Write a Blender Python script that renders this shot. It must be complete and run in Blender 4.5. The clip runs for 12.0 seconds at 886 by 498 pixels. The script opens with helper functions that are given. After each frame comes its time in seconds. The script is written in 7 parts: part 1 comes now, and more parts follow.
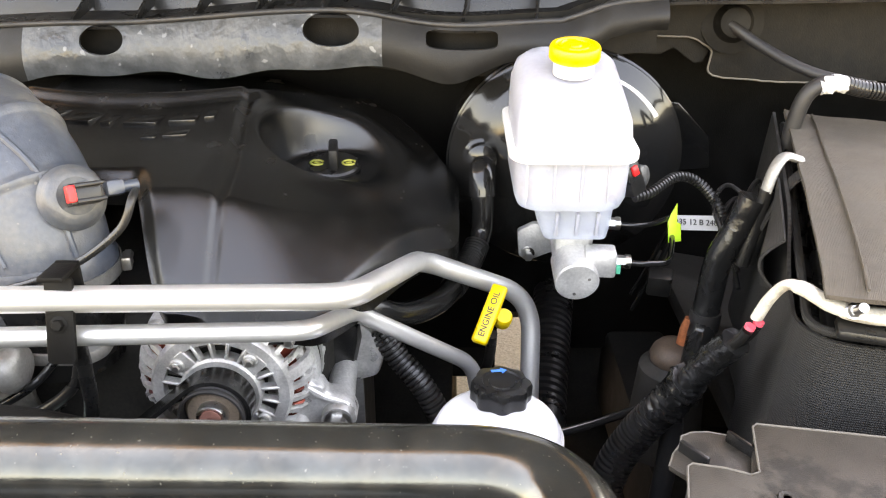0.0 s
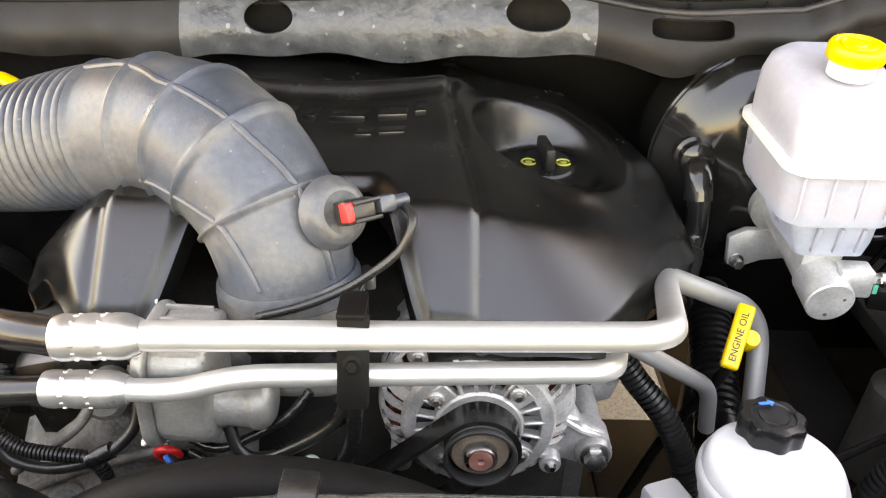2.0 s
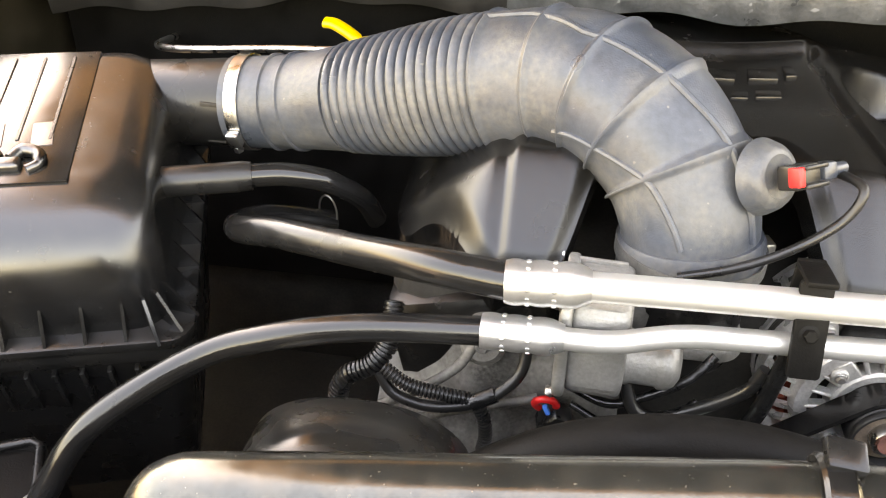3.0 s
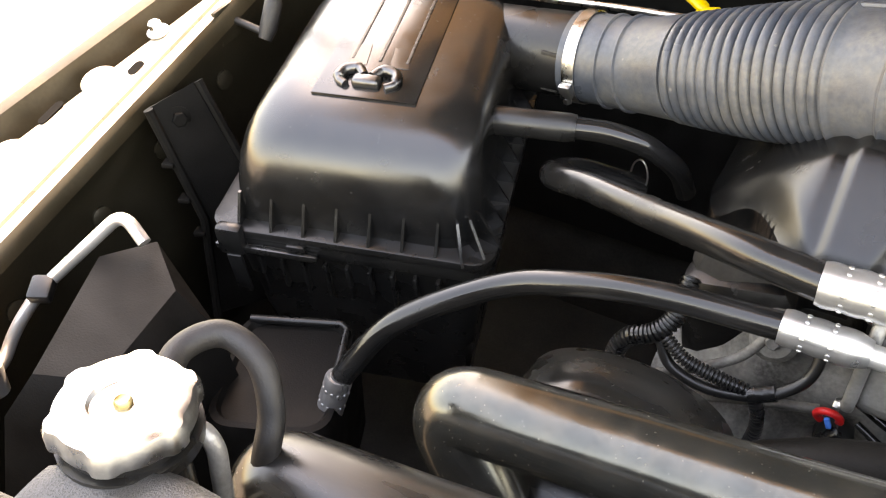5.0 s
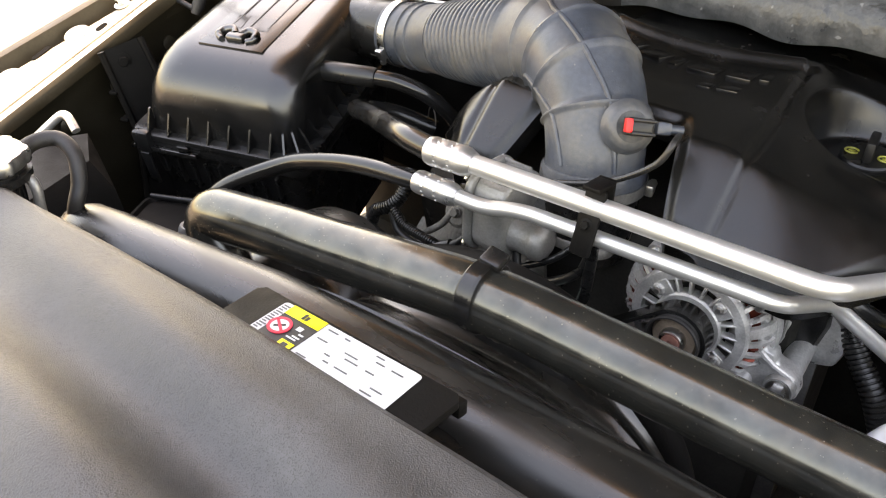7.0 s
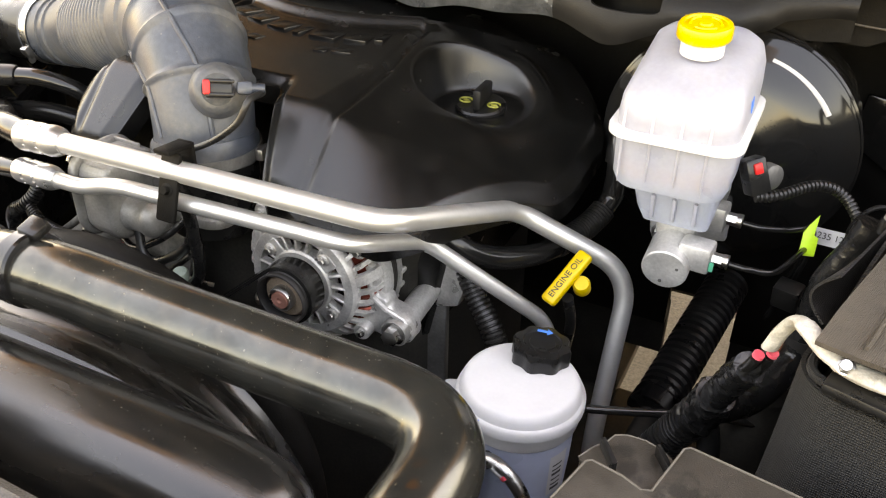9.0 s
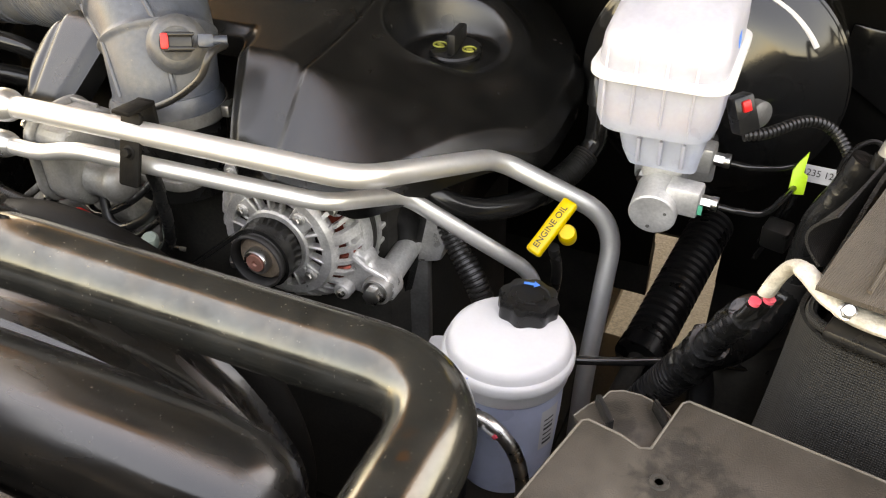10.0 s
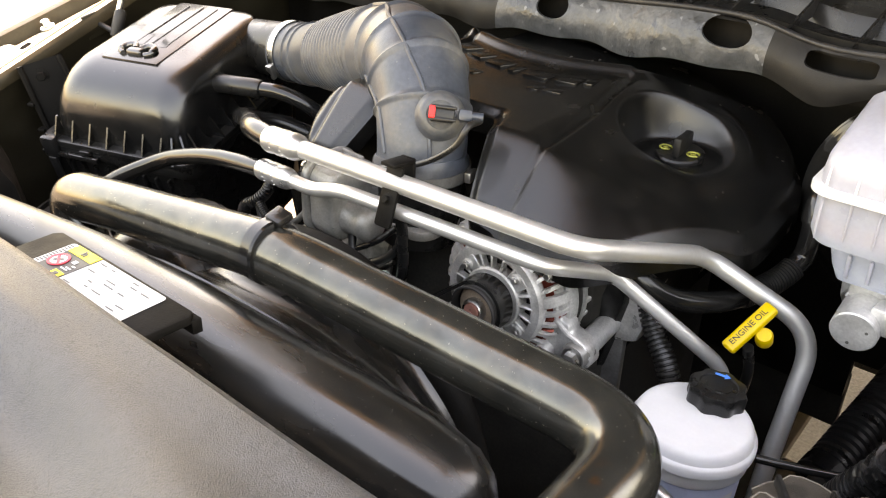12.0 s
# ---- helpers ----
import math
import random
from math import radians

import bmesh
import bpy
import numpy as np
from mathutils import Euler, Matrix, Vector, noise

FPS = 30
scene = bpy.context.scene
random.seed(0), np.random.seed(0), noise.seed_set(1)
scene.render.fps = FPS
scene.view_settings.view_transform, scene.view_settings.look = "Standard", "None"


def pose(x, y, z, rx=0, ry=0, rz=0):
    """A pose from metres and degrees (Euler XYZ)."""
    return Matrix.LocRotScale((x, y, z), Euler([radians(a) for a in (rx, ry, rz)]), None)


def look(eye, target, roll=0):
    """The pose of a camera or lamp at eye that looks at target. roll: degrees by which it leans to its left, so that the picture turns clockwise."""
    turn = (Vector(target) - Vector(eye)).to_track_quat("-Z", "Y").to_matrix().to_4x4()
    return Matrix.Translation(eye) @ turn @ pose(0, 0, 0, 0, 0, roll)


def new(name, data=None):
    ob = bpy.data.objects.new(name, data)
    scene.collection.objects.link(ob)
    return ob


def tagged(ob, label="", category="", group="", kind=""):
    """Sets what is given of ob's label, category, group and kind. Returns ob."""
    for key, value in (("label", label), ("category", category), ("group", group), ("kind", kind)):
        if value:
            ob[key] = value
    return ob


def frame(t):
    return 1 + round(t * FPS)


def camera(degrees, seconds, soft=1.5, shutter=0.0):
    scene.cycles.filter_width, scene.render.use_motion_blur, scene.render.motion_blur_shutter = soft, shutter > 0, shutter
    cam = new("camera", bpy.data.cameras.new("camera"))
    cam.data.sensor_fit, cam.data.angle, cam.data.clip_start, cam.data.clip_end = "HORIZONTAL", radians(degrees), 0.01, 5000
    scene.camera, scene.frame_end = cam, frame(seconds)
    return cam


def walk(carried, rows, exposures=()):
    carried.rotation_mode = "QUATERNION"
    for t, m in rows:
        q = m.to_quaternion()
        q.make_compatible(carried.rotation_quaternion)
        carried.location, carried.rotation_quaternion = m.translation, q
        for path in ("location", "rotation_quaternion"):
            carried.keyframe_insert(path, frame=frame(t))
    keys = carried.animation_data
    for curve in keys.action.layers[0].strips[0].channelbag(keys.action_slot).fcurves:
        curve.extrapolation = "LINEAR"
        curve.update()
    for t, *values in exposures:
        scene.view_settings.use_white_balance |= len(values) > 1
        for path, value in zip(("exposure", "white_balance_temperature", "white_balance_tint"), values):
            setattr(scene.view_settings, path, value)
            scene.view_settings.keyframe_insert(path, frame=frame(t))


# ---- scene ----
cam = camera(55.4, 12.0, 1.15)
PATH = [
    (0, (0.0062, -0.0056, 1.3929), (0.0040, 1.7744, 0.4809), 0.09),
    (0.5, (0.0236, 0.0341, 1.3959), (0.0213, 1.7669, 0.3973), 1.95),
    (1, (0.0126, 0.0585, 1.4000), (-0.0097, 1.7925, 0.4036), 1.91),
    (1.5, (-0.0813, 0.0748, 1.4083), (-0.0835, 1.8208, 0.4328), 1.71),
    (2, (-0.2172, 0.0811, 1.4003), (-0.1864, 1.8119, 0.3985), 1.62),
    (2.5, (-0.3380, 0.0695, 1.3862), (-0.3883, 1.7720, 0.3378), 1.70),
    (3, (-0.4288, 0.0677, 1.3869), (-0.6574, 1.7391, 0.3126), 1.35),
    (3.5, (-0.5135, 0.0695, 1.3864), (-0.9098, 1.7082, 0.3105), 1.27),
    (5.3, (-0.4103, 0.0246, 1.4071), (-1.2742, 1.3990, 0.2389), 1.04),
    (5.5, (-0.3798, 0.0126, 1.4210), (-1.2820, 1.3739, 0.2666), 0.83),
    (6, (-0.2693, -0.0506, 1.4373), (-1.2499, 1.2910, 0.3244), 0.86),
    (6.5, (-0.1192, -0.0900, 1.4435), (-1.1059, 1.2502, 0.3343), 1.92),
    (7, (0.0166, -0.0856, 1.4607), (-0.9872, 1.2532, 0.3652), 1.77),
    (7.2, (0.0684, -0.0707, 1.4596), (-0.9540, 1.2769, 0.3925), 2.01),
    (8.8, (0.2366, 0.0035, 1.4246), (-0.6025, 1.4867, 0.3777), 1.30),
    (9, (0.2325, 0.0194, 1.4186), (-0.5066, 1.5526, 0.3683), 1.04),
    (9.5, (0.2278, 0.0311, 1.4160), (-0.3959, 1.5787, 0.3133), 0.06),
    (10, (0.2190, 0.0432, 1.4083), (-0.4446, 1.5353, 0.2536), -0.37),
    (10.5, (0.2451, 0.0376, 1.4050), (-0.4473, 1.5510, 0.2958), 1.19),
    (11, (0.2656, 0.0060, 1.4233), (-0.5309, 1.5086, 0.3707), 2.18),
    (11.5, (0.2398, -0.0209, 1.4317), (-0.7429, 1.4012, 0.4256), 2.68),
    (12, (0.2377, -0.0464, 1.4292), (-0.8496, 1.3252, 0.4614), 1.81),
]
EXPOSURE = [(t, stops + 3.28, kelvin, 24) for t, stops, kelvin in ((0.0, 0.76, 10000), (1.0, 0.68, 10150), (2.2, 0.62, 10700), (3.0, 0.82, 11200), (3.5, 0.74, 11100), (5.5, 0.27, 9900), (7.0, -0.12, 9900), (9.0, 0.16, 11200), (9.6, 0.28, 11500), (10.5, 0.14, 11700), (11.5, 0.12, 11400), (12.0, 0.12, 10800))]
walk(cam, [(t, look(eye, target, roll)) for t, eye, target, roll in PATH], EXPOSURE)

# ---- sky and sun ----
SUN_UP, SUN_ROUND = 55.0, 12.0
world = bpy.data.worlds.new("sky")
scene.world = world
world.use_nodes = True
wn = world.node_tree
wn.nodes.clear()
sky = wn.nodes.new("ShaderNodeTexSky")
sky.sky_type = "NISHITA"
sky.sun_disc = False
sky.sun_elevation = radians(SUN_UP)
sky.sun_rotation = radians(-SUN_ROUND)
sky.air_density = 1.6
sky.dust_density = 2.0
sky.ozone_density = 0.4
bg = wn.nodes.new("ShaderNodeBackground")
bg.inputs["Strength"].default_value = 0.15
wout = wn.nodes.new("ShaderNodeOutputWorld")
wn.links.new(sky.outputs[0], bg.inputs[0])
wn.links.new(bg.outputs[0], wout.inputs[0])
sun = new("sun", bpy.data.lights.new("sun", "SUN"))
sun.data.energy = 4.0
sun.data.angle = radians(2)
sun.data.color = (1.0, 0.96, 0.90)
a, e = radians(SUN_ROUND), radians(SUN_UP)
way_to_sun = Vector((-math.sin(a) * math.cos(e), math.cos(a) * math.cos(e), math.sin(e)))
sun.matrix_world = look(way_to_sun * 30, (0, 0, 0))


# ---- materials ----
def material(name, color, rough=0.5, metal=0.0, vary=0.25, scale=30.0, grain=0.0, grain_scale=600.0, dust=None, dust_amount=0.0, dust_scale=18.0,
             rough_vary=0.12, coat=0.0, spec=0.5, alpha=1.0, sub=0.0, trans=0.0, stretch=(1, 1, 1), bump=0.0, bump_scale=60.0):
    """A surface with colour and gloss that vary at two scales, fine grain, soft relief and an uneven film of dust."""
    m = bpy.data.materials.new(name)
    m.use_nodes = True
    t = m.node_tree
    n, l = t.nodes, t.links
    p = n["Principled BSDF"]
    p.inputs["Metallic"].default_value = metal
    p.inputs["Specular IOR Level"].default_value = spec
    p.inputs["Coat Weight"].default_value = coat
    p.inputs["Coat Roughness"].default_value = 0.08
    p.inputs["Alpha"].default_value = alpha
    p.inputs["Transmission Weight"].default_value = trans
    if sub:
        p.inputs["Subsurface Weight"].default_value = sub
        p.inputs["Subsurface Radius"].default_value = (0.02, 0.02, 0.025)
        p.inputs["Subsurface Scale"].default_value = 0.5
    co = n.new("ShaderNodeTexCoord")
    mp = n.new("ShaderNodeMapping")
    mp.inputs["Scale"].default_value = stretch
    l.new(co.outputs["Object"], mp.inputs["Vector"])

    def noise_at(s, detail=4.0):
        q = n.new("ShaderNodeTexNoise")
        q.inputs["Scale"].default_value = s
        q.inputs["Detail"].default_value = detail
        l.new(mp.outputs[0], q.inputs["Vector"])
        return q.outputs["Fac"]

    def ramp(src, lo, hi, a0, a1):
        q = n.new("ShaderNodeMapRange")
        for k, v in zip(("From Min", "From Max", "To Min", "To Max"), (lo, hi, a0, a1)):
            q.inputs[k].default_value = v
        l.new(src, q.inputs["Value"])
        return q.outputs[0]

    big, fine = noise_at(scale), noise_at(scale * 9)
    mul = n.new("ShaderNodeMath")
    mul.operation = "MULTIPLY"
    l.new(ramp(big, 0.25, 0.75, 1 - vary, 1 + vary), mul.inputs[0])
    l.new(ramp(fine, 0.25, 0.75, 1 - vary * 0.5, 1 + vary * 0.5), mul.inputs[1])
    col = n.new("ShaderNodeVectorMath")
    col.operation = "SCALE"
    col.inputs[0].default_value = color
    l.new(mul.outputs[0], col.inputs["Scale"])
    colour, gloss = col.outputs[0], ramp(big, 0.3, 0.7, max(0.03, rough - rough_vary), rough + rough_vary)
    if dust:
        d = n.new("ShaderNodeMath")
        d.operation = "MULTIPLY"
        l.new(ramp(noise_at(dust_scale, 6.0), 0.42, 0.68, 0.0, dust_amount), d.inputs[0])
        l.new(ramp(noise_at(dust_scale * 14, 3.0), 0.3, 0.7, 0.35, 1.0), d.inputs[1])
        mx = n.new("ShaderNodeMix")
        mx.data_type = "RGBA"
        l.new(d.outputs[0], mx.inputs[0])
        l.new(colour, mx.inputs[6])
        mx.inputs[7].default_value = (*dust, 1)
        colour = mx.outputs[2]
        ad = n.new("ShaderNodeMath")
        ad.operation = "MULTIPLY_ADD"
        l.new(d.outputs[0], ad.inputs[0])
        ad.inputs[1].default_value = 0.45
        l.new(gloss, ad.inputs[2])
        gloss = ad.outputs[0]
    l.new(colour, p.inputs["Base Color"])
    l.new(gloss, p.inputs["Roughness"])
    last = None
    for strength, s, det, dist in ((grain, grain_scale, 2.0, 0.0006), (bump, bump_scale, 3.0, 0.004)):
        if strength:
            b = n.new("ShaderNodeBump")
            b.inputs["Strength"].default_value = strength
            b.inputs["Distance"].default_value = dist
            l.new(noise_at(s, det), b.inputs["Height"])
            if last:
                l.new(last, b.inputs["Normal"])
            last = b.outputs[0]
    if last:
        l.new(last, p.inputs["Normal"])
    return m


TAN = (0.30, 0.24, 0.17)
COVER = material("satin_black_plastic", (0.0045, 0.0045, 0.0045), 0.22, grain=0.26, grain_scale=1700, vary=0.3, dust=TAN, dust_amount=0.012, dust_scale=30, rough_vary=0.06, spec=0.55)
LIDP = material("smooth_black_lid_plastic", (0.008, 0.008, 0.008), 0.22, grain=0.12, grain_scale=900, vary=0.3, dust=TAN, dust_amount=0.03, dust_scale=9, rough_vary=0.06, spec=0.8)
BLACK = material("black_plastic", (0.009, 0.009, 0.009), 0.30, vary=0.3, grain=0.1, dust=TAN, dust_amount=0.02, spec=0.4)
DEEP = material("dark_underbody", (0.030, 0.028, 0.025), 0.7, vary=0.45, dust=(0.07, 0.062, 0.05), dust_amount=0.25, spec=0.2)
FLATB = material("flat_black_dusty_plastic", (0.0054, 0.0050, 0.0045), 0.55, vary=0.35, grain=0.4, dust=(0.03, 0.025, 0.02), dust_amount=0.08, spec=0.10)
GLOSS = material("gloss_black_paint", (0.010, 0.010, 0.010), 0.12, vary=0.2, rough_vary=0.05, dust=TAN, dust_amount=0.02)
BAR = material("worn_black_bar_paint", (0.082, 0.082, 0.073), 0.16, metal=0.8, vary=0.28, scale=40, rough_vary=0.05, dust=TAN, dust_amount=0.16, dust_scale=75, grain=0.06, grain_scale=900, spec=1.0)
SHROUD = material("smooth_black_shroud_plastic", (0.010, 0.0099, 0.0092), 0.25, vary=0.3, scale=26, rough_vary=0.16, dust=TAN, dust_amount=0.05, dust_scale=40, stretch=(0.35, 1.5, 1.5), spec=0.65, bump=0.40, bump_scale=13)
HOSE = material("black_rubber_hose", (0.009, 0.009, 0.009), 0.20, vary=0.3, dust=TAN, dust_amount=0.02, grain=0.12)
MATTE = material("matte_black_rubber", (0.011, 0.011, 0.012), 0.55, vary=0.3, grain=0.4, dust=TAN, dust_amount=0.06)
LOOM = material("black_split_loom", (0.012, 0.012, 0.012), 0.33, vary=0.3, dust=TAN, dust_amount=0.03)
TAPE = material("black_wrinkled_tape", (0.009, 0.009, 0.009), 0.27, vary=0.3, bump=0.5, bump_scale=75, spec=0.5)
DUCT = material("grey_blue_dusty_rubber", (0.046, 0.055, 0.070), 0.36, vary=0.35, scale=20, dust=(0.20, 0.185, 0.155), dust_amount=0.65, dust_scale=15, grain=0.35)
ALU = material("satin_aluminium_pipe", (0.72, 0.71, 0.69), 0.38, metal=0.8, vary=0.08, scale=12, rough_vary=0.05, dust=TAN, dust_amount=0.10, stretch=(0.3, 1, 1))
CRIMP = material("bright_crimped_aluminium", (0.56, 0.555, 0.545), 0.33, metal=0.85, vary=0.10, scale=40, rough_vary=0.06)
CAST = material("cast_aluminium", (0.56, 0.555, 0.54), 0.42, metal=0.55, vary=0.25, scale=40, grain=0.6, grain_scale=420, dust=TAN, dust_amount=0.15)
CASTA = material("alternator_cast_aluminium", (0.57, 0.56, 0.54), 0.34, metal=0.5, vary=0.3, scale=45, grain=0.6, grain_scale=420, dust=(0.12, 0.10, 0.08), dust_amount=0.35, dust_scale=40)
CASTM = material("grey_cast_aluminium", (0.30, 0.292, 0.275), 0.42, metal=0.5, vary=0.25, scale=40, grain=0.6, grain_scale=420, dust=(0.12, 0.10, 0.08), dust_amount=0.3)
CASTD = material("dark_cast_aluminium", (0.15, 0.147, 0.14), 0.45, metal=0.4, vary=0.3, scale=35, grain=0.6, grain_scale=380, dust=(0.06, 0.052, 0.042), dust_amount=0.5, dust_scale=30)
TIMING = material("dusty_pale_timing_cover", (0.20, 0.19, 0.172), 0.55, metal=0.3, vary=0.5, scale=28, grain=0.7, grain_scale=380, dust=(0.030, 0.026, 0.021), dust_amount=0.85, dust_scale=24)
STEEL = material("zinc_steel", (0.55, 0.54, 0.52), 0.32, metal=1.0, vary=0.15, scale=60)
BRASS = material("dull_brass", (0.50, 0.38, 0.17), 0.35, metal=0.9, vary=0.15)
COPPER = material("copper_windings", (0.20, 0.032, 0.018), 0.35, metal=0.6, vary=0.3, scale=120)
RUST = material("rusty_steel", (0.30, 0.085, 0.03), 0.8, metal=0.2, vary=0.5, scale=80, grain=0.6)
TANWEB = material("tan_stained_steel", (0.30, 0.225, 0.165), 0.65, metal=0.3, vary=0.4, scale=60, grain=0.5)
RUSTRED = material("red_oxide_nut", (0.30, 0.13, 0.10), 0.6, metal=0.3, vary=0.3, scale=90)
MILK = material("milky_white_polyethylene", (0.55, 0.60, 0.71), 0.30, vary=0.08, sub=0.25, alpha=0.55, rough_vary=0.05)
MILKB = material("bluish_milky_polyethylene", (0.42, 0.47, 0.60), 0.30, vary=0.08, scale=8, sub=0.25, rough_vary=0.05, dust=(0.30, 0.33, 0.42), dust_amount=0.4, dust_scale=12)
MILKW = material("white_milky_polyethylene", (0.38, 0.39, 0.45), 0.32, vary=0.10, scale=22, sub=0.25, rough_vary=0.05, alpha=0.88)
WHITE = material("white_polypropylene", (0.66, 0.66, 0.66), 0.33, vary=0.04, sub=0.2, rough_vary=0.05)
FLUID = material("amber_brake_fluid", (0.26, 0.12, 0.055), 0.2, vary=0.5, scale=35)
YELLOW = material("yellow_plastic", (0.72, 0.47, 0.01), 0.36, vary=0.06, rough_vary=0.05)
RED = material("red_plastic", (0.75, 0.02, 0.02), 0.4, vary=0.1)
PINK = material("pink_red_tape", (0.85, 0.10, 0.14), 0.4, vary=0.1)
LIME = material("lime_green_tape", (0.50, 0.85, 0.05), 0.4, vary=0.1)
BLUE = material("blue_marking", (0.02, 0.22, 0.72), 0.5, vary=0.2)
PAPER = material("white_label_paper", (0.55, 0.55, 0.55), 0.45, vary=0.03)
INK = material("black_print", (0.02, 0.02, 0.02), 0.5)
INKY = material("yellow_print", (0.90, 0.72, 0.02), 0.45, vary=0.04)
INKR = material("red_print", (0.72, 0.03, 0.06), 0.45, vary=0.05)
GREYINK = material("grey_print", (0.10, 0.10, 0.10), 0.5)
LIMEINK = material("yellow_green_print", (0.30, 0.29, 0.05), 0.5)
CREAM = material("weathered_cream_insulation", (0.50, 0.47, 0.41), 0.55, vary=0.35, scale=60, dust=(0.16, 0.13, 0.09), dust_amount=0.6, dust_scale=70, bump=0.5, bump_scale=160)


def stained(m, colour, spots, rough_edge=0.9, ripple=55.0, gloss=None):
    """Irregular stains on a surface: spots are (x, y, z, radius) in the place's metres."""
    n, l = m.node_tree.nodes, m.node_tree.links
    p = n["Principled BSDF"]
    geo = n.new("ShaderNodeNewGeometry")
    nz = n.new("ShaderNodeTexNoise")
    nz.inputs["Scale"].default_value = ripple
    nz.inputs["Detail"].default_value = 6.0
    l.new(geo.outputs["Position"], nz.inputs["Vector"])
    best = None
    for x, y, z, r in spots:
        d = n.new("ShaderNodeVectorMath")
        d.operation = "DISTANCE"
        l.new(geo.outputs["Position"], d.inputs[0])
        d.inputs[1].default_value = (x, y, z)
        w = n.new("ShaderNodeMath")
        w.operation = "DIVIDE"
        l.new(d.outputs["Value"], w.inputs[0])
        w.inputs[1].default_value = r
        if best is None:
            best = w.outputs[0]
        else:
            q = n.new("ShaderNodeMath")
            q.operation = "SMOOTH_MIN"
            q.inputs[2].default_value = 0.4
            l.new(best, q.inputs[0])
            l.new(w.outputs[0], q.inputs[1])
            best = q.outputs[0]
    add = n.new("ShaderNodeMath")
    add.operation = "MULTIPLY_ADD"
    l.new(nz.outputs["Fac"], add.inputs[0])
    add.inputs[1].default_value = 2.4
    l.new(best, add.inputs[2])
    fade = n.new("ShaderNodeMapRange")
    fade.inputs["From Min"].default_value = 2.2
    fade.inputs["From Max"].default_value = 2.2 - rough_edge
    fade.inputs["To Max"].default_value = 0.9
    l.new(add.outputs[0], fade.inputs["Value"])
    mx = n.new("ShaderNodeMix")
    mx.data_type = "RGBA"
    l.new(fade.outputs[0], mx.inputs[0])
    l.new(p.inputs["Base Color"].links[0].from_socket, mx.inputs[6])
    mx.inputs[7].default_value = (*colour, 1)
    l.new(mx.outputs[2], p.inputs["Base Color"])
    return m


def speckled(m, colour, scale, cut, amount=0.8):
    """Small specks scattered over a surface: chips, grit, shaded grain pits or foil glints."""
    n, l = m.node_tree.nodes, m.node_tree.links
    p = n["Principled BSDF"]
    co = n.new("ShaderNodeTexCoord")
    nz = n.new("ShaderNodeTexNoise")
    nz.inputs["Scale"].default_value = scale
    nz.inputs["Detail"].default_value = 1.0
    l.new(co.outputs["Object"], nz.inputs["Vector"])
    fade = n.new("ShaderNodeMapRange")
    fade.inputs["From Min"].default_value = cut
    fade.inputs["From Max"].default_value = cut + 0.04
    fade.inputs["To Max"].default_value = amount
    l.new(nz.outputs["Fac"], fade.inputs["Value"])
    mx = n.new("ShaderNodeMix")
    mx.data_type = "RGBA"
    l.new(fade.outputs[0], mx.inputs[0])
    l.new(p.inputs["Base Color"].links[0].from_socket, mx.inputs[6])
    mx.inputs[7].default_value = (*colour, 1)
    l.new(mx.outputs[2], p.inputs["Base Color"])
    gl = n.new("ShaderNodeMath")
    gl.operation = "MULTIPLY_ADD"
    l.new(fade.outputs[0], gl.inputs[0])
    gl.inputs[1].default_value = 0.4
    l.new(p.inputs["Roughness"].links[0].from_socket, gl.inputs[2])
    l.new(gl.outputs[0], p.inputs["Roughness"])
    return m


speckled(speckled(BAR, (0.20, 0.18, 0.14), 420.0, 0.735, 0.6), (0.26, 0.24, 0.21), 110.0, 0.80, 0.7)
speckled(DUCT, (0.20, 0.19, 0.17), 160.0, 0.77, 0.6)
speckled(SHROUD, (0.08, 0.07, 0.055), 380.0, 0.74, 0.5)
speckled(LIDP, (0.06, 0.055, 0.045), 420.0, 0.76, 0.5)
FUSE = stained(material("dusty_grey_brown_lid", (0.040, 0.034, 0.027), 0.5, vary=0.25, scale=14, dust=(0.078, 0.067, 0.052), dust_amount=0.8, dust_scale=9, grain=0.6, grain_scale=900),
               (0.016, 0.014, 0.011), ((0.207, 0.362, 1.043, 0.020), (0.213, 0.385, 1.043, 0.018), (0.227, 0.381, 1.042, 0.012), (0.238, 0.369, 1.042, 0.012), (0.254, 0.365, 1.041, 0.012), (0.275, 0.359, 1.040, 0.010),
                                       (0.168, 0.415, 1.033, 0.010), (0.178, 0.402, 1.033, 0.010), (0.191, 0.419, 1.032, 0.010), (0.293, 0.311, 1.040, 0.030)), 0.55, 130.0)
FUSEDGE = material("pale_thin_edge", (0.105, 0.092, 0.074), 0.5, vary=0.3, scale=40)
GRILLE = material("grained_grey_plastic", (0.031, 0.0305, 0.030), 0.38, vary=0.22, scale=10, grain=0.8, grain_scale=1000, bump=0.05, bump_scale=260, rough_vary=0.05, spec=0.62, dust=(0.115, 0.114, 0.116), dust_amount=0.35, dust_scale=12)
# dark specks paint in the shade of the grain's pits
speckled(GRILLE, (0.010, 0.010, 0.010), 1000.0, 0.57, 0.4)
# One bronze paint in three tones: brighter where lit, darker where shaded
PAINT = material("lit_bronze_gold_car_paint", (0.46, 0.41, 0.33), 0.28, metal=0.4, vary=0.08, coat=0.7, dust=(0.45, 0.41, 0.35), dust_amount=0.25)
PAINTB = material("shaded_rolled_edge_paint", (0.050, 0.038, 0.022), 0.42, metal=0.4, vary=0.15, coat=0.0, dust=TAN, dust_amount=0.1)
HOLE = material("painted_slot_shade", (0.003, 0.003, 0.003), 0.9, vary=0.1, spec=0.05)
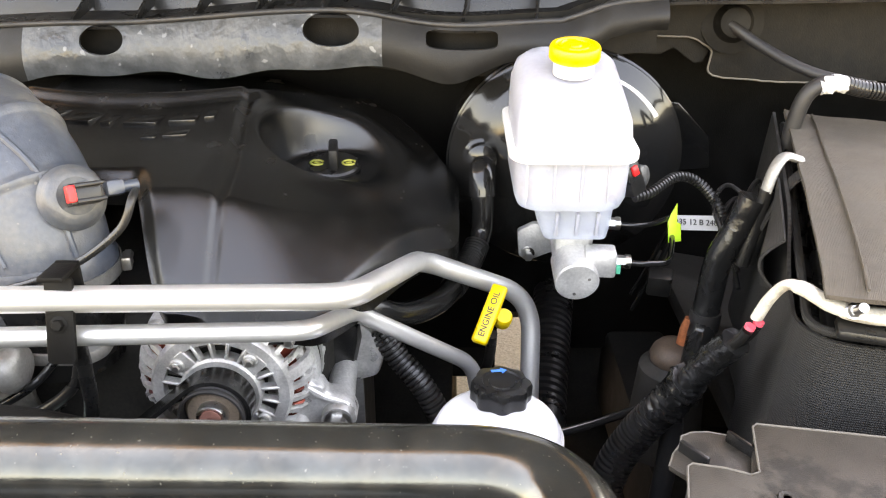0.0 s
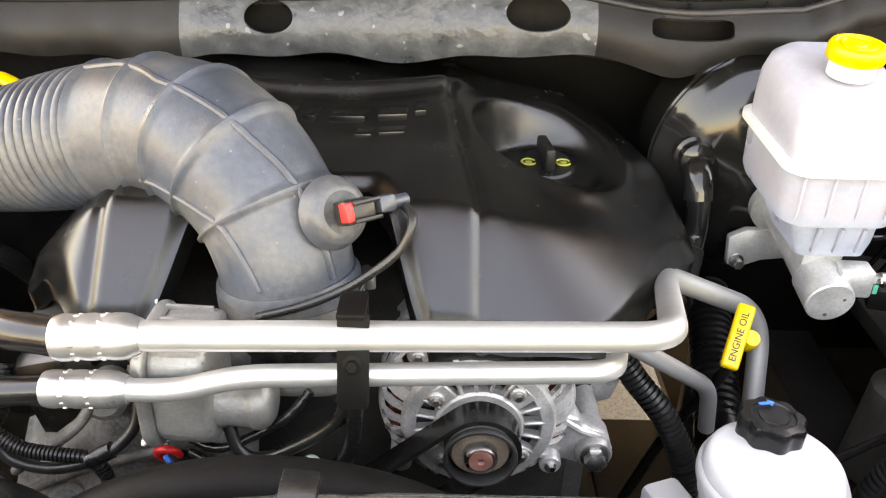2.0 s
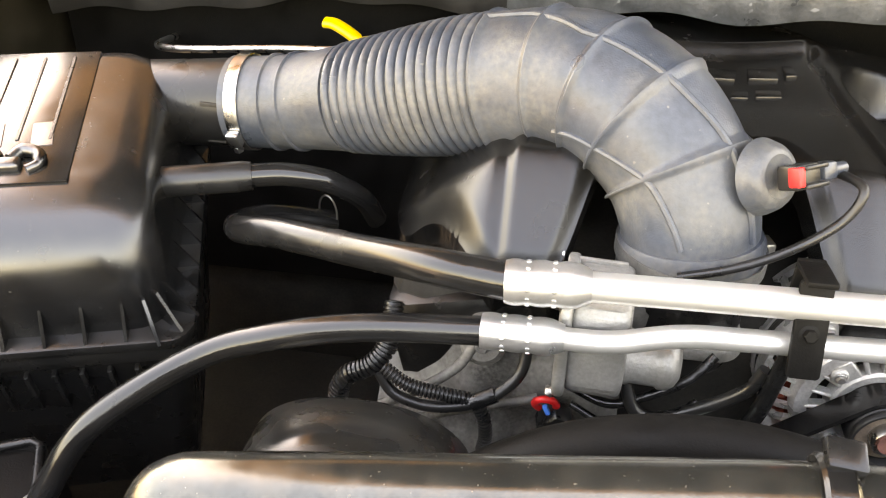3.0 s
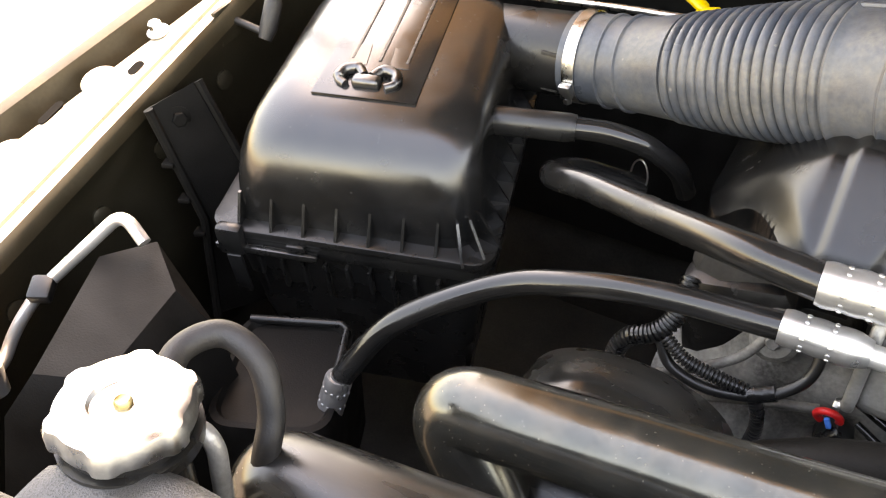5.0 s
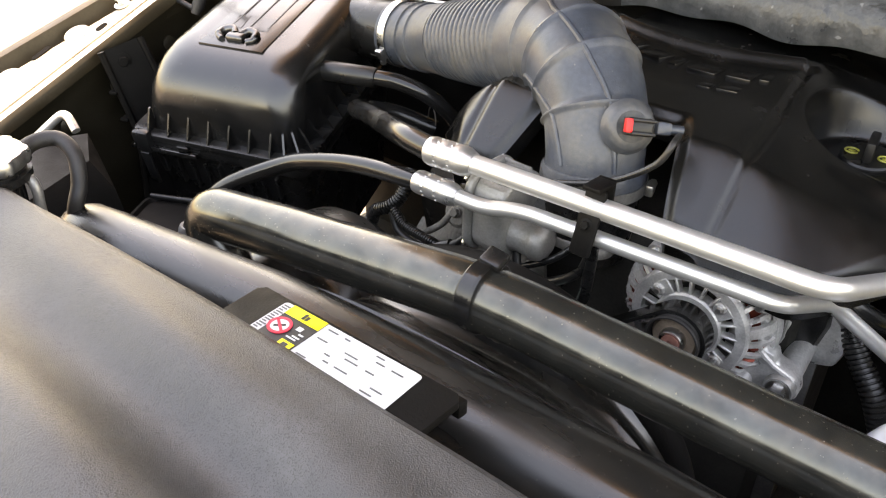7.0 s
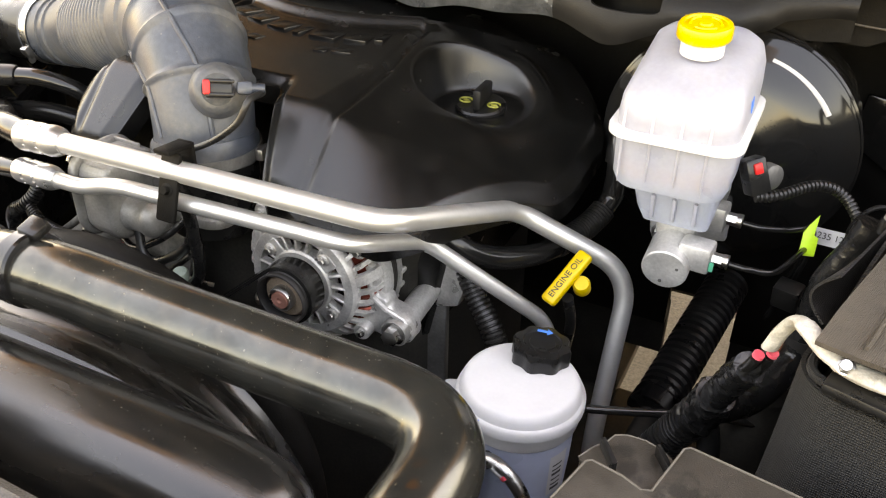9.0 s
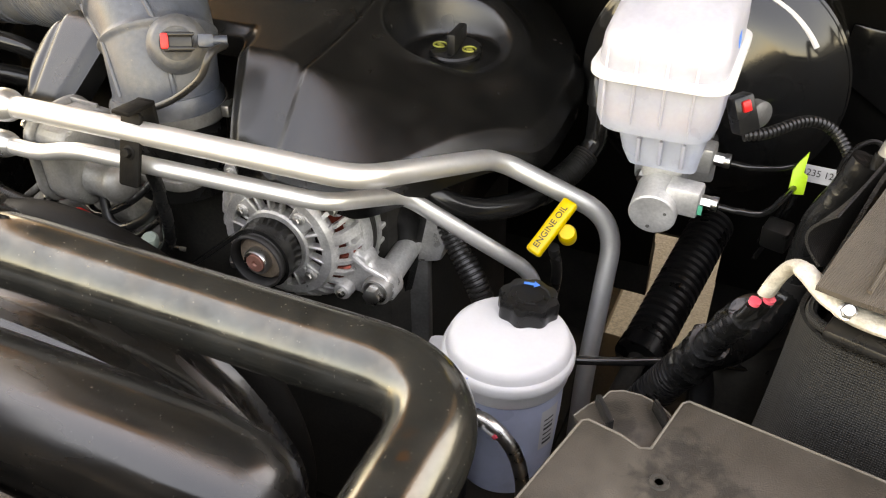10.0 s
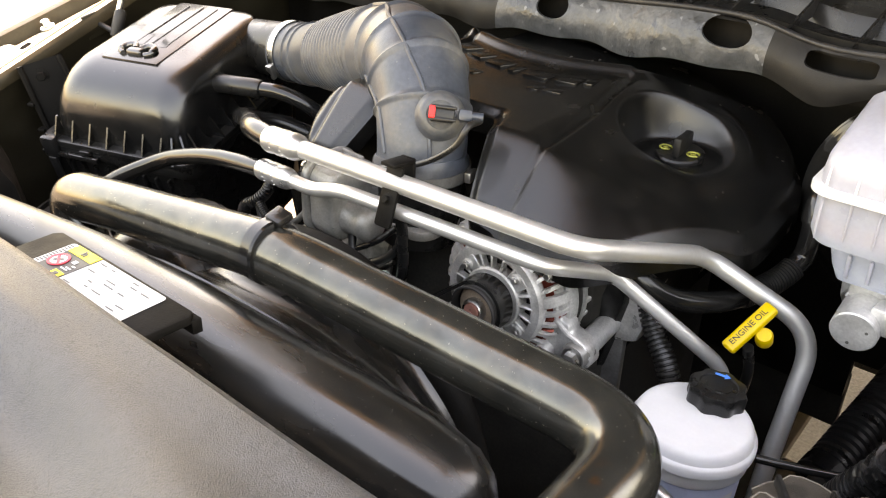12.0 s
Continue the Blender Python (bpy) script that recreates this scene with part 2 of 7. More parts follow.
PAINTD = material("shaded_bronze_inner_paint", (0.030, 0.025, 0.016), 0.40, metal=0.4, vary=0.2, dust=(0.05, 0.043, 0.03), dust_amount=0.3)
FOIL = material("crinkled_grey_foil_strip", (0.042, 0.045, 0.047), 0.34, metal=0.0, vary=0.4, scale=26, bump=0.8, bump_scale=48, dust=(0.12, 0.124, 0.128), dust_amount=0.45, dust_scale=60)
# pale specks paint in the glints along the foil's crinkles
speckled(FOIL, (0.34, 0.35, 0.36), 95.0, 0.70, 0.35)
COWLP = material("dusty_dark_cowl_plastic", (0.008, 0.0076, 0.007), 0.55, vary=0.3, dust=(0.045, 0.041, 0.036), dust_amount=0.2, grain=0.3, spec=0.3)
COWLE = material("dark_dusty_end_panel", (0.0055, 0.005, 0.0043), 0.6, vary=0.5, scale=20, dust=(0.05, 0.042, 0.032), dust_amount=0.14, dust_scale=60, grain=0.4, spec=0.18)
CONCRETE = material("weathered_concrete", (0.100, 0.083, 0.064), 0.85, vary=0.6, scale=140, grain=0.9, grain_scale=160, bump=0.6, bump_scale=60, dust=(0.20, 0.17, 0.135), dust_amount=0.6, dust_scale=70)
HOODPAINT = material("copper_bronze_hood_paint", (0.62, 0.36, 0.17), 0.40, metal=0.0, vary=0.1, coat=0.3)
HOODIN = material("black_hood_insulation", (0.010, 0.010, 0.010), 0.9, vary=0.2)


def weave_material(name, color, size, axes, low=0.45, high=1.8):
    """Woven cloth: crossed threads in relief and tone, with worn, dusty patches."""
    m = material(name, color, 0.72, vary=0.25, scale=9, dust=(0.070, 0.060, 0.050), dust_amount=0.35, dust_scale=7)
    n, l = m.node_tree.nodes, m.node_tree.links
    p = n["Principled BSDF"]
    co = n.new("ShaderNodeTexCoord")
    mp = n.new("ShaderNodeMapping")
    mp.inputs["Rotation"].default_value = (0, 0, radians(45 if "Z" in axes else 17))
    l.new(co.outputs["Object"], mp.inputs["Vector"])
    waves = []
    for axis in axes:
        w = n.new("ShaderNodeTexWave")
        w.bands_direction = axis
        w.inputs["Scale"].default_value = size * (1.41 if axis == "X" and "Z" in axes else 1.0)
        w.inputs["Distortion"].default_value = 0.8
        l.new(mp.outputs[0], w.inputs["Vector"])
        waves.append(w.outputs["Fac"])
    mul = n.new("ShaderNodeMath")
    mul.operation = "MULTIPLY"
    l.new(waves[0], mul.inputs[0])
    l.new(waves[1], mul.inputs[1])
    b = n.new("ShaderNodeBump")
    b.inputs["Strength"].default_value = 0.9
    b.inputs["Distance"].default_value = 0.001
    l.new(mul.outputs[0], b.inputs["Height"])
    l.new(b.outputs[0], p.inputs["Normal"])
    tone = n.new("ShaderNodeMapRange")
    tone.inputs["To Min"].default_value = low
    tone.inputs["To Max"].default_value = high
    l.new(mul.outputs[0], tone.inputs["Value"])
    sc = n.new("ShaderNodeVectorMath")
    sc.operation = "SCALE"
    l.new(p.inputs["Base Color"].links[0].from_socket, sc.inputs[0])
    l.new(tone.outputs[0], sc.inputs["Scale"])
    l.new(sc.outputs[0], p.inputs["Base Color"])
    return m


CLOTH = weave_material("woven_dark_battery_cloth", (0.0145, 0.014, 0.0132), 170.0, "XZ")
FLAP = weave_material("faded_brown_woven_cloth", (0.074, 0.060, 0.045), 290.0, "XY", 0.93, 1.08)


# ---- building blocks ----
ORIGIN = {}


def thing(name, label, category, at, group="", kind=""):
    ob = new(name)
    ob.empty_display_size = 0.03
    ob.location = at
    ORIGIN[ob.name] = Vector(at)
    return tagged(ob, label, category, group, kind)


def finish(name, bm, mat, origin, angle=38.0):
    bmesh.ops.recalc_face_normals(bm, faces=bm.faces)
    bmesh.ops.translate(bm, verts=bm.verts, vec=-Vector(origin))
    me = bpy.data.meshes.new(name)
    bm.to_mesh(me)
    bm.free()
    me.polygons.foreach_set("use_smooth", [True] * len(me.polygons))
    me.set_sharp_from_angle(angle=radians(angle))
    me.materials.append(mat)
    return me


def part(name, bm, mat, parent, label=""):
    """One mesh, built in world places, as a part of a thing or of a part."""
    o = ORIGIN[parent.name]
    ob = new(name, finish(name, bm, mat, o))
    ob.parent = parent
    ORIGIN[ob.name] = o
    return tagged(ob, label)


def solo(name, bm, mat, label, category, group="", kind=""):
    """A thing that is one mesh, with its origin at the middle of its base."""
    co = [v.co for v in bm.verts]
    lo = Vector([min(c[i] for c in co) for i in range(3)])
    hi = Vector([max(c[i] for c in co) for i in range(3)])
    o = Vector(((lo.x + hi.x) / 2, (lo.y + hi.y) / 2, lo.z))
    ob = new(name, finish(name, bm, mat, o))
    ob.location = o
    ORIGIN[ob.name] = o
    return tagged(ob, label, category, group, kind)


def curve_through(pts, n=8):
    """A smooth line through the points."""
    p = [Vector(q) for q in pts]
    p = [2 * p[0] - p[1]] + p + [2 * p[-1] - p[-2]]
    out = []
    for i in range(1, len(p) - 2):
        for k in range(n):
            t = k / n
            a0, a1, a2, a3 = p[i - 1:i + 3]
            out.append(0.5 * (2 * a1 + (a2 - a0) * t + (2 * a0 - 5 * a1 + 4 * a2 - a3) * t * t + (3 * a1 - a0 - 3 * a2 + a3) * t ** 3))
    return out + [p[-2]]


def bent(pts, r, n=8):
    """Straight lengths joined by bends of radius r (a number, or one for each inner corner), as in a bent pipe."""
    p = [Vector(q) for q in pts]
    out = [p[0]]
    for i in range(1, len(p) - 1):
        u, v = (p[i - 1] - p[i]), (p[i + 1] - p[i])
        d = min(r[i - 1] if isinstance(r, (list, tuple)) else r, u.length * 0.48, v.length * 0.48)
        s, e_ = p[i] + u.normalized() * d, p[i] + v.normalized() * d
        for k in range(n + 1):
            t = k / n
            out.append((1 - t) ** 2 * s + 2 * t * (1 - t) * p[i] + t * t * e_)
    return out + [p[-1]]


def resample(path, step):
    out, rest = [path[0]], 0.0
    for q0, q1 in zip(path, path[1:]):
        d = (q1 - q0).length
        s = step - rest
        while s <= d:
            out.append(q0.lerp(q1, s / d))
            s += step
        rest = d - (s - step)
    return out


def sweep(bm, path, radius, seg=16, caps=True, flat=1.0, up=None):
    """A round tube along the path. radius: a number or one for each point; flat: how much thinner across the second axis."""
    path = [Vector(q) for q in path]
    r = radius if isinstance(radius, (list, tuple)) else [radius] * len(path)
    side, rings = None, []
    for i, c in enumerate(path):
        d = (path[min(i + 1, len(path) - 1)] - path[max(i - 1, 0)]).normalized()
        if side is None:
            ref = Vector(up) if up else (Vector((0, 0, 1)) if abs(d.z) < 0.9 else Vector((0, 1, 0)))
            side = d.cross(ref).normalized()
        side = (side - d * side.dot(d)).normalized()
        other = d.cross(side)
        rings.append([bm.verts.new(c + (side * math.cos(a) + other * math.sin(a) * flat) * r[i]) for a in (2 * math.pi * k / seg for k in range(seg))])
    for r0, r1 in zip(rings, rings[1:]):
        for k in range(seg):
            bm.faces.new((r0[k], r0[(k + 1) % seg], r1[(k + 1) % seg], r1[k]))
    if caps:
        bm.faces.new(rings[0])
        bm.faces.new(rings[-1])
    return bm


def tube(path, radius, seg=16, **k):
    return sweep(bmesh.new(), path, radius, seg, **k)


def ribbed(path, radius, pitch, depth, seg=16, duty=0.55):
    """A corrugated tube: square-shouldered rings along the path."""
    fine = resample(path, pitch / 6)
    rad = [radius + depth * (1 if (i % 6) / 6 < duty else -1) for i in range(len(fine))]
    return sweep(bmesh.new(), fine, rad, seg)


def crumpled(path, radius, amp, seg=28, lump=120.0):
    """A tube wrapped in wrinkled tape: ridges run askew round it."""
    bm = sweep(bmesh.new(), path, radius, seg)
    bm.normal_update()
    for v in bm.verts:
        c = v.co
        q = Vector((c.x * lump, c.y * lump, c.z * lump * 1.8 + c.x * lump))
        v.co = c + v.normal * amp * (1.4 * abs(noise.noise(q)) - 0.4 + 0.5 * noise.noise(q * 2.3))
    return bm


def basis(axis, up=(0, 0, 1)):
    z = Vector(axis).normalized()
    u = Vector(up)
    if abs(z.dot(u)) > 0.95:
        u = Vector((0, 1, 0))
    x = u.cross(z).normalized()
    y = z.cross(x)
    return Matrix((x, y, z)).transposed()


def lathe(bm, profile, at, axis=(0, 0, 1), seg=32, wave=None, loop=False):
    """A turned form: profile of (radius, height) along the axis from at. wave(a, r, h) may shape the rim."""
    m, at = basis(axis), Vector(at)
    rings = []
    for r, h in profile:
        if r < 1e-6:
            rings.append([bm.verts.new(at + m @ Vector((0, 0, h)))])
        else:
            ring = []
            for k in range(seg):
                a_ = 2 * math.pi * k / seg
                q = r * (wave(a_, r, h) if wave else 1)
                ring.append(bm.verts.new(at + m @ Vector((q * math.cos(a_), q * math.sin(a_), h))))
            rings.append(ring)
    if loop:
        rings.append(rings[0])
    for r0, r1 in zip(rings, rings[1:]):
        if len(r0) == 1 and len(r1) == 1:
            continue
        for k in range(seg):
            a0, a1, b0, b1 = r0[k % len(r0)], r0[(k + 1) % len(r0)], r1[k % len(r1)], r1[(k + 1) % len(r1)]
            f = [a0, a1, b1, b0] if len(r0) > 1 and len(r1) > 1 else ([a0, b1, b0] if len(r0) == 1 else [a0, a1, b0])
            bm.faces.new(f)
    for ring in (rings[0], rings[-1]):
        if len(ring) > 1 and not loop:
            bm.faces.new(ring)
    return bm


def turned(profile, at, axis=(0, 0, 1), seg=32, wave=None, loop=False):
    return lathe(bmesh.new(), profile, at, axis, seg, wave, loop)


def merge(bm, other, m=None):
    me = bpy.data.meshes.new("join")
    other.to_mesh(me)
    other.free()
    if m is not None:
        me.transform(m)
    bm.from_mesh(me)
    bpy.data.meshes.remove(me)
    return bm


def block(size, at=(0, 0, 0), turn=(0, 0, 0), bevel=0.0, seg=2, taper=1.0):
    """A box with rounded edges; taper shrinks its top."""
    bm = bmesh.new()
    bmesh.ops.create_cube(bm, size=1.0)
    for v in bm.verts:
        k = taper if v.co.z > 0 else 1.0
        v.co = Vector((v.co.x * size[0] * k, v.co.y * size[1] * k, v.co.z * size[2]))
    if bevel:
        bmesh.ops.bevel(bm, geom=bm.edges[:], offset=bevel, segments=seg, profile=0.5, affect="EDGES")
    bmesh.ops.transform(bm, matrix=pose(*at, *turn), verts=bm.verts)
    return bm


def slab(outline, m, height, bevel=0.0, seg=2):
    """A plate with this outline (x, y), as thick as height, laid by the matrix m."""
    bm = bmesh.new()
    f = bm.faces.new([bm.verts.new((x, y, 0)) for x, y in outline])
    up = bmesh.ops.extrude_face_region(bm, geom=[f])
    bmesh.ops.translate(bm, verts=[v for v in up["geom"] if isinstance(v, bmesh.types.BMVert)], vec=(0, 0, height))
    if bevel:
        bmesh.ops.bevel(bm, geom=bm.edges[:], offset=bevel, segments=seg, profile=0.5, affect="EDGES")
    bmesh.ops.transform(bm, matrix=m, verts=bm.verts)
    return bm


def round_rect(w, d, r, n=6, cx=0.0, cy=0.0):
    out = []
    for sx, sy, a0 in ((1, 1, 0), (-1, 1, 90), (-1, -1, 180), (1, -1, 270)):
        for k in range(n + 1):
            a_ = radians(a0 + 90 * k / n)
            out.append((cx + sx * (w / 2 - r) + r * math.cos(a_), cy + sy * (d / 2 - r) + r * math.sin(a_)))
    return out


def loft(rings, m=None, caps=(True, True)):
    """A skin over rings of points of equal number."""
    bm = bmesh.new()
    rr = [[bm.verts.new(q) for q in ring] for ring in rings]
    n_ = len(rr[0])
    for r0, r1 in zip(rr, rr[1:]):
        for k in range(n_):
            bm.faces.new((r0[k], r0[(k + 1) % n_], r1[(k + 1) % n_], r1[k]))
    for on, ring in zip(caps, (rr[0], rr[-1])):
        if on:
            bm.faces.new(ring)
    if m is not None:
        bmesh.ops.transform(bm, matrix=m, verts=bm.verts)
    return bm


def sheet(fn, us, vs, keep=None, thick=0.0):
    """A skin over a grid of places fn(u, v)."""
    bm = bmesh.new()
    g = [[bm.verts.new(fn(u, v)) for v in vs] for u in us]
    for i in range(len(us) - 1):
        for j in range(len(vs) - 1):
            if keep is None or keep((us[i] + us[i + 1]) / 2, (vs[j] + vs[j + 1]) / 2):
                bm.faces.new((g[i][j], g[i + 1][j], g[i + 1][j + 1], g[i][j + 1]))
    bmesh.ops.delete(bm, geom=[v for v in bm.verts if not v.link_faces], context="VERTS")
    if thick:
        bmesh.ops.recalc_face_normals(bm, faces=bm.faces)
        bmesh.ops.solidify(bm, geom=bm.faces[:], thickness=thick)
    return bm


def span(a_, b_, n_):
    return [a_ + (b_ - a_) * k / (n_ - 1) for k in range(n_)]


def ease(t):
    t = max(0.0, min(1.0, t))
    return t * t * (3 - 2 * t)


def writing(text, size, m, depth=0.0004):
    """Letters as a mesh, lying in the xy plane of m."""
    cu = bpy.data.curves.new("letters", "FONT")
    cu.body, cu.size, cu.extrude = text, size, depth
    cu.align_x, cu.align_y = "CENTER", "CENTER"
    ob = bpy.data.objects.new("letters", cu)
    scene.collection.objects.link(ob)
    me = bpy.data.meshes.new_from_object(ob.evaluated_get(bpy.context.evaluated_depsgraph_get()))
    bm = bmesh.new()
    bm.from_mesh(me)
    bpy.data.objects.remove(ob)
    bpy.data.meshes.remove(me)
    bmesh.ops.transform(bm, matrix=m, verts=bm.verts)
    return bm


def frame_at(at, x_axis, normal):
    """A matrix whose x axis and z axis point so, at a place."""
    z = Vector(normal).normalized()
    x = Vector(x_axis)
    x = (x - z * x.dot(z)).normalized()
    return Matrix.Translation(Vector(at)) @ Matrix((x, z.cross(x), z)).transposed().to_4x4()


def bolt(at, axis, r=0.006, h=0.006, washer=1.45):
    bm = turned([(r * washer, 0), (r * washer, 0.0015), (r * 1.05, 0.002)], at, axis, 24)
    return merge(bm, turned([(r, 0.0015), (r, h), (r * 0.85, h + 0.0008)], at, axis, 6))


# ---- ground, body panels ----
ground = solo("ground", sheet(lambda u, v: (u, v, 0.0), span(-150, 150, 3), span(-150, 150, 3)), CONCRETE, "weathered sunlit concrete ground", "ground", kind="structure")


def rail_height(y):
    return 1.015 + 0.385 * (y - 0.496) if y < 1.0 else 1.209 + 0.1 * (y - 1.0)


def rail_outer(y):
    return -1.201 + 0.233 * (y - 0.404)


def fender():
    inner = -1.078
    section = [(-0.10, -0.62, 0), (-0.03, -0.40, 0), (-0.012, -0.16, 0), (-0.006, -0.05, 0), (0.004, -0.022, 0), (0.004, -0.006, 0), (0.0, 0.0, 0), (-0.007, 0.002, 0), (-0.011, 0.001, 0),
               (-0.0125, -0.010, 0), (-0.0155, -0.010, 0), (-0.017, 0.001, 0), (0.034, 0.0, 1), (0.026, -0.002, 1), (0.020, -0.020, 1), (-0.004, -0.022, 1), (-0.010, 0.008, 1), (-0.022, 0.010, 1), (-0.034, 0.004, 1), (-0.07, -0.06, 1), (-0.12, -0.35, 1)]

    def place(u, v):
        dx, dz, far = section[v]
        return ((rail_outer(u) if far else inner) + dx, u, rail_height(u) + dz)
    # flange in the lit tone, wall and rolls in the shaded ones
    rail = solo("fender_rail", sheet(place, span(0.02, 1.25, 42), list(range(6, 14))), PAINT, "bronze painted fender, its top flange coloured brighter as if lit", "fender", kind="structure")
    part("inner_wall", sheet(place, span(0.02, 1.25, 42), list(range(5))), PAINTD, rail, "inner fender wall in a shaded tone of the bronze")
    part("inner_roll", sheet(place, span(0.02, 1.25, 42), [4, 5, 6]), PAINTB, rail, "rolled inner edge in a shaded tone of the bronze")
    part("outer_roll", sheet(place, span(0.02, 1.25, 42), list(range(13, len(section)))), PAINTB, rail, "rolled outer edge in a shaded tone of the bronze")
    slope = frame_at((0, 0, 0), (1, 0, 0), (0, -0.385, 1)).to_3x3().to_4x4()
    # uncut slots: raised black plates paint in the darkness inside them
    for x, y, a_, b_ in ((-1.154, 0.494, 0.016, 0.005), (-1.165, 0.387, 0.010, 0.006), (-1.104, 0.352, 0.012, 0.008), (-1.110, 0.570, 0.010, 0.006), (-1.103, 0.300, 0.009, 0.006), (-1.159, 0.345, 0.007, 0.005), (-1.128, 0.25, 0.010, 0.007)):
        part("slot_shade", slab(round_rect(b_ * 2, a_ * 2, b_ * 0.98, 5), Matrix.Translation((x, y, rail_height(y) - 0.0005)) @ slope, 0.0016), HOLE, rail, "black oval plate standing in for a shaded slot")
    for x, y in ((-1.156, 0.439), (-1.138, 0.545), (-1.150, 0.32)):
        part("round_dimple", turned([(0.020, 0), (0.018, 0.0018), (0.011, 0.0008), (0, 0.0004)], (x, y, rail_height(y)), (0, -0.385, 1), 24), PAINT, rail)
    part("flange_bolt", bolt((-1.124, 0.618, rail_height(0.618) + 0.001), (0, -0.385, 1), 0.007, 0.012, 1.7), STEEL, rail)
    for y in (0.47, 0.56, 0.66, 0.36):
        part("wall_plug", turned([(0.011, 0), (0.011, 0.003), (0.006, 0.005), (0, 0.005)], (-1.083, y, rail_height(y) - 0.075), (1, 0, 0.1), 20), PAINTD, rail, "round plug in the inner wall's shaded tone")
    return rail


fender()
solo("wall_inner_fender", block((0.02, 1.3, 0.75), (0.78, 0.62, 0.80), bevel=0.004), PAINTD, "inner fender wall in a shaded tone beyond the battery", "wall", kind="structure")
# unseen panel, added to stop ground light leaking in under the cover
solo("front_light_block", block((1.86, 0.02, 0.66), (-0.17, -0.02, 0.735), bevel=0.004), DEEP, "unseen dark panel added below the cover to block light, as a radiator support would", "wall", kind="structure")
firewall = solo("firewall", slab([(-1.075, 0.66), (0.088, 0.66), (0.088, 0.725), (0.185, 0.725), (0.185, 0.66), (0.775, 0.66), (0.775, 1.20), (-1.075, 1.20)], frame_at((0, 1.11, 0), (1, 0, 0), (0, -1, 0)), 0.02), FLATB, "black painted firewall behind the engine", "wall", kind="structure")

for x0, x1, z0, z1 in ((-1.10, 0.02, 0.40, 0.70), (0.02, 0.088, 0.59, 0.68), (0.185, 0.80, 0.40, 0.70)):
    solo("firewall_toe", block((x1 - x0, 0.02, z1 - z0), ((x0 + x1) / 2, 1.12, (z0 + z1) / 2), bevel=0.002), DEEP, "dark lower firewall panel", "wall", kind="structure")
# unseen cab block, set forward to close off sky light at the hinge
cab = solo("cab_front", block((1.95, 1.95, 1.35), (-0.22, 2.205, 1.28), bevel=0.05), BLACK, "unseen dark truck cab block shutting out the sky behind the cowl", "cab", kind="structure")

part("access_plate", slab([(0.270, 1.062), (0.318, 1.056), (0.366, 1.008), (0.372, 0.962), (0.330, 0.958), (0.265, 1.00)], frame_at((0, 1.089, 0), (1, 0, 0), (0, -1, 0)), 0.008, 0.003), GLOSS, firewall, "gloss black access plate")

# hood propped open over the bay, hinged at the cowl
HINGE, OPEN, LONG, WIDE = Vector((-0.32, 1.22, 1.36)), radians(42), 1.31, 1.66
tip = HINGE + Vector((0, -math.cos(OPEN) * LONG, math.sin(OPEN) * LONG))
hood_at = frame_at((HINGE + tip) / 2, (1, 0, 0), Vector((0, math.sin(OPEN), math.cos(OPEN))))
hood = solo("hood", slab(round_rect(WIDE, LONG, 0.08), hood_at, 0.04, 0.01), HOODPAINT, "open bronze hood lined with black insulation over the bay", "hood", kind="structure")
part("insulation_pad", slab(round_rect(WIDE - 0.26, LONG - 0.37, 0.08), hood_at @ Matrix.Translation((0.03, 0.015, -0.012)), 0.012, 0.004), HOODIN, hood, "black insulation pad")
# unseen strip, added so the engine cover reflects black near the hinge
part("reflection_pad", slab(round_rect(0.98, 0.20, 0.03), hood_at @ Matrix.Translation((0.18, 0.552, -0.016)), 0.012, 0.004), HOODIN, hood, "unseen black strip added to darken the engine cover's reflection")


def along(table, x):
    if x <= table[0][0]:
        return table[0][1]
    for (x0, y0), (x1, y1) in zip(table, table[1:]):
        if x <= x1:
            return y0 + (y1 - y0) * ease((x - x0) / (x1 - x0))
    return table[-1][1]


COWL_Y = ((-1.05, 1.03), (-0.70, 1.02), (-0.39, 0.985), (-0.12, 0.918), (0.03, 0.865), (0.20, 0.875), (0.75, 0.90))
COWL_Z = ((-1.05, 1.105), (-0.70, 1.140), (-0.39, 1.157), (-0.12, 1.185), (0.01, 1.186), (0.13, 1.190), (0.158, 1.199), (0.18, 1.208), (0.26, 1.214), (0.75, 1.216))
COWL_HOLES = ((-0.393, 0.004, 0.026, 0.016, 2.0), (-0.116, 0.004, 0.031, 0.017, 2.0), (0.024, 0.003, 0.037, 0.0085, 5.0))


def cowl_low(u):
    return -0.038 + 0.018 * ease(u / 0.08) - 0.004 * math.sin(u * 21) - 0.003 * math.sin(u * 47 + 1)


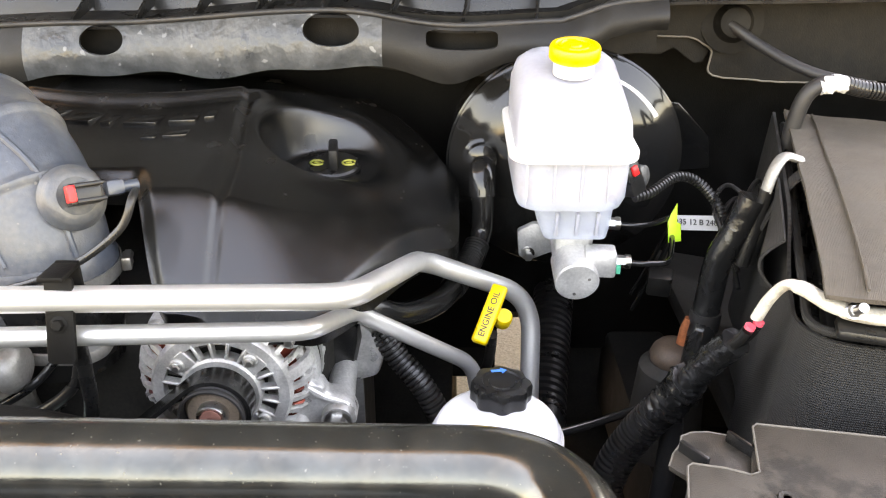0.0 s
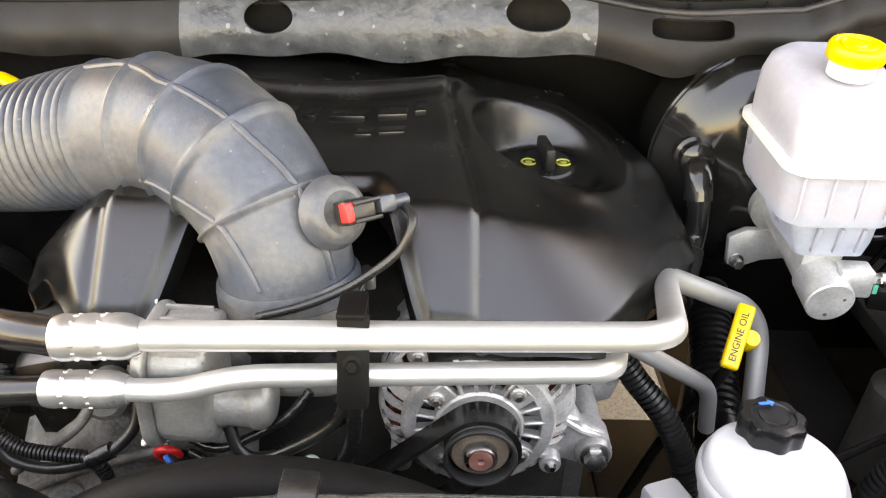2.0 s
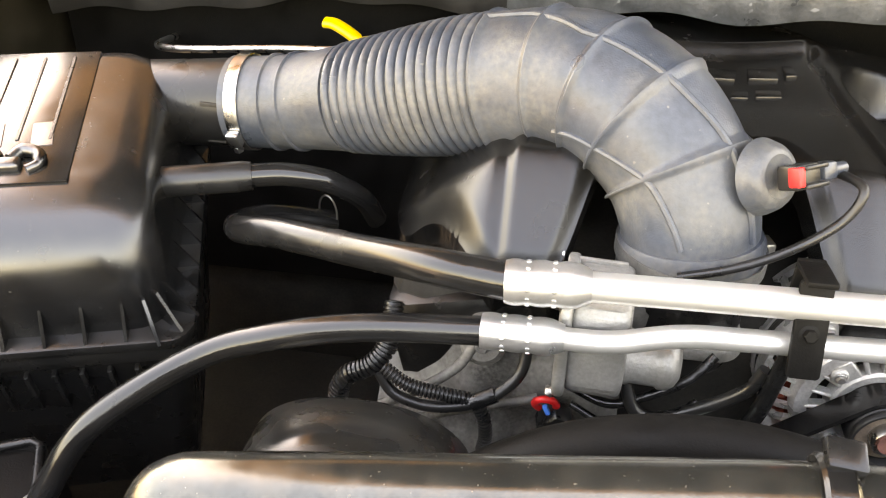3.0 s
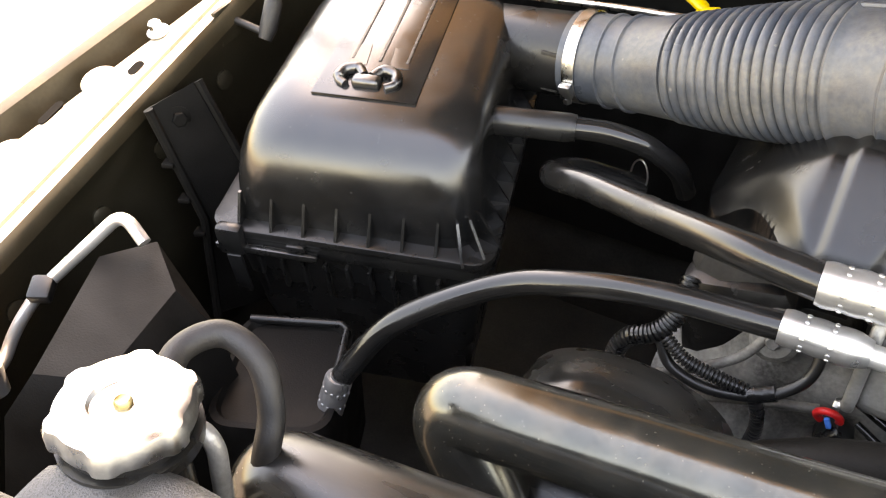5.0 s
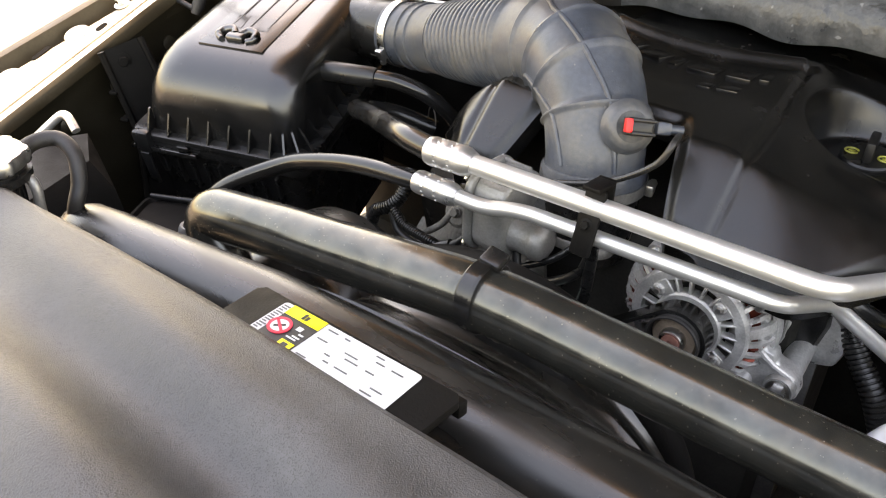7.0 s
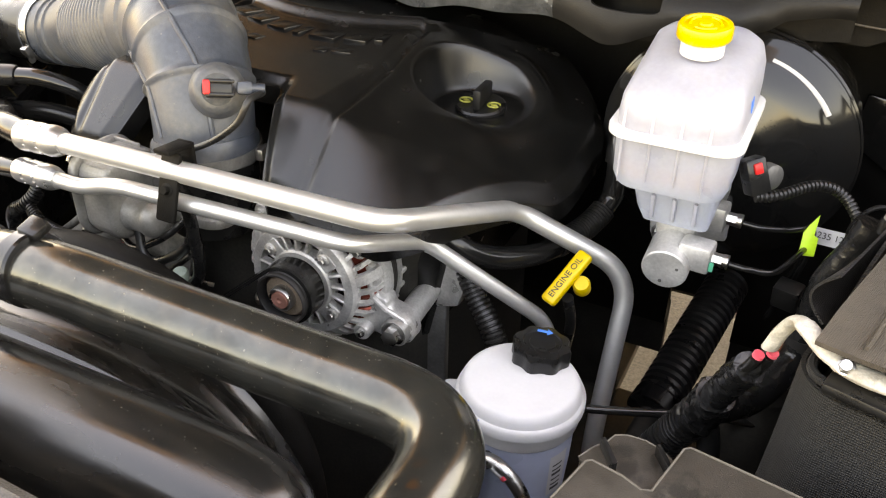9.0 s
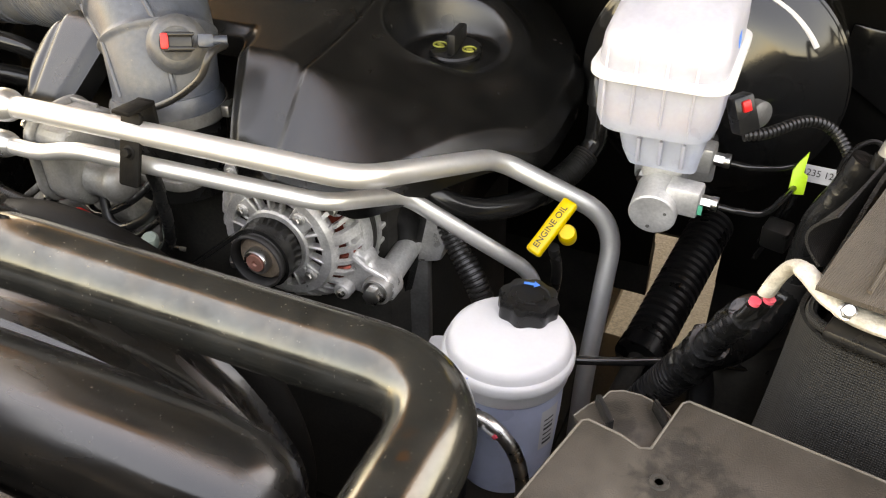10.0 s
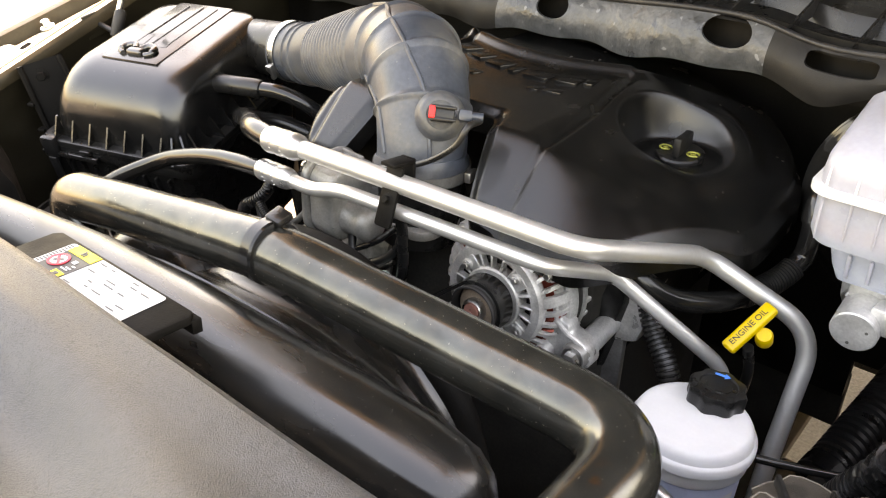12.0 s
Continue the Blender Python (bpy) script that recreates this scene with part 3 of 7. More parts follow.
def cowl_skin(x0, x1, n_):
    def place(u, v):
        y, z = along(COWL_Y, u), along(COWL_Z, u)
        low = cowl_low(u)
        h = low + (0.024 - 0.006 * ease((u + 0.10) / 0.10) - low) * v
        bulge = 0.012 * math.cos((v - 0.45) * 3.0)
        return (u, y - bulge + 0.25 * h, z + h)

    def keep(u, v):
        h = cowl_low(u) + (0.024 - 0.006 * ease((u + 0.10) / 0.10) - cowl_low(u)) * v
        return all(abs((u - c) / a_) ** p + abs((h - k) / b_) ** p > 1 for c, k, a_, b_, p in COWL_HOLES)
    bm = sheet(place, span(x0, x1, n_), span(0, 1, 49), keep)
    rim_edges = [ed for ed in bm.edges if len(ed.link_faces) == 1]
    for q in {q for ed in rim_edges for q in ed.verts}:
        y, z = along(COWL_Y, q.co.x), along(COWL_Z, q.co.x)
        for c, k, a_, b_, p in COWL_HOLES:
            f = (abs((q.co.x - c) / a_) ** p + abs((q.co.z - z - k) / b_) ** p) ** (1 / p)
            if 0.7 < f < 1.25:
                q.co = (c + (q.co.x - c) / f, q.co.y, z + k + (q.co.z - z - k) / f)
    ex = bmesh.ops.extrude_edge_only(bm, edges=rim_edges)
    bmesh.ops.translate(bm, verts=[q for q in ex["geom"] if isinstance(q, bmesh.types.BMVert)], vec=(0, 0.004, 0))
    return bm


cowl = thing("cowl", "dark dusty cowl panel with a crinkled grey foil strip", "cowl", (-0.2, 0.95, 1.12), kind="structure")
part("foil_strip", cowl_skin(-0.49, -0.06, 300), FOIL, cowl, "crinkled grey foil strip with round holes")
part("panel", cowl_skin(-1.05, -0.49, 100), COWLP, cowl, "dark dusty curved cowl panel")
part("panel", cowl_skin(-0.06, 0.235, 200), COWLP, cowl, "dark dusty cowl panel with a slot")
# added black sheet that stands for the shade seen through the holes
part("hole_backing", sheet(lambda u, v: (u, along(COWL_Y, u) + 0.034, along(COWL_Z, u) - 0.045 + 0.065 * v), span(-0.60, 0.235, 60), span(0, 1, 4), thick=0.003), COWLE, cowl, "black sheet added behind the holes to keep them dark")
part("seal_lip", tube([Vector((u, along(COWL_Y, u) + 0.004, along(COWL_Z, u) + 0.022 - 0.006 * ease((u + 0.10) / 0.10))) for u in span(-1.05, 0.235, 60)], 0.0035, 10), MATTE, cowl, "black rubber seal lip")


def grille_top(u, v):
    lift = 0.020 * ease((v - 0.42) / 0.06) + 0.012 * v
    return (u, along(COWL_Y, u) + 0.008 + v * 0.16, along(COWL_Z, u) + 0.016 - 0.006 * ease((u + 0.10) / 0.10) + lift)


part("wiper_cowl", sheet(grille_top, span(-1.05, 0.75, 120), span(0, 1, 34), thick=0.003), BLACK, cowl, "black stepped cowl shelf")
for u in span(-0.44, 0.10, 8):
    a0, a1 = Vector(grille_top(u, 0.06)), Vector(grille_top(u + 0.02, 0.95))
    part("fin", loft([[a0 + Vector((0, 0, -0.002)), a0 + Vector((0.003, 0, -0.002)), a0 + Vector((0.003, 0, 0.002)), a0 + Vector((0, 0, 0.002))], [a1 + Vector((0, 0, -0.004)), a1 + Vector((0.003, 0, -0.004)), a1 + Vector((0.003, 0, 0.040)), a1 + Vector((0, 0, 0.040))]]), BLACK, cowl)
end_at = frame_at((0, 0.945, 0), (1, 0, 0), (0, -1, 0))
TORN = ((0.218, 1.196), (0.228, 1.180), (0.242, 1.1765), (0.264, 1.1755), (0.283, 1.174), (0.295, 1.168), (0.306, 1.160), (0.3060, 1.149), (0.305, 1.139), (0.310, 1.133), (0.318, 1.130), (0.354, 1.127), (0.402, 1.124), (0.50, 1.125))
part("end_panel", slab([(0.19, 1.265), (0.19, 1.200)] + list(TORN) + [(0.78, 1.12), (0.78, 1.265)], end_at, 0.004), COWLE, cowl, "dark dusty end panel with a torn lower edge")
part("torn_edge", tube([end_at @ Vector((x, z - 0.0006 + 0.0012 * noise.noise(Vector((x * 90, z * 90, 2))), 0.0045)) for x, z in [(q.x, q.y) for q in curve_through([(x, z, 0) for x, z in TORN], 5)]], 0.0011, 8), FUSEDGE, cowl, "pale torn edge")
part("lower_lobe", slab([(0.20, 1.196), (0.304, 1.186), (0.307, 1.161), (0.301, 1.145), (0.291, 1.143), (0.266, 1.161), (0.251, 1.153), (0.204, 1.155)], frame_at((0, 0.953, 0), (1, 0, 0), (0, -1, 0)), 0.003), COWLE, cowl)
part("rubber_grommet", turned([(0.034, 0), (0.034, 0.006), (0.022, 0.010), (0.016, 0.022), (0.010, 0.024), (0, 0.024)], (0.325, 0.944, 1.190), (-0.1, -1, 0.2), 28), COWLE, cowl)

# ---- radiator, its cover, shroud and tie bar ----
def cover_edge(x):
    return along(((-0.98, 0.10), (-0.83, 0.145), (-0.79, 0.168), (-0.745, 0.172), (-0.730, 0.178), (-0.690, 0.199), (-0.54, 0.199), (-0.39, 0.201), (-0.20, 0.197), (0.0, 0.193), (0.5, 0.19)), x)


def cover_skin(u, v):
    y = cover_edge(u) - 0.006 - v * 0.55
    z = 1.106 + 0.006 * math.sin(u * 13 + 0.6) * ease(v * 5) - 0.05 * ease((v - 0.55) / 0.45)
    z += 0.010 * ease(1 - abs(u + 0.33) / 0.16) * ease(v * 3) - 0.018 * ease(1 - abs(y - 0.105) / 0.055) * ease(1 - abs(u + 0.30) / 0.35)
    z += 0.0066 * math.sin((y + 0.12 * u) * 62 + 1.2) * ease(v * 8)
    z -= 0.004 * (1 - ease(v / 0.012))
    z -= 0.006 * ease((-0.50 - u) / 0.15) + 0.007 * ease((-0.660 - u) / 0.030) + 0.042 * ease((-0.722 - u) / 0.022)
    return (u, y, z)


cover = solo("radiator_cover", sheet(cover_skin, span(-0.98, 0.45, 280), [0, 0.004, 0.01, 0.02, 0.03] + span(0.045, 1, 60), None, 0.004), GRILLE,
             "grained grey plastic cover panel over the radiator", "panel", kind="structure")
part("retainer", turned([(0.0, 0.004), (0.006, 0.0035), (0.013, 0.0025), (0.019, 0.0035), (0.022, 0.001), (0.022, -0.002)], (-0.702, 0.158, 1.0865), (0, 0, 1), 32), GRILLE, cover, "round push-in retainer of the same grey plastic")

radiator = thing("radiator", "black radiator with a rounded upper tank", "radiator", (-0.33, 0.22, 0.42))
part("core", block((0.72, 0.04, 0.55), (-0.36, 0.20, 0.70), bevel=0.004), DEEP, radiator)
TANK = ((-0.700, 0.12, 0.12), (-0.697, 0.40, 0.42), (-0.688, 0.60, 0.64), (-0.672, 0.74, 0.76), (-0.645, 0.81, 0.82), (-0.60, 0.85, 0.85), (-0.45, 0.90, 0.88), (-0.30, 1.0, 1.0), (-0.10, 1.0, 1.0), (-0.045, 0.97, 0.95), (-0.012, 0.86, 0.84), (0.006, 0.66, 0.62), (0.016, 0.40, 0.36), (0.020, 0.12, 0.1))
tank_rings = []
for x, w, h in TANK:
    ring = []
    for k in range(32):
        q = 2 * math.pi * k / 32
        c, sn = math.cos(q), math.sin(q)
        ring.append(Vector((x, 0.283 - 0.024 * ease((-0.42 - x) / 0.24) + 0.046 * w * math.copysign(abs(c) ** 0.95, c), 1.010 + 0.047 * h * math.copysign(abs(sn) ** 1.0, sn))))
    tank_rings.append(ring)
part("upper_tank", loft(tank_rings), SHROUD, radiator, "smooth rounded black plastic upper tank")
part("filler_neck", turned([(0.024, -0.05), (0.024, 0.0), (0.034, 0.006), (0.034, 0.013), (0.026, 0.014)], (-0.707, 0.2013, 1.082), (0, 0, 1), 36), BLACK, radiator, "black filler neck")

RADCAP = (-0.707, 0.2013, 1.100)


def lobes(a_, r, h):
    return 1 + (0.10 if r > 0.028 else 0.0) * ease((math.cos(6 * a_) - 0.1) * 1.2)


cap = part("pressure_cap", turned([(0.031, 0.0), (0.0325, 0.002), (0.0325, 0.010), (0.031, 0.0135), (0.028, 0.0145), (0.016, 0.0145), (0.0148, 0.012), (0.008, 0.0115), (0, 0.0115)], RADCAP, (0, 0, 1), 96, lobes), STEEL, radiator, "bright bare metal six-lobed pressure cap")
part("rivet", turned([(0.0045, 0.011), (0.0045, 0.0130), (0.0035, 0.0145), (0.002, 0.0140), (0, 0.0140)], RADCAP, (0, 0, 1), 20), BRASS, cap, "small brass rivet")

part("outlet", tube(curve_through([(-0.700, 0.212, 1.086), (-0.686, 0.222, 1.087), (-0.678, 0.2235, 1.078), (-0.676, 0.222, 1.060), (-0.677, 0.222, 1.03)], 6), 0.0050, 12), CASTM, radiator, "bare metal bent outlet pipe")
part("cap_skirt", turned([(0.0285, -0.016), (0.0300, -0.012), (0.0300, 0.0)], RADCAP, (0, 0, 1), 36), BLACK, radiator)
overflow = solo("overflow_hose", tube(curve_through([(-0.713, 0.226, 1.094), (-0.7225, 0.250, 1.099), (-0.712, 0.270, 1.100), (-0.690, 0.272, 1.090), (-0.678, 0.264, 1.066), (-0.677, 0.252, 1.035), (-0.70, 0.255, 0.95), (-0.72, 0.26, 0.90)], 8), 0.0076, 14), MATTE,
                "thin black rubber overflow hose looping behind the cap", "hose")

# fan shroud with a round opening
shroud = thing("fan_shroud", "smooth black plastic radiator fan shroud", "shroud", (-0.33, 0.33, 0.55))


def shroud_skin(u, v):
    a_ = math.pi * u
    c, s = math.cos(a_), math.sin(a_)
    rim = Vector((-0.315 + 0.315 * math.copysign(abs(c) ** 0.75, c), 0.345, 0.80 + 0.215 * abs(s) ** 0.75))
    ridge = Vector((-0.300 + 0.268 * c, 0.400, 0.740 + 0.268 * s))
    throat = Vector((-0.315 + 0.222 * c, 0.452, 0.813 + 0.222 * s))
    if v < 0.4:
        w = v / 0.4
        p = rim.lerp(ridge, w)
        p += Vector((c, -0.4, s)) * -0.016 * math.sin(math.pi * w)
    else:
        w = (v - 0.4) / 0.6
        p = ridge.lerp(throat, w)
        p += Vector((c, 0.0, s)) * -0.018 * math.sin(math.pi * w)
    return p


part("shroud_body", sheet(shroud_skin, span(0.0, 1.0, 90), span(0, 1, 31), thick=0.003), SHROUD, shroud)
part("ring", tube([(-0.315 + 0.206 * math.cos(a_), 0.452, 0.812 + 0.206 * math.sin(a_)) for a_ in span(-0.3, math.pi + 0.3, 60)], 0.018, 18), FLATB, shroud)
part("front_apron", sheet(lambda u, v: (-0.63 + 0.63 * u, 0.345 - 0.06 * v, 0.80 + 0.215 * max(0.0, 1 - abs(2 * u - 1) ** 2.7) ** 0.37 - 0.035 * v), span(0.0, 1.0, 60), span(0, 1, 6), thick=0.003), SHROUD, shroud, "apron joining the shroud to the tank")
part("lobe", sheet(lambda u, v: (-0.545 + 0.085 * math.cos(math.pi * u), 0.34 + 0.16 * v, 0.89 + 0.096 * math.sin(math.pi * u) ** 0.6 * math.sin(math.pi * (0.06 + 0.60 * v)) ** 0.7), span(0, 1, 36), span(0, 1, 16), thick=0.003), SHROUD, shroud, "rounded black side lobe")
for k in range(9):
    a_ = 2 * math.pi * k / 9
    c, s = math.cos(a_), math.sin(a_)
    bm = sheet(lambda u, v: Vector((-0.335, 0.42, 0.785)) + Vector((c, 0, s)) * (0.05 + 0.15 * u) + Vector((-s, 0, c)) * (v - 0.5) * (0.05 + 0.05 * u) + Vector((0, 0.03 * (v - 0.5), 0)), span(0, 1, 6), span(0, 1, 4), thick=0.003)
    part("fan_blade", bm, MATTE, shroud)
part("fan_hub", turned([(0.055, 0), (0.055, 0.03), (0.045, 0.04), (0, 0.042)], (-0.335, 0.45, 0.785), (0, -1, 0), 32), MATTE, shroud)

# caution label on its black plate
LABEL_Z = 1.0960
plate = thing("label_plate", "black plastic plate carrying a caution label", "plate", (-0.29, 0.215, 1.08))
part("base", slab([(-0.386, 0.170), (-0.206, 0.170), (-0.2025, 0.228), (-0.207, 0.2335), (-0.382, 0.2350), (-0.387, 0.229)], Matrix.Translation((0, 0, LABEL_Z - 0.004)), 0.007, 0.001), FLATB, plate)
part("skirt", slab([(-0.388, 0.231), (-0.203, 0.229), (-0.202, 0.237), (-0.389, 0.239)], Matrix.Translation((0, 0, LABEL_Z - 0.014)), 0.012, 0.001), FLATB, plate)


def flat(x0, y0, x1, y1, h, mat, name, owner, label=""):
    return part(name, slab([(x0, y0), (x1, y0), (x1, y1), (x0, y1)], Matrix.Translation((0, 0, LABEL_Z + 0.003 + h)), 0.0004), mat, owner, label)


lab = part("label", slab(round_rect(0.124, 0.043, 0.003, 4, -0.295, 0.2095), Matrix.Translation((0, 0, LABEL_Z + 0.0032)), 0.0004), PAPER, plate, "white paper caution label with yellow and black panels")
flat(-0.3485, 0.189, -0.3165, 0.2305, 0.0007, INK, "black_panel", lab)
flat(-0.3485, 0.2205, -0.3165, 0.2307, 0.0012, INKY, "yellow_bar", lab)
flat(-0.3290, 0.1905, -0.3175, 0.2000, 0.0012, INKY, "yellow_square", lab)
ring_at = Matrix.Translation((-0.3405, 0.2085, LABEL_Z + 0.0043))
part("white_disc", slab([(0.0083 * math.cos(k * math.pi / 12), 0.0083 * math.sin(k * math.pi / 12)) for k in range(24)], ring_at, 0.0003), PAPER, lab)
part("red_ring", merge(bmesh.new(), turned([(0.0066, 0.0), (0.0088, 0.0), (0.0088, 0.0007), (0.0066, 0.0007)], (0, 0, 0), (0, 0, 1), 32, loop=True), ring_at), INKR, lab)
for turn_, w in ((-35, 0.0150), (40, 0.0085)):
    part("sign_stroke", slab([(-w / 2, -0.0011), (w / 2, -0.0011), (w / 2, 0.0011), (-w / 2, 0.0011)], ring_at @ Matrix.Translation((0, 0, 0.0004 if turn_ < 0 else 0.0002)) @ Matrix.Rotation(radians(turn_), 4, "Z"), 0.0003), INKR if turn_ < 0 else INK, lab)
for k in range(15):
    flat(-0.3555, 0.1900 + k * 0.0026, -0.3505 + 0.0012 * ((k * 7) % 3 - 1), 0.1911 + k * 0.0026, 0.0007, GREYINK, "bar_mark", lab)
for x0, w, y, h in ((-0.3345, 0.0022, 0.2225, 0.0060), (-0.3315, 0.0022, 0.2225, 0.0045)):
    flat(x0, y, x0 + w, y + h, 0.0016, INK, "print_bar", lab)
for x0, w, y, h in ((-0.3290, 0.0045, 0.2120, 0.0040), (-0.3235, 0.0040, 0.2090, 0.0014), (-0.3260, 0.0065, 0.2055, 0.0012), (-0.3290, 0.0085, 0.2030, 0.0012)):
    flat(x0, y, x0 + w, y + h, 0.0012, PAPER, "print_bar", lab)
flat(-0.3255, 0.1930, -0.3210, 0.1978, 0.0017, INK, "print_bar", lab)
for row, y in enumerate((0.2262, 0.2215, 0.2155, 0.2110, 0.2065, 0.2010, 0.1955, 0.1915)):
    x = -0.3120 + 0.004 * (row % 2)
    for k, w in enumerate((0.011, 0.006, 0.014, 0.009, 0.012)):
        if (row * 5 + k * 3) % 7 in (0, 2, 3):
            flat(x, y, x + w * 0.8, y + 0.0010, 0.0009, GREYINK, "print_bar", lab)
        x += w + 0.004

# tubular tie bar across the front
BARPATH = bent([(-0.545, 0.345, 0.88), (-0.585, 0.355, 0.945), (-0.632, 0.366, 1.009), (-0.50, 0.366, 1.031)], 0.030, 12) + bent([(-0.45, 0.3655, 1.0385), (-0.2744, 0.3645, 1.066), (-0.10, 0.371, 1.057)], 0.05, 6) + bent([(-0.05, 0.373, 1.054), (0.080, 0.379, 1.047), (0.083, 0.20, 1.050), (0.065, 0.06, 1.00)], (0.085, 0.05), 16)
tie = thing("tie_bar", "thick glossy black tubular bar with dusty worn paint", "tube", (-0.28, 0.345, 1.05))
stained(BAR, (0.30, 0.105, 0.025), ((0.066, 0.328, 1.088, 0.010), (0.075, 0.316, 1.082, 0.009), (0.082, 0.300, 1.078, 0.006)), 1.2, 160.0)
part("bar", tube(BARPATH, 0.0272, 32), BAR, tie)
bx = Vector((-0.280, 0.3647, 1.0655))
bd = Vector((0.3, -0.012, 0.022)).normalized()
part("strap", tube([bx - bd * 0.008, bx - bd * 0.006, bx + bd * 0.006, bx + bd * 0.008], [0.0285, 0.0302, 0.0302, 0.0285], 36), HOSE, tie, "black rubber strap round the bar")
part("strap_buckle", block((0.019, 0.017, 0.008), bx + Vector((0.002, 0.010, 0.0305)), (18, 4, -3), 0.002), BLACK, tie)

# ---- air-conditioning lines ----
UP = bent([(-0.400, 0.5095, 1.0855), (-0.2832, 0.5080, 1.0890), (-0.0605, 0.5162, 1.0870), (-0.016, 0.694, 1.0235), (0.0955, 0.7360, 0.9590), (0.094, 0.680, 0.80), (0.095, 0.66, 0.66)], (0.02, 0.028, 0.022, 0.040, 0.02), 10)
LOW = bent([(-0.412, 0.5040, 1.0470), (-0.378, 0.5050, 1.0460), (-0.337, 0.5060, 1.0580), (-0.0940, 0.5205, 1.0550), (-0.0702, 0.608, 1.0187), (0.0340, 0.6685, 0.9230), (0.042, 0.675, 0.87)], (0.02, 0.02, 0.022, 0.018, 0.02), 10)


def crimp(a_, b_, r, label=""):
    a_, b_ = Vector(a_), Vector(b_)
    d = b_ - a_
    rads = [0.92, 1.0, 1.0, 0.955, 0.955, 1.0, 1.0, 0.955, 0.955, 1.0, 1.0, 0.96, 0.84, 0.72]
    bm = tube([a_ + d * (k / (len(rads) - 1)) for k in range(len(rads))], [r * q for q in rads], 24)
    ax = d.normalized()
    side = ax.orthogonal().normalized()
    other = ax.cross(side)
    for q in (3.5 / 13, 7.5 / 13):
        for k in range(12):
            n_ = side * math.cos(k * math.pi / 6) + other * math.sin(k * math.pi / 6)
            lathe(bm, [(0.0018, -0.0012), (0.0016, 0.0004), (0.0009, 0.0008), (0, 0.0008)], a_ + d * q + n_ * r * 0.955, n_, 8)
    return bm


ac_up = thing("suction_line", "bright bare aluminium air-conditioning pipe with a black rubber hose", "pipe", (-0.2, 0.52, 0.7))
part("pipe", tube(UP, 0.0098, 20), ALU, ac_up)
part("crimp_collar", crimp((-0.4490, 0.5090, 1.0835), (-0.395, 0.5095, 1.0858), 0.0150), CRIMP, ac_up, "crimped silver collar")
part("hose", tube(curve_through([(-0.442, 0.509, 1.0835), (-0.500, 0.527, 1.078), (-0.570, 0.580, 1.050), (-0.640, 0.626, 1.028), (-0.682, 0.652, 1.012), (-0.694, 0.685, 0.997), (-0.675, 0.72, 0.985), (-0.63, 0.75, 0.965)], 8), 0.0128, 18), HOSE, ac_up, "black rubber hose")
part("wire_clip", tube([Vector((-0.634, 0.748, 0.979)) + Vector((0.55 * math.cos(q), -0.25 * math.cos(q), math.sin(q))) * 0.018 for q in span(0, 2 * math.pi, 25)], 0.0009, 6), STEEL, ac_up)
ac_low = thing("liquid_line", "thinner bare aluminium air-conditioning pipe with a black hose", "pipe", (-0.2, 0.51, 0.82))
part("pipe", tube(LOW, 0.0076, 20), ALU, ac_low)
part("crimp_collar", crimp((-0.4620, 0.5055, 1.0455), (-0.408, 0.5040, 1.0472), 0.0125), CRIMP, ac_low, "crimped silver collar")
part("hose", tube(curve_through([(-0.455, 0.506, 1.0452), (-0.5417, 0.5095, 1.0340), (-0.610, 0.508, 1.0170), (-0.6642, 0.5000, 0.9965), (-0.7312, 0.4650, 0.9570), (-0.763, 0.440, 0.910), (-0.7713, 0.432, 0.888)], 8), 0.0100, 18), HOSE, ac_low, "black rubber hose")
part("crimp_collar", crimp((-0.769, 0.435, 0.902), (-0.778, 0.425, 0.856), 0.0120), CRIMP, ac_low)
part("end_pipe", tube([(-0.777, 0.426, 0.86), (-0.782, 0.42, 0.82), (-0.79, 0.41, 0.74)], 0.0070, 14), ALU, ac_low)
pclamp = thing("pipe_clamp", "black steel bracket holding the two pipes", "bracket", (-0.27, 0.5, 1.03))
part("plate", slab(round_rect(0.0200, 0.062, 0.003), frame_at((-0.2635, 0.5015, 1.0760), (1, 0, 0), (0.0, -0.94, 0.34)), 0.004, 0.0008), FLATB, pclamp)
part("hook", block((0.0180, 0.030, 0.004), (-0.264, 0.5125, 1.1085), (-6, 0, 0), 0.0012), FLATB, pclamp)
part("back_plate", block((0.017, 0.004, 0.04), (-0.264, 0.5275, 1.0895), (0, 0, 0), 0.001), FLATB, pclamp)
part("bolt", bolt((-0.2640, 0.4980, 1.0745), (0, -0.94, 0.34), 0.0042, 0.005, 1.5), FLATB, pclamp)

# ---- engine cover ----
COVER_MID = -0.32


def cover_front(u):
    """Where the front rim lies: two lobes, a deep notch between them for the throttle, and an arch over the hose."""
    return 0.566 + 0.105 * ease((0.106 - abs(u)) / 0.055) + 0.100 * ease((u - 0.215) / 0.110) + 0.035 * ease((u - 0.25) / 0.09) + 0.075 * ease((-u - 0.135) / 0.075)


def cover_outline(x, y):
    """Distance inwards from the rim of the engine cover."""
    u = x - COVER_MID
    right = 0.342 - 0.09 * ease((y - 0.84) / 0.22) - u
    left = 0.240 - 0.06 * ease((y - 0.84) / 0.22) - 0.014 * ease((0.74 - y) / 0.12) + u
    slope = (cover_front(u + 0.002) - cover_front(u - 0.002)) / 0.004
    front = (y - cover_front(u)) / math.sqrt(1 + slope * slope)
    back = 1.03 - 0.6 * u * u - y
    near = min(right, left, front, back)
    k = 0.016
    return near - k * math.log(sum(math.exp((near - q) / k) for q in (right, left, front, back)))


def seam_x(y):
    return 0.140 - 0.020 * ease((y - 0.62) / 0.26)


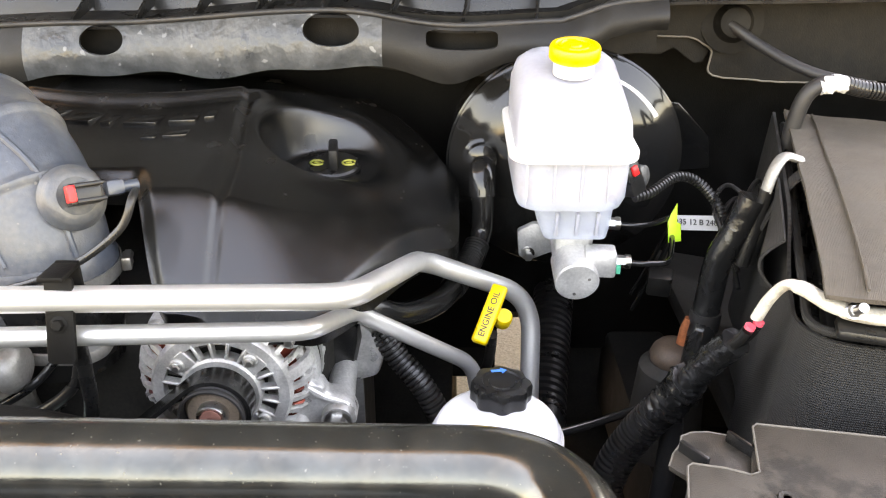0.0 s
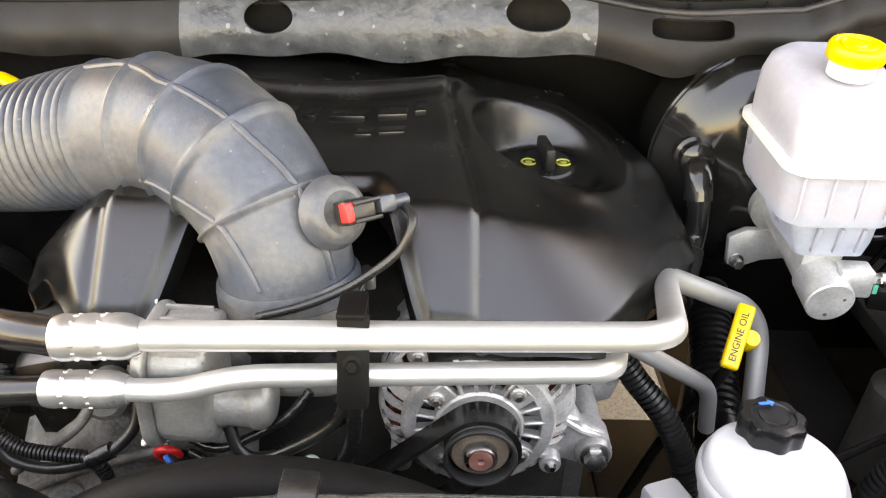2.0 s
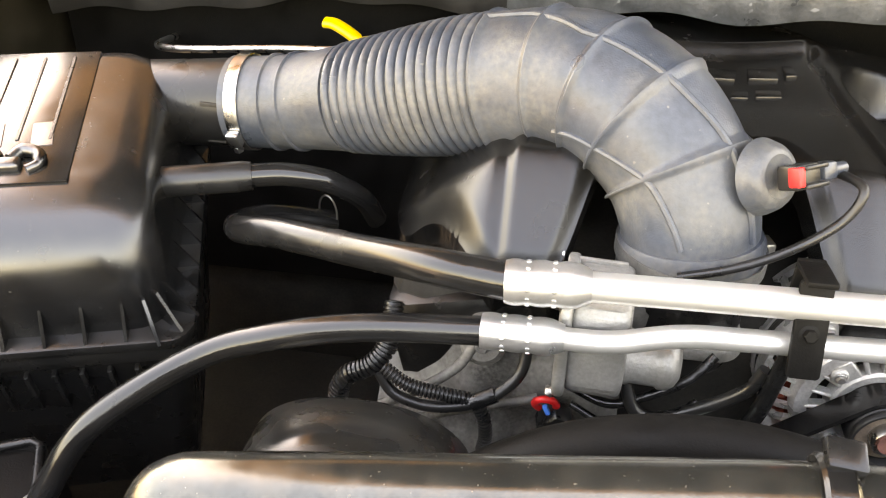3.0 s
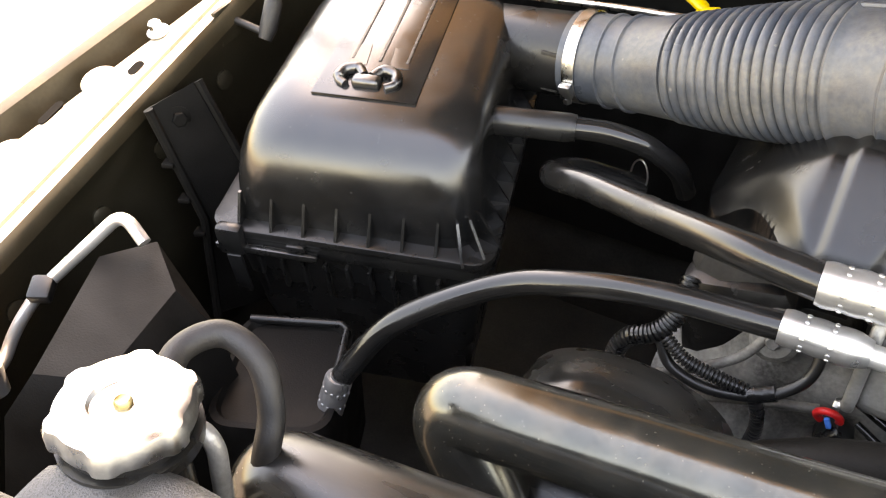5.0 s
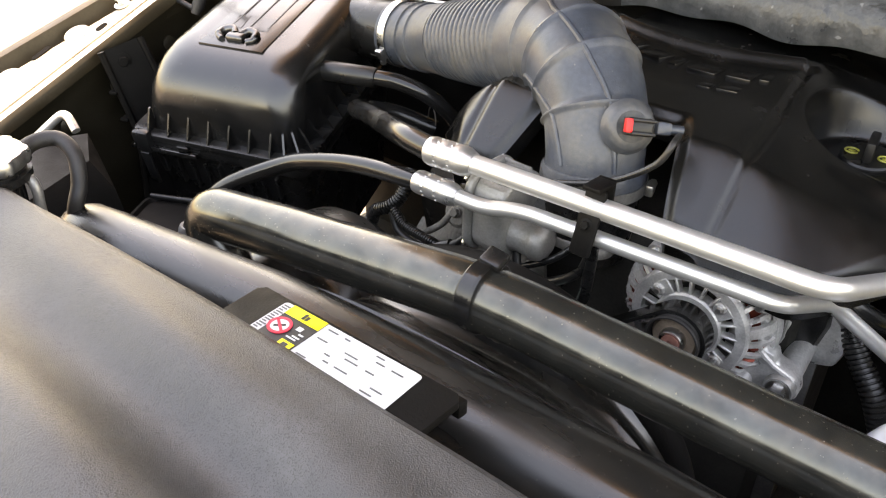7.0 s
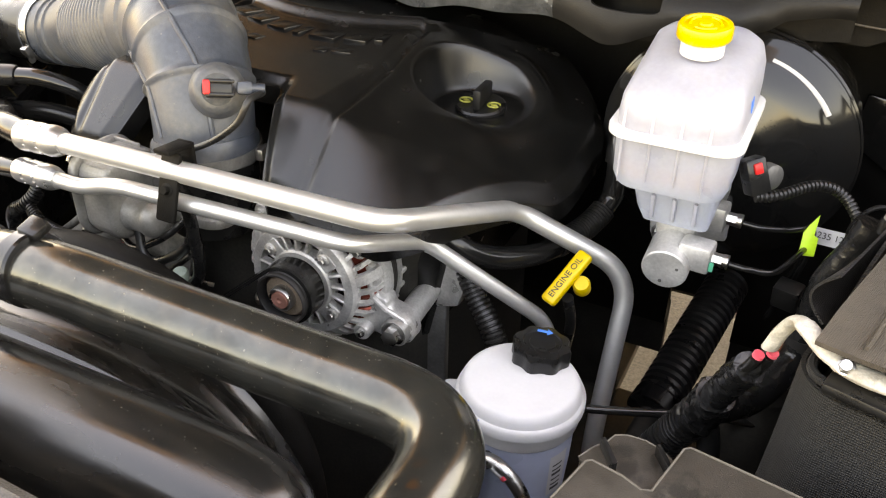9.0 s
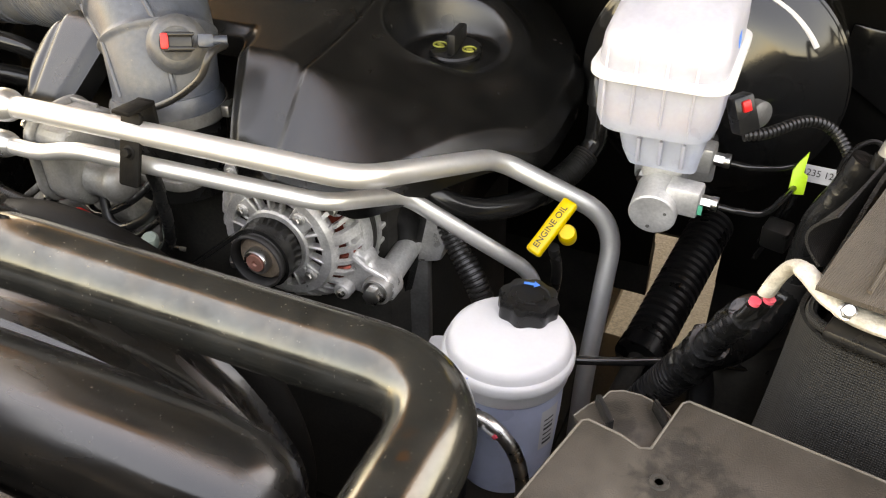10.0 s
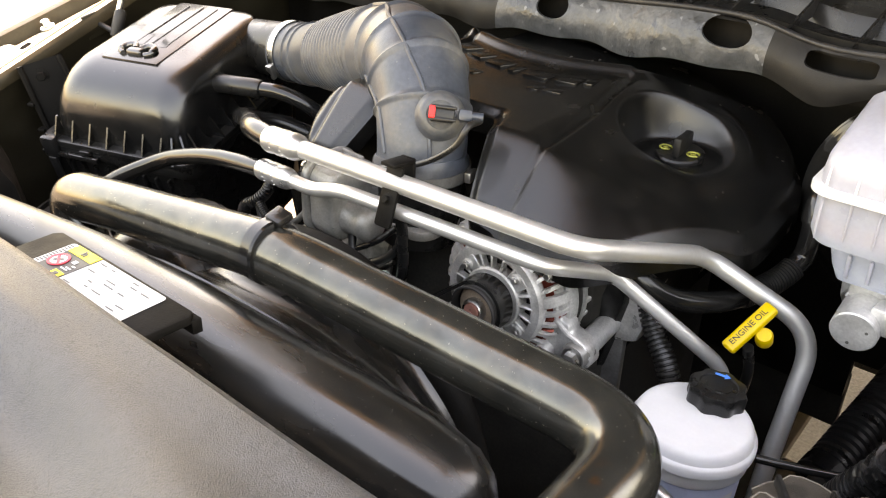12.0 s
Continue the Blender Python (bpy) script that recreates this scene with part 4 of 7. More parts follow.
def cover_top(x, y):
    u = x - COVER_MID
    s = cover_outline(x, y)
    z = 1.119 + 0.010 * ease((y - 0.74) / 0.12)
    z -= 0.55 * max(0.0, u - 0.115) ** 1.25 if u > 0 else 1.6 * max(0.0, -u - 0.13) ** 1.25
    w = max(0.0, 0.640 + 0.100 * ease((u - 0.16) / 0.18) + 0.05 * ease((-u - 0.15) / 0.08) - y)
    soft = 0.007 + 0.085 * ease((u - 0.15) / 0.13) + 0.02 * ease((-u - 0.13) / 0.08)
    z -= (1.00 - 0.50 * ease((u - 0.16) / 0.13) - 0.30 * ease((-u - 0.13) / 0.08)) * (math.sqrt(w * w + soft * soft) - soft)
    z -= 0.010 * (1 - ease(max(s, 0) / 0.013))
    z -= 0.0050 * math.exp(-((abs(u) - seam_x(y)) / 0.0050) ** 2) * ease((0.90 - y) / 0.03)
    # oil filler well
    q = ((x + 0.112) / (0.065 if x < -0.112 else 0.061)) ** 2 + ((y - 0.814) / (0.074 if y < 0.814 else 0.066)) ** 2
    well = ease((1.15 - q) / 0.55)
    z += 0.008 * math.exp(-((math.sqrt(q) - 1.28) / 0.22) ** 2) * ease((x + 0.135) / 0.05)
    z += (1.066 - z) * well
    # raised arc behind the lettering
    ry = 0.842 + 2.0 * u * u
    z += 0.010 * ease(1 - abs(y - ry) / 0.016) * ease((0.150 - u) / 0.04)
    z -= 0.020 * ease((y - ry - 0.02) / 0.05)
    return z


def cover_place(x, y):
    for k in range(4):
        s = cover_outline(x, y)
        if s >= 0 or s < -0.02:
            break
        gx = (cover_outline(x + 1e-4, y) - s) / 1e-4
        gy = (cover_outline(x, y + 1e-4) - s) / 1e-4
        g = gx * gx + gy * gy
        x, y = x - s * gx / max(g, 1e-6), y - s * gy / max(g, 1e-6)
    return (x, y, cover_top(x, y))


ec = thing("engine_cover", "black satin moulded plastic engine cover with raised lettering", "engine cover", (COVER_MID, 0.78, 1.0))
xs, ys = span(-0.60, 0.06, 301), span(0.54, 1.04, 229)
bm = sheet(cover_place, xs, ys, lambda x, y: cover_outline(x, y) > -0.0015)
rim = [ed for ed in bm.edges if len(ed.link_faces) == 1]
for v in {v for ed in rim for v in ed.verts}:
    x, y = v.co.x, v.co.y
    for k in range(4):
        s = cover_outline(x, y)
        gx, gy = (cover_outline(x + 1e-4, y) - s) / 1e-4, (cover_outline(x, y + 1e-4) - s) / 1e-4
        g = max(gx * gx + gy * gy, 1e-6)
        x, y = x - s * gx / g, y - s * gy / g
    v.co = (x, y, cover_top(x, y))
ex = bmesh.ops.extrude_edge_only(bm, edges=rim)
bmesh.ops.translate(bm, verts=[v for v in ex["geom"] if isinstance(v, bmesh.types.BMVert)], vec=(0, 0.004, -0.022))
part("shell", bm, COVER, ec)
for k, (u0, w, v0) in enumerate(((-0.12, 0.030, 0), (-0.085, 0.026, 0), (-0.050, 0.028, 0), (-0.012, 0.010, 0), (0.010, 0.032, 0), (0.052, 0.026, 0), (0.084, 0.010, 0))):
    y = 0.799 + 2.0 * u0 * u0
    x = COVER_MID + u0 + w / 2
    part("raised_mark", slab([(-w / 2, -0.012), (w / 2, -0.012), (w / 2 + 0.006, 0.012), (-w / 2 + 0.006, 0.012)], frame_at((x, y, cover_top(x, y) - 0.002), (1, 3.0 * u0, 0), (0.1 * u0, 0, 1)), 0.0038, 0.0008), COVER, ec)
for u0, w in ((-0.10, 0.018), (-0.075, 0.014), (-0.05, 0.020), (0.042, 0.014), (0.066, 0.022)):
    y = 0.761 + 2.0 * u0 * u0
    x = COVER_MID + u0
    part("raised_mark", slab([(-w / 2, -0.007), (w / 2, -0.007), (w / 2 + 0.004, 0.007), (-w / 2 + 0.004, 0.007)], frame_at((x, y, cover_top(x, y) - 0.002), (1, 3.0 * u0, 0), (0.1 * u0, 0, 1)), 0.0030, 0.0006), COVER, ec)

oil = thing("oil_filler_cap", "black oil filler cap with a grip bar and yellow-green symbols", "cap", (-0.109, 0.806, 1.050))
part("disc", turned([(0.028, -0.012), (0.028, 0.004), (0.026, 0.006), (0, 0.006)], (-0.109, 0.816, 1.0665), (0, -0.1, 1), 32), BLACK, oil)
part("grip", block((0.0095, 0.044, 0.022), (-0.109, 0.820, 1.080), (-3, 0, 6), 0.0025), COWLP, oil)
for sx in (-1, 1):
    c = Vector((-0.109 + sx * 0.0165, 0.814, 1.0735))
    part("symbol", tube([c + Vector((0.0068 * math.cos(q), 0.0068 * math.sin(q), 0)) for q in span(0.5, 5.8, 14)], 0.0011, 6), LIMEINK, oil, "yellow-green printed symbol")
    part("symbol_dot", block((0.006, 0.0045, 0.001), c, (0, 0, 30 * sx), 0.0003), LIMEINK, oil)

# ---- intake duct ----
DUCT_LINE = curve_through([(-0.726, 0.782, 1.071), (-0.702, 0.780, 1.073), (-0.655, 0.772, 1.081), (-0.570, 0.748, 1.104), (-0.480, 0.722, 1.131), (-0.415, 0.694, 1.147), (-0.372, 0.664, 1.142), (-0.342, 0.640, 1.118), (-0.326, 0.622, 1.086), (-0.321, 0.615, 1.060)], 10)
duct = thing("intake_duct", "dusty grey-blue moulded rubber air intake duct with a ribbed bellows", "duct", (-0.5, 0.69, 0.99))
n_d = len(DUCT_LINE) - 1


def duct_radius(k):
    t = k / n_d
    r = 0.0430 + 0.0135 * ease((t - 0.08) / 0.40) - 0.007 * ease((t - 0.72) / 0.28)
    return r


STEP = 0.0011
smooth_line = resample(DUCT_LINE, STEP)
total = len(smooth_line) - 1
SHIFT = total * STEP - 0.4887
radii = []
for k in range(total + 1):
    t = k / total
    r = duct_radius(t * n_d)
    s = k * STEP
    s -= SHIFT
    if 0.108 < s < 0.255:
        r += 0.0012 - 0.0046 * (1 - abs(math.sin((s - 0.108) / 0.0098 * math.pi))) ** 2
    elif s < 0.06:
        r += 0.0022 if 0.030 < s < 0.034 or 0.052 < s < 0.057 else 0.0
    for c in (0.260, 0.308, 0.352, 0.388, 0.432):
        r += 0.0034 * math.exp(-((s - c) / 0.0026) ** 2)
    radii.append(r)
part("bellows", tube(smooth_line, radii, 48), DUCT, duct)


def duct_rib(ways, r):
    """A moulded bead along the duct: ways gives the outward direction at distances along it."""
    pts = []
    for k in range(int((ways[0][0] + SHIFT) / STEP), min(int((ways[-1][0] + SHIFT) / STEP), total - 2), 5):
        s, out = k * STEP - SHIFT, Vector(ways[0][1])
        d = (smooth_line[k + 2] - smooth_line[k - 2]).normalized()
        for (s0, w0), (s1, w1) in zip(ways, ways[1:]):
            if s0 <= s <= s1:
                out = Vector(w0).lerp(Vector(w1), (s - s0) / (s1 - s0))
        out = (out - d * out.dot(d)).normalized()
        pts.append(smooth_line[k] + out * (duct_radius(k / total * n_d) + 0.0002))
    part("long_rib", tube(pts, r, 8), DUCT, duct)


duct_rib(((0.258, (-0.25, -0.06, 0.96)), (0.300, (-0.24, -0.12, 0.96)), (0.340, (-0.28, -0.36, 0.88)), (0.372, (-0.02, -0.50, 0.86)), (0.403, (0.24, -0.57, 0.78)), (0.434, (0.53, -0.55, 0.66)), (0.480, (0.75, -0.60, 0.3))), 0.0028)
duct_rib(((0.345, (-0.60, -0.74, -0.30)), (0.388, (-0.70, -0.71, -0.08)), (0.435, (-0.40, -0.88, 0.1)), (0.482, (-0.2, -0.95, 0.1))), 0.0024)
part("end_cuff", tube([Vector((-0.3215, 0.6155, 1.070)), Vector((-0.321, 0.615, 1.066)), Vector((-0.320, 0.6145, 1.050)), Vector((-0.320, 0.614, 1.046))], [0.0505, 0.0530, 0.0530, 0.0500], 40), DUCT, duct)
mafp = Vector((-0.2735, 0.588, 1.1345))
mn = Vector((0.62, -0.70, 0.42)).normalized()
part("sensor_boss", turned([(0.0265, -0.020), (0.0230, -0.011), (0.0205, -0.0075), (0.0170, -0.006), (0.0150, -0.0055), (0.0140, -0.006), (0, -0.006)], mafp, mn, 32), DUCT, duct)

sensor = thing("air_temperature_sensor", "black plug-in sensor with a red locking tab", "sensor", mafp)
sm = frame_at(mafp + mn * 0.010, (1, 0.25, 0.1), mn)
part("body", merge(bmesh.new(), block((0.024, 0.0165, 0.016), (0.001, 0, -0.002), bevel=0.002), sm), BLACK, sensor)
for q in (-1, 1):
    part("clip_arm", merge(bmesh.new(), block((0.022, 0.003, 0.005), (0.004, q * 0.006, 0.008), bevel=0.001), sm), BLACK, sensor)
part("lock_tab", merge(bmesh.new(), block((0.0065, 0.013, 0.009), (-0.0095, 0.0005, 0.0045), bevel=0.0012), sm), RED, sensor, "red locking tab")
part("tail", merge(bmesh.new(), block((0.014, 0.012, 0.012), (0.024, 0.001, 0.0), bevel=0.0025), sm), DUCT, sensor, "grey connector tail")
part("cable", tube(curve_through([sm @ Vector((0.028, 0, 0)), sm @ Vector((0.040, -0.002, -0.003)), (-0.229, 0.576, 1.136), (-0.238, 0.568, 1.116), (-0.266, 0.563, 1.094), (-0.300, 0.559, 1.078), (-0.335, 0.560, 1.066)], 8), 0.0032, 10), LOOM, sensor)
part("cable_stub", tube([sm @ Vector((0.026, 0.001, 0.001)), sm @ Vector((0.042, 0.001, 0.001))], 0.0046, 10), DUCT, sensor)


def worm_clamp(name, at, axis, r, label, screw=(0, -1, 0), band=None):
    c = thing(name, label, "clamp", Vector(at) - Vector((0, 0, r)))
    part("band", turned([(r, -0.006), (r + 0.0012, -0.006), (r + 0.0012, 0.006), (r, 0.006)], at, axis, 48, loop=True), band or STEEL, c)
    ax = Vector(axis).normalized()
    s = Vector(screw)
    s = (s - ax * s.dot(ax)).normalized()
    p0 = Vector(at) + s * (r + 0.005)
    tang = ax.cross(s)
    part("housing", merge(bmesh.new(), block((0.016, 0.012, 0.008), bevel=0.0015), frame_at(p0, tang, s)), STEEL, c)
    part("screw", turned([(0.0045, 0), (0.0045, 0.006), (0.003, 0.007), (0, 0.007)], p0 + tang * 0.008, tang, 6), STEEL, c)
    return c


worm_clamp("hose_clamp", (-0.713, 0.7810, 1.0720), (1, -0.06, 0.08), 0.0442, "bright steel worm clamp round the duct", (0.1, -0.9, -0.35))
worm_clamp("hose_clamp", (-0.3200, 0.6145, 1.057), (0.01, 0.01, 1), 0.0535, "dull dark steel worm clamp at the throttle body", (0.97, 0.24, 0), CASTD)

# ---- throttle body ----
tb = thing("throttle_body", "cast aluminium throttle body with a round motor housing", "throttle body", (-0.36, 0.58, 0.97))
part("bore", turned([(0.047, -0.035), (0.049, 0.0), (0.048, 0.014), (0.050, 0.018), (0.050, 0.036), (0.047, 0.042), (0.0, 0.042)], (-0.322, 0.617, 1.006), (0, 0, 1), 40), BLACK, tb, "black throttle bore")
CASE = Vector((-0.402, 0.556, 1.020))
part("gear_case", merge(bmesh.new(), slab(round_rect(0.072, 0.088, 0.024), Matrix.Identity(4), 0.040, 0.006, 3), frame_at(CASE, (0.07, 1, 0), (1, -0.07, 0))), CASTM, tb)
part("gear_lid", merge(bmesh.new(), slab(round_rect(0.080, 0.096, 0.026), Matrix.Identity(4), 0.009, 0.0035, 3), frame_at(CASE + Vector((-0.008, 0, 0)), (0.07, 1, 0), (1, -0.07, 0))), CASTM, tb, "pale cast gear cover")
part("motor", turned([(0.0205, 0), (0.0205, 0.026), (0.0190, 0.029), (0.0190, 0.046), (0.0205, 0.048), (0.0205, 0.054), (0.017, 0.059), (0.012, 0.062), (0, 0.062)], (-0.386, 0.549, 1.004), (1, -0.06, 0), 32), CASTM, tb)
part("flange_plate", merge(bmesh.new(), slab(round_rect(0.104, 0.100, 0.022), Matrix.Identity(4), 0.012, 0.003), Matrix.Translation((-0.326, 0.616, 0.990))), CASTM, tb)
for k in range(3):
    part("case_rib", block((0.034, 0.003, 0.005), (CASE.x + 0.018, 0.540 + 0.016 * k, CASE.z + 0.0445), (0, 0, -4), 0.001), CASTM, tb)
part("arm", block((0.06, 0.035, 0.03), (-0.355, 0.592, 1.018), (0, 0, 10), 0.008), CASTD, tb)
for q in ((-0.411, 0.526, 1.058), (-0.411, 0.588, 1.058), (-0.411, 0.526, 0.982)):
    part("screw", bolt(q, (-1, 0.07, 0), 0.0042, 0.004, 1.1), STEEL, tb)

# ---- alternator ----
AX, AY, AZ = -0.178, 0.564, 0.968
alt = thing("alternator", "cast aluminium alternator with slotted end frames and a black pulley", "alternator", (AX, AY + 0.05, AZ - 0.07))


def fan(a_, r, y):
    return Vector((AX + r * math.cos(a_), AY + y, AZ + r * math.sin(a_)))


def front_frame():
    """Front end frame: hub, radial slots, a flat band, and a sloping shoulder cut by a second row of slots."""
    part("hub_ring", turned([(0.027, 0.004), (0.027, -0.010), (0.034, -0.010), (0.034, 0.002), (0.032, 0.004)], (AX, AY, AZ), (0, -1, 0), 64, loop=True), CASTA, alt)
    part("face_band", turned([(0.0475, 0.002), (0.0475, -0.009), (0.0585, -0.010), (0.0590, -0.003), (0.0565, 0.001)], (AX, AY, AZ), (0, -1, 0), 72, loop=True), CASTA, alt)
    part("rim_hoop", turned([(0.0725, -0.026), (0.0725, -0.040), (0.0772, -0.040), (0.0772, -0.030), (0.0760, -0.026)], (AX, AY, AZ), (0, -1, 0), 72, loop=True), CASTA, alt)
    for k in range(20):
        a_ = 2 * math.pi * (k + 0.3) / 20
        m = frame_at(fan(a_, 0.0405, 0.002), (math.cos(a_), 0, math.sin(a_)), (0, -1, 0))
        part("spoke", merge(bmesh.new(), block((0.018, 0.0130 if k % 5 == 2 else 0.0030, 0.009), bevel=0.001, seg=1), m), CASTA, alt)
    for k in range(30):
        a_ = 2 * math.pi * k / 30
        wide = 0.0125 if k % 6 == 1 else 0.0048
        pts = [fan(a_, 0.0565, 0.0045), fan(a_ + 0.02, 0.0655, 0.0105), fan(a_ + 0.04, 0.0725, 0.020), fan(a_ + 0.05, 0.0752, 0.034)]
        out = Vector((-math.sin(a_), 0, math.cos(a_)))
        rings = []
        for q in pts:
            n_ = (Vector((math.cos(a_), 0, math.sin(a_))) * 0.6 + Vector((0, -0.8, 0))) * 0.0022
            rings.append([q - out * wide / 2 - n_, q + out * wide / 2 - n_, q + out * wide * 0.42 + n_, q - out * wide * 0.42 + n_])
        part("shoulder_rib", loft(rings), CASTA, alt)


front_frame()
part("rotor_face", turned([(0.062, 0), (0.062, 0.004), (0.0, 0.004)], (AX, AY + 0.026, AZ), (0, -1, 0), 40), DEEP, alt)
for k in range(14):
    a_ = 2 * math.pi * (k + 0.5) / 14
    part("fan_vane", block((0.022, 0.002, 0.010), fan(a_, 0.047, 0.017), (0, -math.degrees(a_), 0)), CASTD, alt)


def side_frame(y0, y1, r, n_, w, mat):
    """Slotted barrel: hoops joined by bars."""
    for ya in (y0, (y0 + y1) / 2, y1):
        part("hoop", turned([(r - 0.005, -0.003), (r, -0.003), (r, 0.003), (r - 0.005, 0.003)], (AX, ya, AZ), (0, 1, 0), 64, loop=True), mat, alt)
    for k in range(n_):
        a_ = 2 * math.pi * k / n_
        m = frame_at((AX + (r - 0.002) * math.cos(a_), (y0 + y1) / 2, AZ + (r - 0.002) * math.sin(a_)), (0, 1, 0), (math.cos(a_), 0, math.sin(a_)))
        part("bar", merge(bmesh.new(), block((y1 - y0, w, 0.005), bevel=0.0012, seg=1), m), mat, alt)


part("winding_ring", turned([(0.056, 0.0), (0.067, 0.004), (0.0695, 0.022), (0.060, 0.024)], (AX, AY + 0.014, AZ), (0, 1, 0), 48, loop=True), COPPER, alt, "reddish copper windings")
for k in range(24):
    a_ = 2 * math.pi * (k + 0.5) / 24
    part("winding_loop", tube([fan(a_, 0.060, 0.012), fan(a_ + 0.05, 0.0665, 0.0155), fan(a_ + 0.10, 0.0705, 0.030)], 0.0022, 6), COPPER, alt)
part("stator_stack", turned([(0.0745, 0), (0.0757, 0.001)] + [(0.0757 - 0.0007 * (k % 2), 0.002 + 0.002 * k) for k in range(12)] + [(0.0757, 0.026), (0.0745, 0.027)], (AX, AY + 0.030, AZ), (0, 1, 0), 64), DEEP, alt, "dark laminated stator ring")
side_frame(AY + 0.054, AY + 0.092, 0.0775, 28, 0.0056, CASTA)
# core in a darker alloy tone than the slotted frame round it
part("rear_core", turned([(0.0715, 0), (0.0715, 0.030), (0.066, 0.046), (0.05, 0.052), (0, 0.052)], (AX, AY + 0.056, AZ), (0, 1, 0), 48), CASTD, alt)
for a_ in (38, 128, 218, 322):
    q = fan(radians(a_), 0.0745, 0.018)
    part("tie_lug", turned([(0.0088, -0.026), (0.0088, 0.010), (0.0078, 0.012), (0, 0.012)], q, (0, -1, 0), 24), CASTA, alt)
    part("tie_bolt", bolt(q + Vector((0, -0.012, 0)), (0, -1, 0), 0.0040, 0.004, 1.2), STEEL, alt)
for a_ in (50, 140, 230, -38):
    q = fan(radians(a_), 0.0425, -0.001)
    part("retainer_boss", turned([(0.0062, -0.006), (0.0062, 0.003), (0.0050, 0.004), (0, 0.004)], q, (0, -1, 0), 20), CASTA, alt)
    part("retainer_bolt", bolt(q + Vector((0, -0.004, 0)), (0, -1, 0), 0.0034, 0.003, 1.25), STEEL, alt)
part("pulley", turned([(0.022, 0), (0.0262, 0.001), (0.0262, 0.006)] + [(0.0262 - 0.0014 * (k % 2), 0.007 + 0.0017 * k) for k in range(13)] + [(0.0268, 0.030), (0.0268, 0.032), (0.0262, 0.033), (0.0246, 0.033), (0.0238, 0.031), (0.0235, 0.020), (0.013, 0.019), (0, 0.019)], (AX, AY - 0.004, AZ), (0, -1, 0), 56), MATTE, alt, "black grooved belt pulley")
part("pulley_web", turned([(0.0234, 0), (0.0232, 0.0025), (0.0205, 0.006), (0.0125, 0.006), (0.0125, 0)], (AX, AY - 0.0232, AZ), (0, -1, 0), 40, loop=True), TANWEB, alt, "tan stained pulley web")
part("pulley_nut", turned([(0.0125, 0), (0.0125, 0.008), (0.0112, 0.0105), (0.0095, 0.010), (0.0088, 0.008), (0.0, 0.008)], (AX, AY - 0.0275, AZ), (0, -1, 0), 32), STEEL, alt)
part("nut_core", turned([(0.0086, 0), (0.0086, 0.003), (0.003, 0.003), (0.002, 0.001), (0, 0.001)], (AX, AY - 0.0355, AZ), (0, -1, 0), 24), RUSTRED, alt, "reddish brown nut face")

# mounting ear, spacer sleeve and rear bracket
mount = thing("alternator_bracket", "dull cast aluminium mounting bracket with a long spacer sleeve", "bracket", (-0.075, 0.64, 0.80))
EAR = Vector((-0.085, 0.597, 0.930))
part("front_ear", slab([(0.0165, -0.004), (0.0120, 0.0115), (0.0, 0.0185), (-0.010, 0.0205), (-0.0125, 0.0295), (-0.024, 0.0320), (-0.020, 0.046), (-0.026, 0.062), (-0.046, 0.072), (-0.058, 0.050), (-0.060, 0.018), (-0.052, -0.006), (-0.040, -0.020), (-0.024, -0.012), (-0.010, -0.017), (0.004, -0.0175), (0.0135, -0.0125)],
                       Matrix.Translation(EAR + Vector((0, 0.006, 0))) @ Matrix.Rotation(radians(90), 4, "X"), 0.022, 0.004), CASTA, mount)
part("ear_rib", tube([EAR + Vector((-0.030, -0.016, 0.054)), EAR + Vector((-0.026, -0.017, 0.030)), EAR + Vector((-0.012, -0.017, 0.020)), EAR + Vector((0.006, -0.016, 0.013)), EAR + Vector((0.013, -0.015, 0.0))], 0.0028, 8), CASTA, mount)
part("bolt_boss", turned([(0.0145, 0), (0.0145, 0.022), (0.013, 0.024), (0, 0.024)], EAR, (0, -1, 0), 28), CASTM, mount)
part("bolt_head", bolt(EAR + Vector((0, -0.023, 0)), (0, -1, 0), 0.0088, 0.010, 1.3), STEEL, mount)
REAR = Vector((-0.088, 0.668, 0.934))
part("spacer_sleeve", tube([EAR + Vector((0, 0.0, 0)), REAR], 0.0125, 24), CASTA, mount)
part("rear_ear", slab([(-0.075, 0.02), (-0.05, -0.03), (0.0, -0.022), (0.020, -0.016), (0.026, 0.004), (0.022, 0.026), (0.004, 0.046), (-0.02, 0.058), (-0.06, 0.06)], Matrix.Translation(REAR + Vector((0.012, 0.006, 0))) @ Matrix.Rotation(radians(90), 4, "X"), 0.020, 0.005), CASTA, mount)
part("rear_rib", tube([REAR + Vector((-0.03, -0.008, 0.052)), REAR + Vector((0.006, -0.008, 0.042)), REAR + Vector((0.022, -0.008, 0.022)), REAR + Vector((0.026, -0.008, 0.0))], 0.0035, 8), CASTA, mount)
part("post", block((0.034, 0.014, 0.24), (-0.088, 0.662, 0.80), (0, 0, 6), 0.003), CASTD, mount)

belt_path = [(AX - 0.130, AY - 0.019, AZ - 0.075)] + [(AX + 0.0284 * math.cos(q), AY - 0.019, AZ + 0.0284 * math.sin(q)) for q in span(2.25, -1.15, 26)] + [(AX - 0.05, AY - 0.019, AZ - 0.075), (AX - 0.12, AY - 0.019, AZ - 0.15)]
rings = []
for k, q in enumerate(belt_path):
    d = (Vector(belt_path[min(k + 1, len(belt_path) - 1)]) - Vector(belt_path[max(k - 1, 0)])).normalized()
    n_ = Vector((d.z, 0, -d.x)) * 0.0018
    w = Vector((0, 0.0105, 0))
    rings.append([Vector(q) - n_ - w, Vector(q) + n_ - w, Vector(q) + n_ + w, Vector(q) - n_ + w])
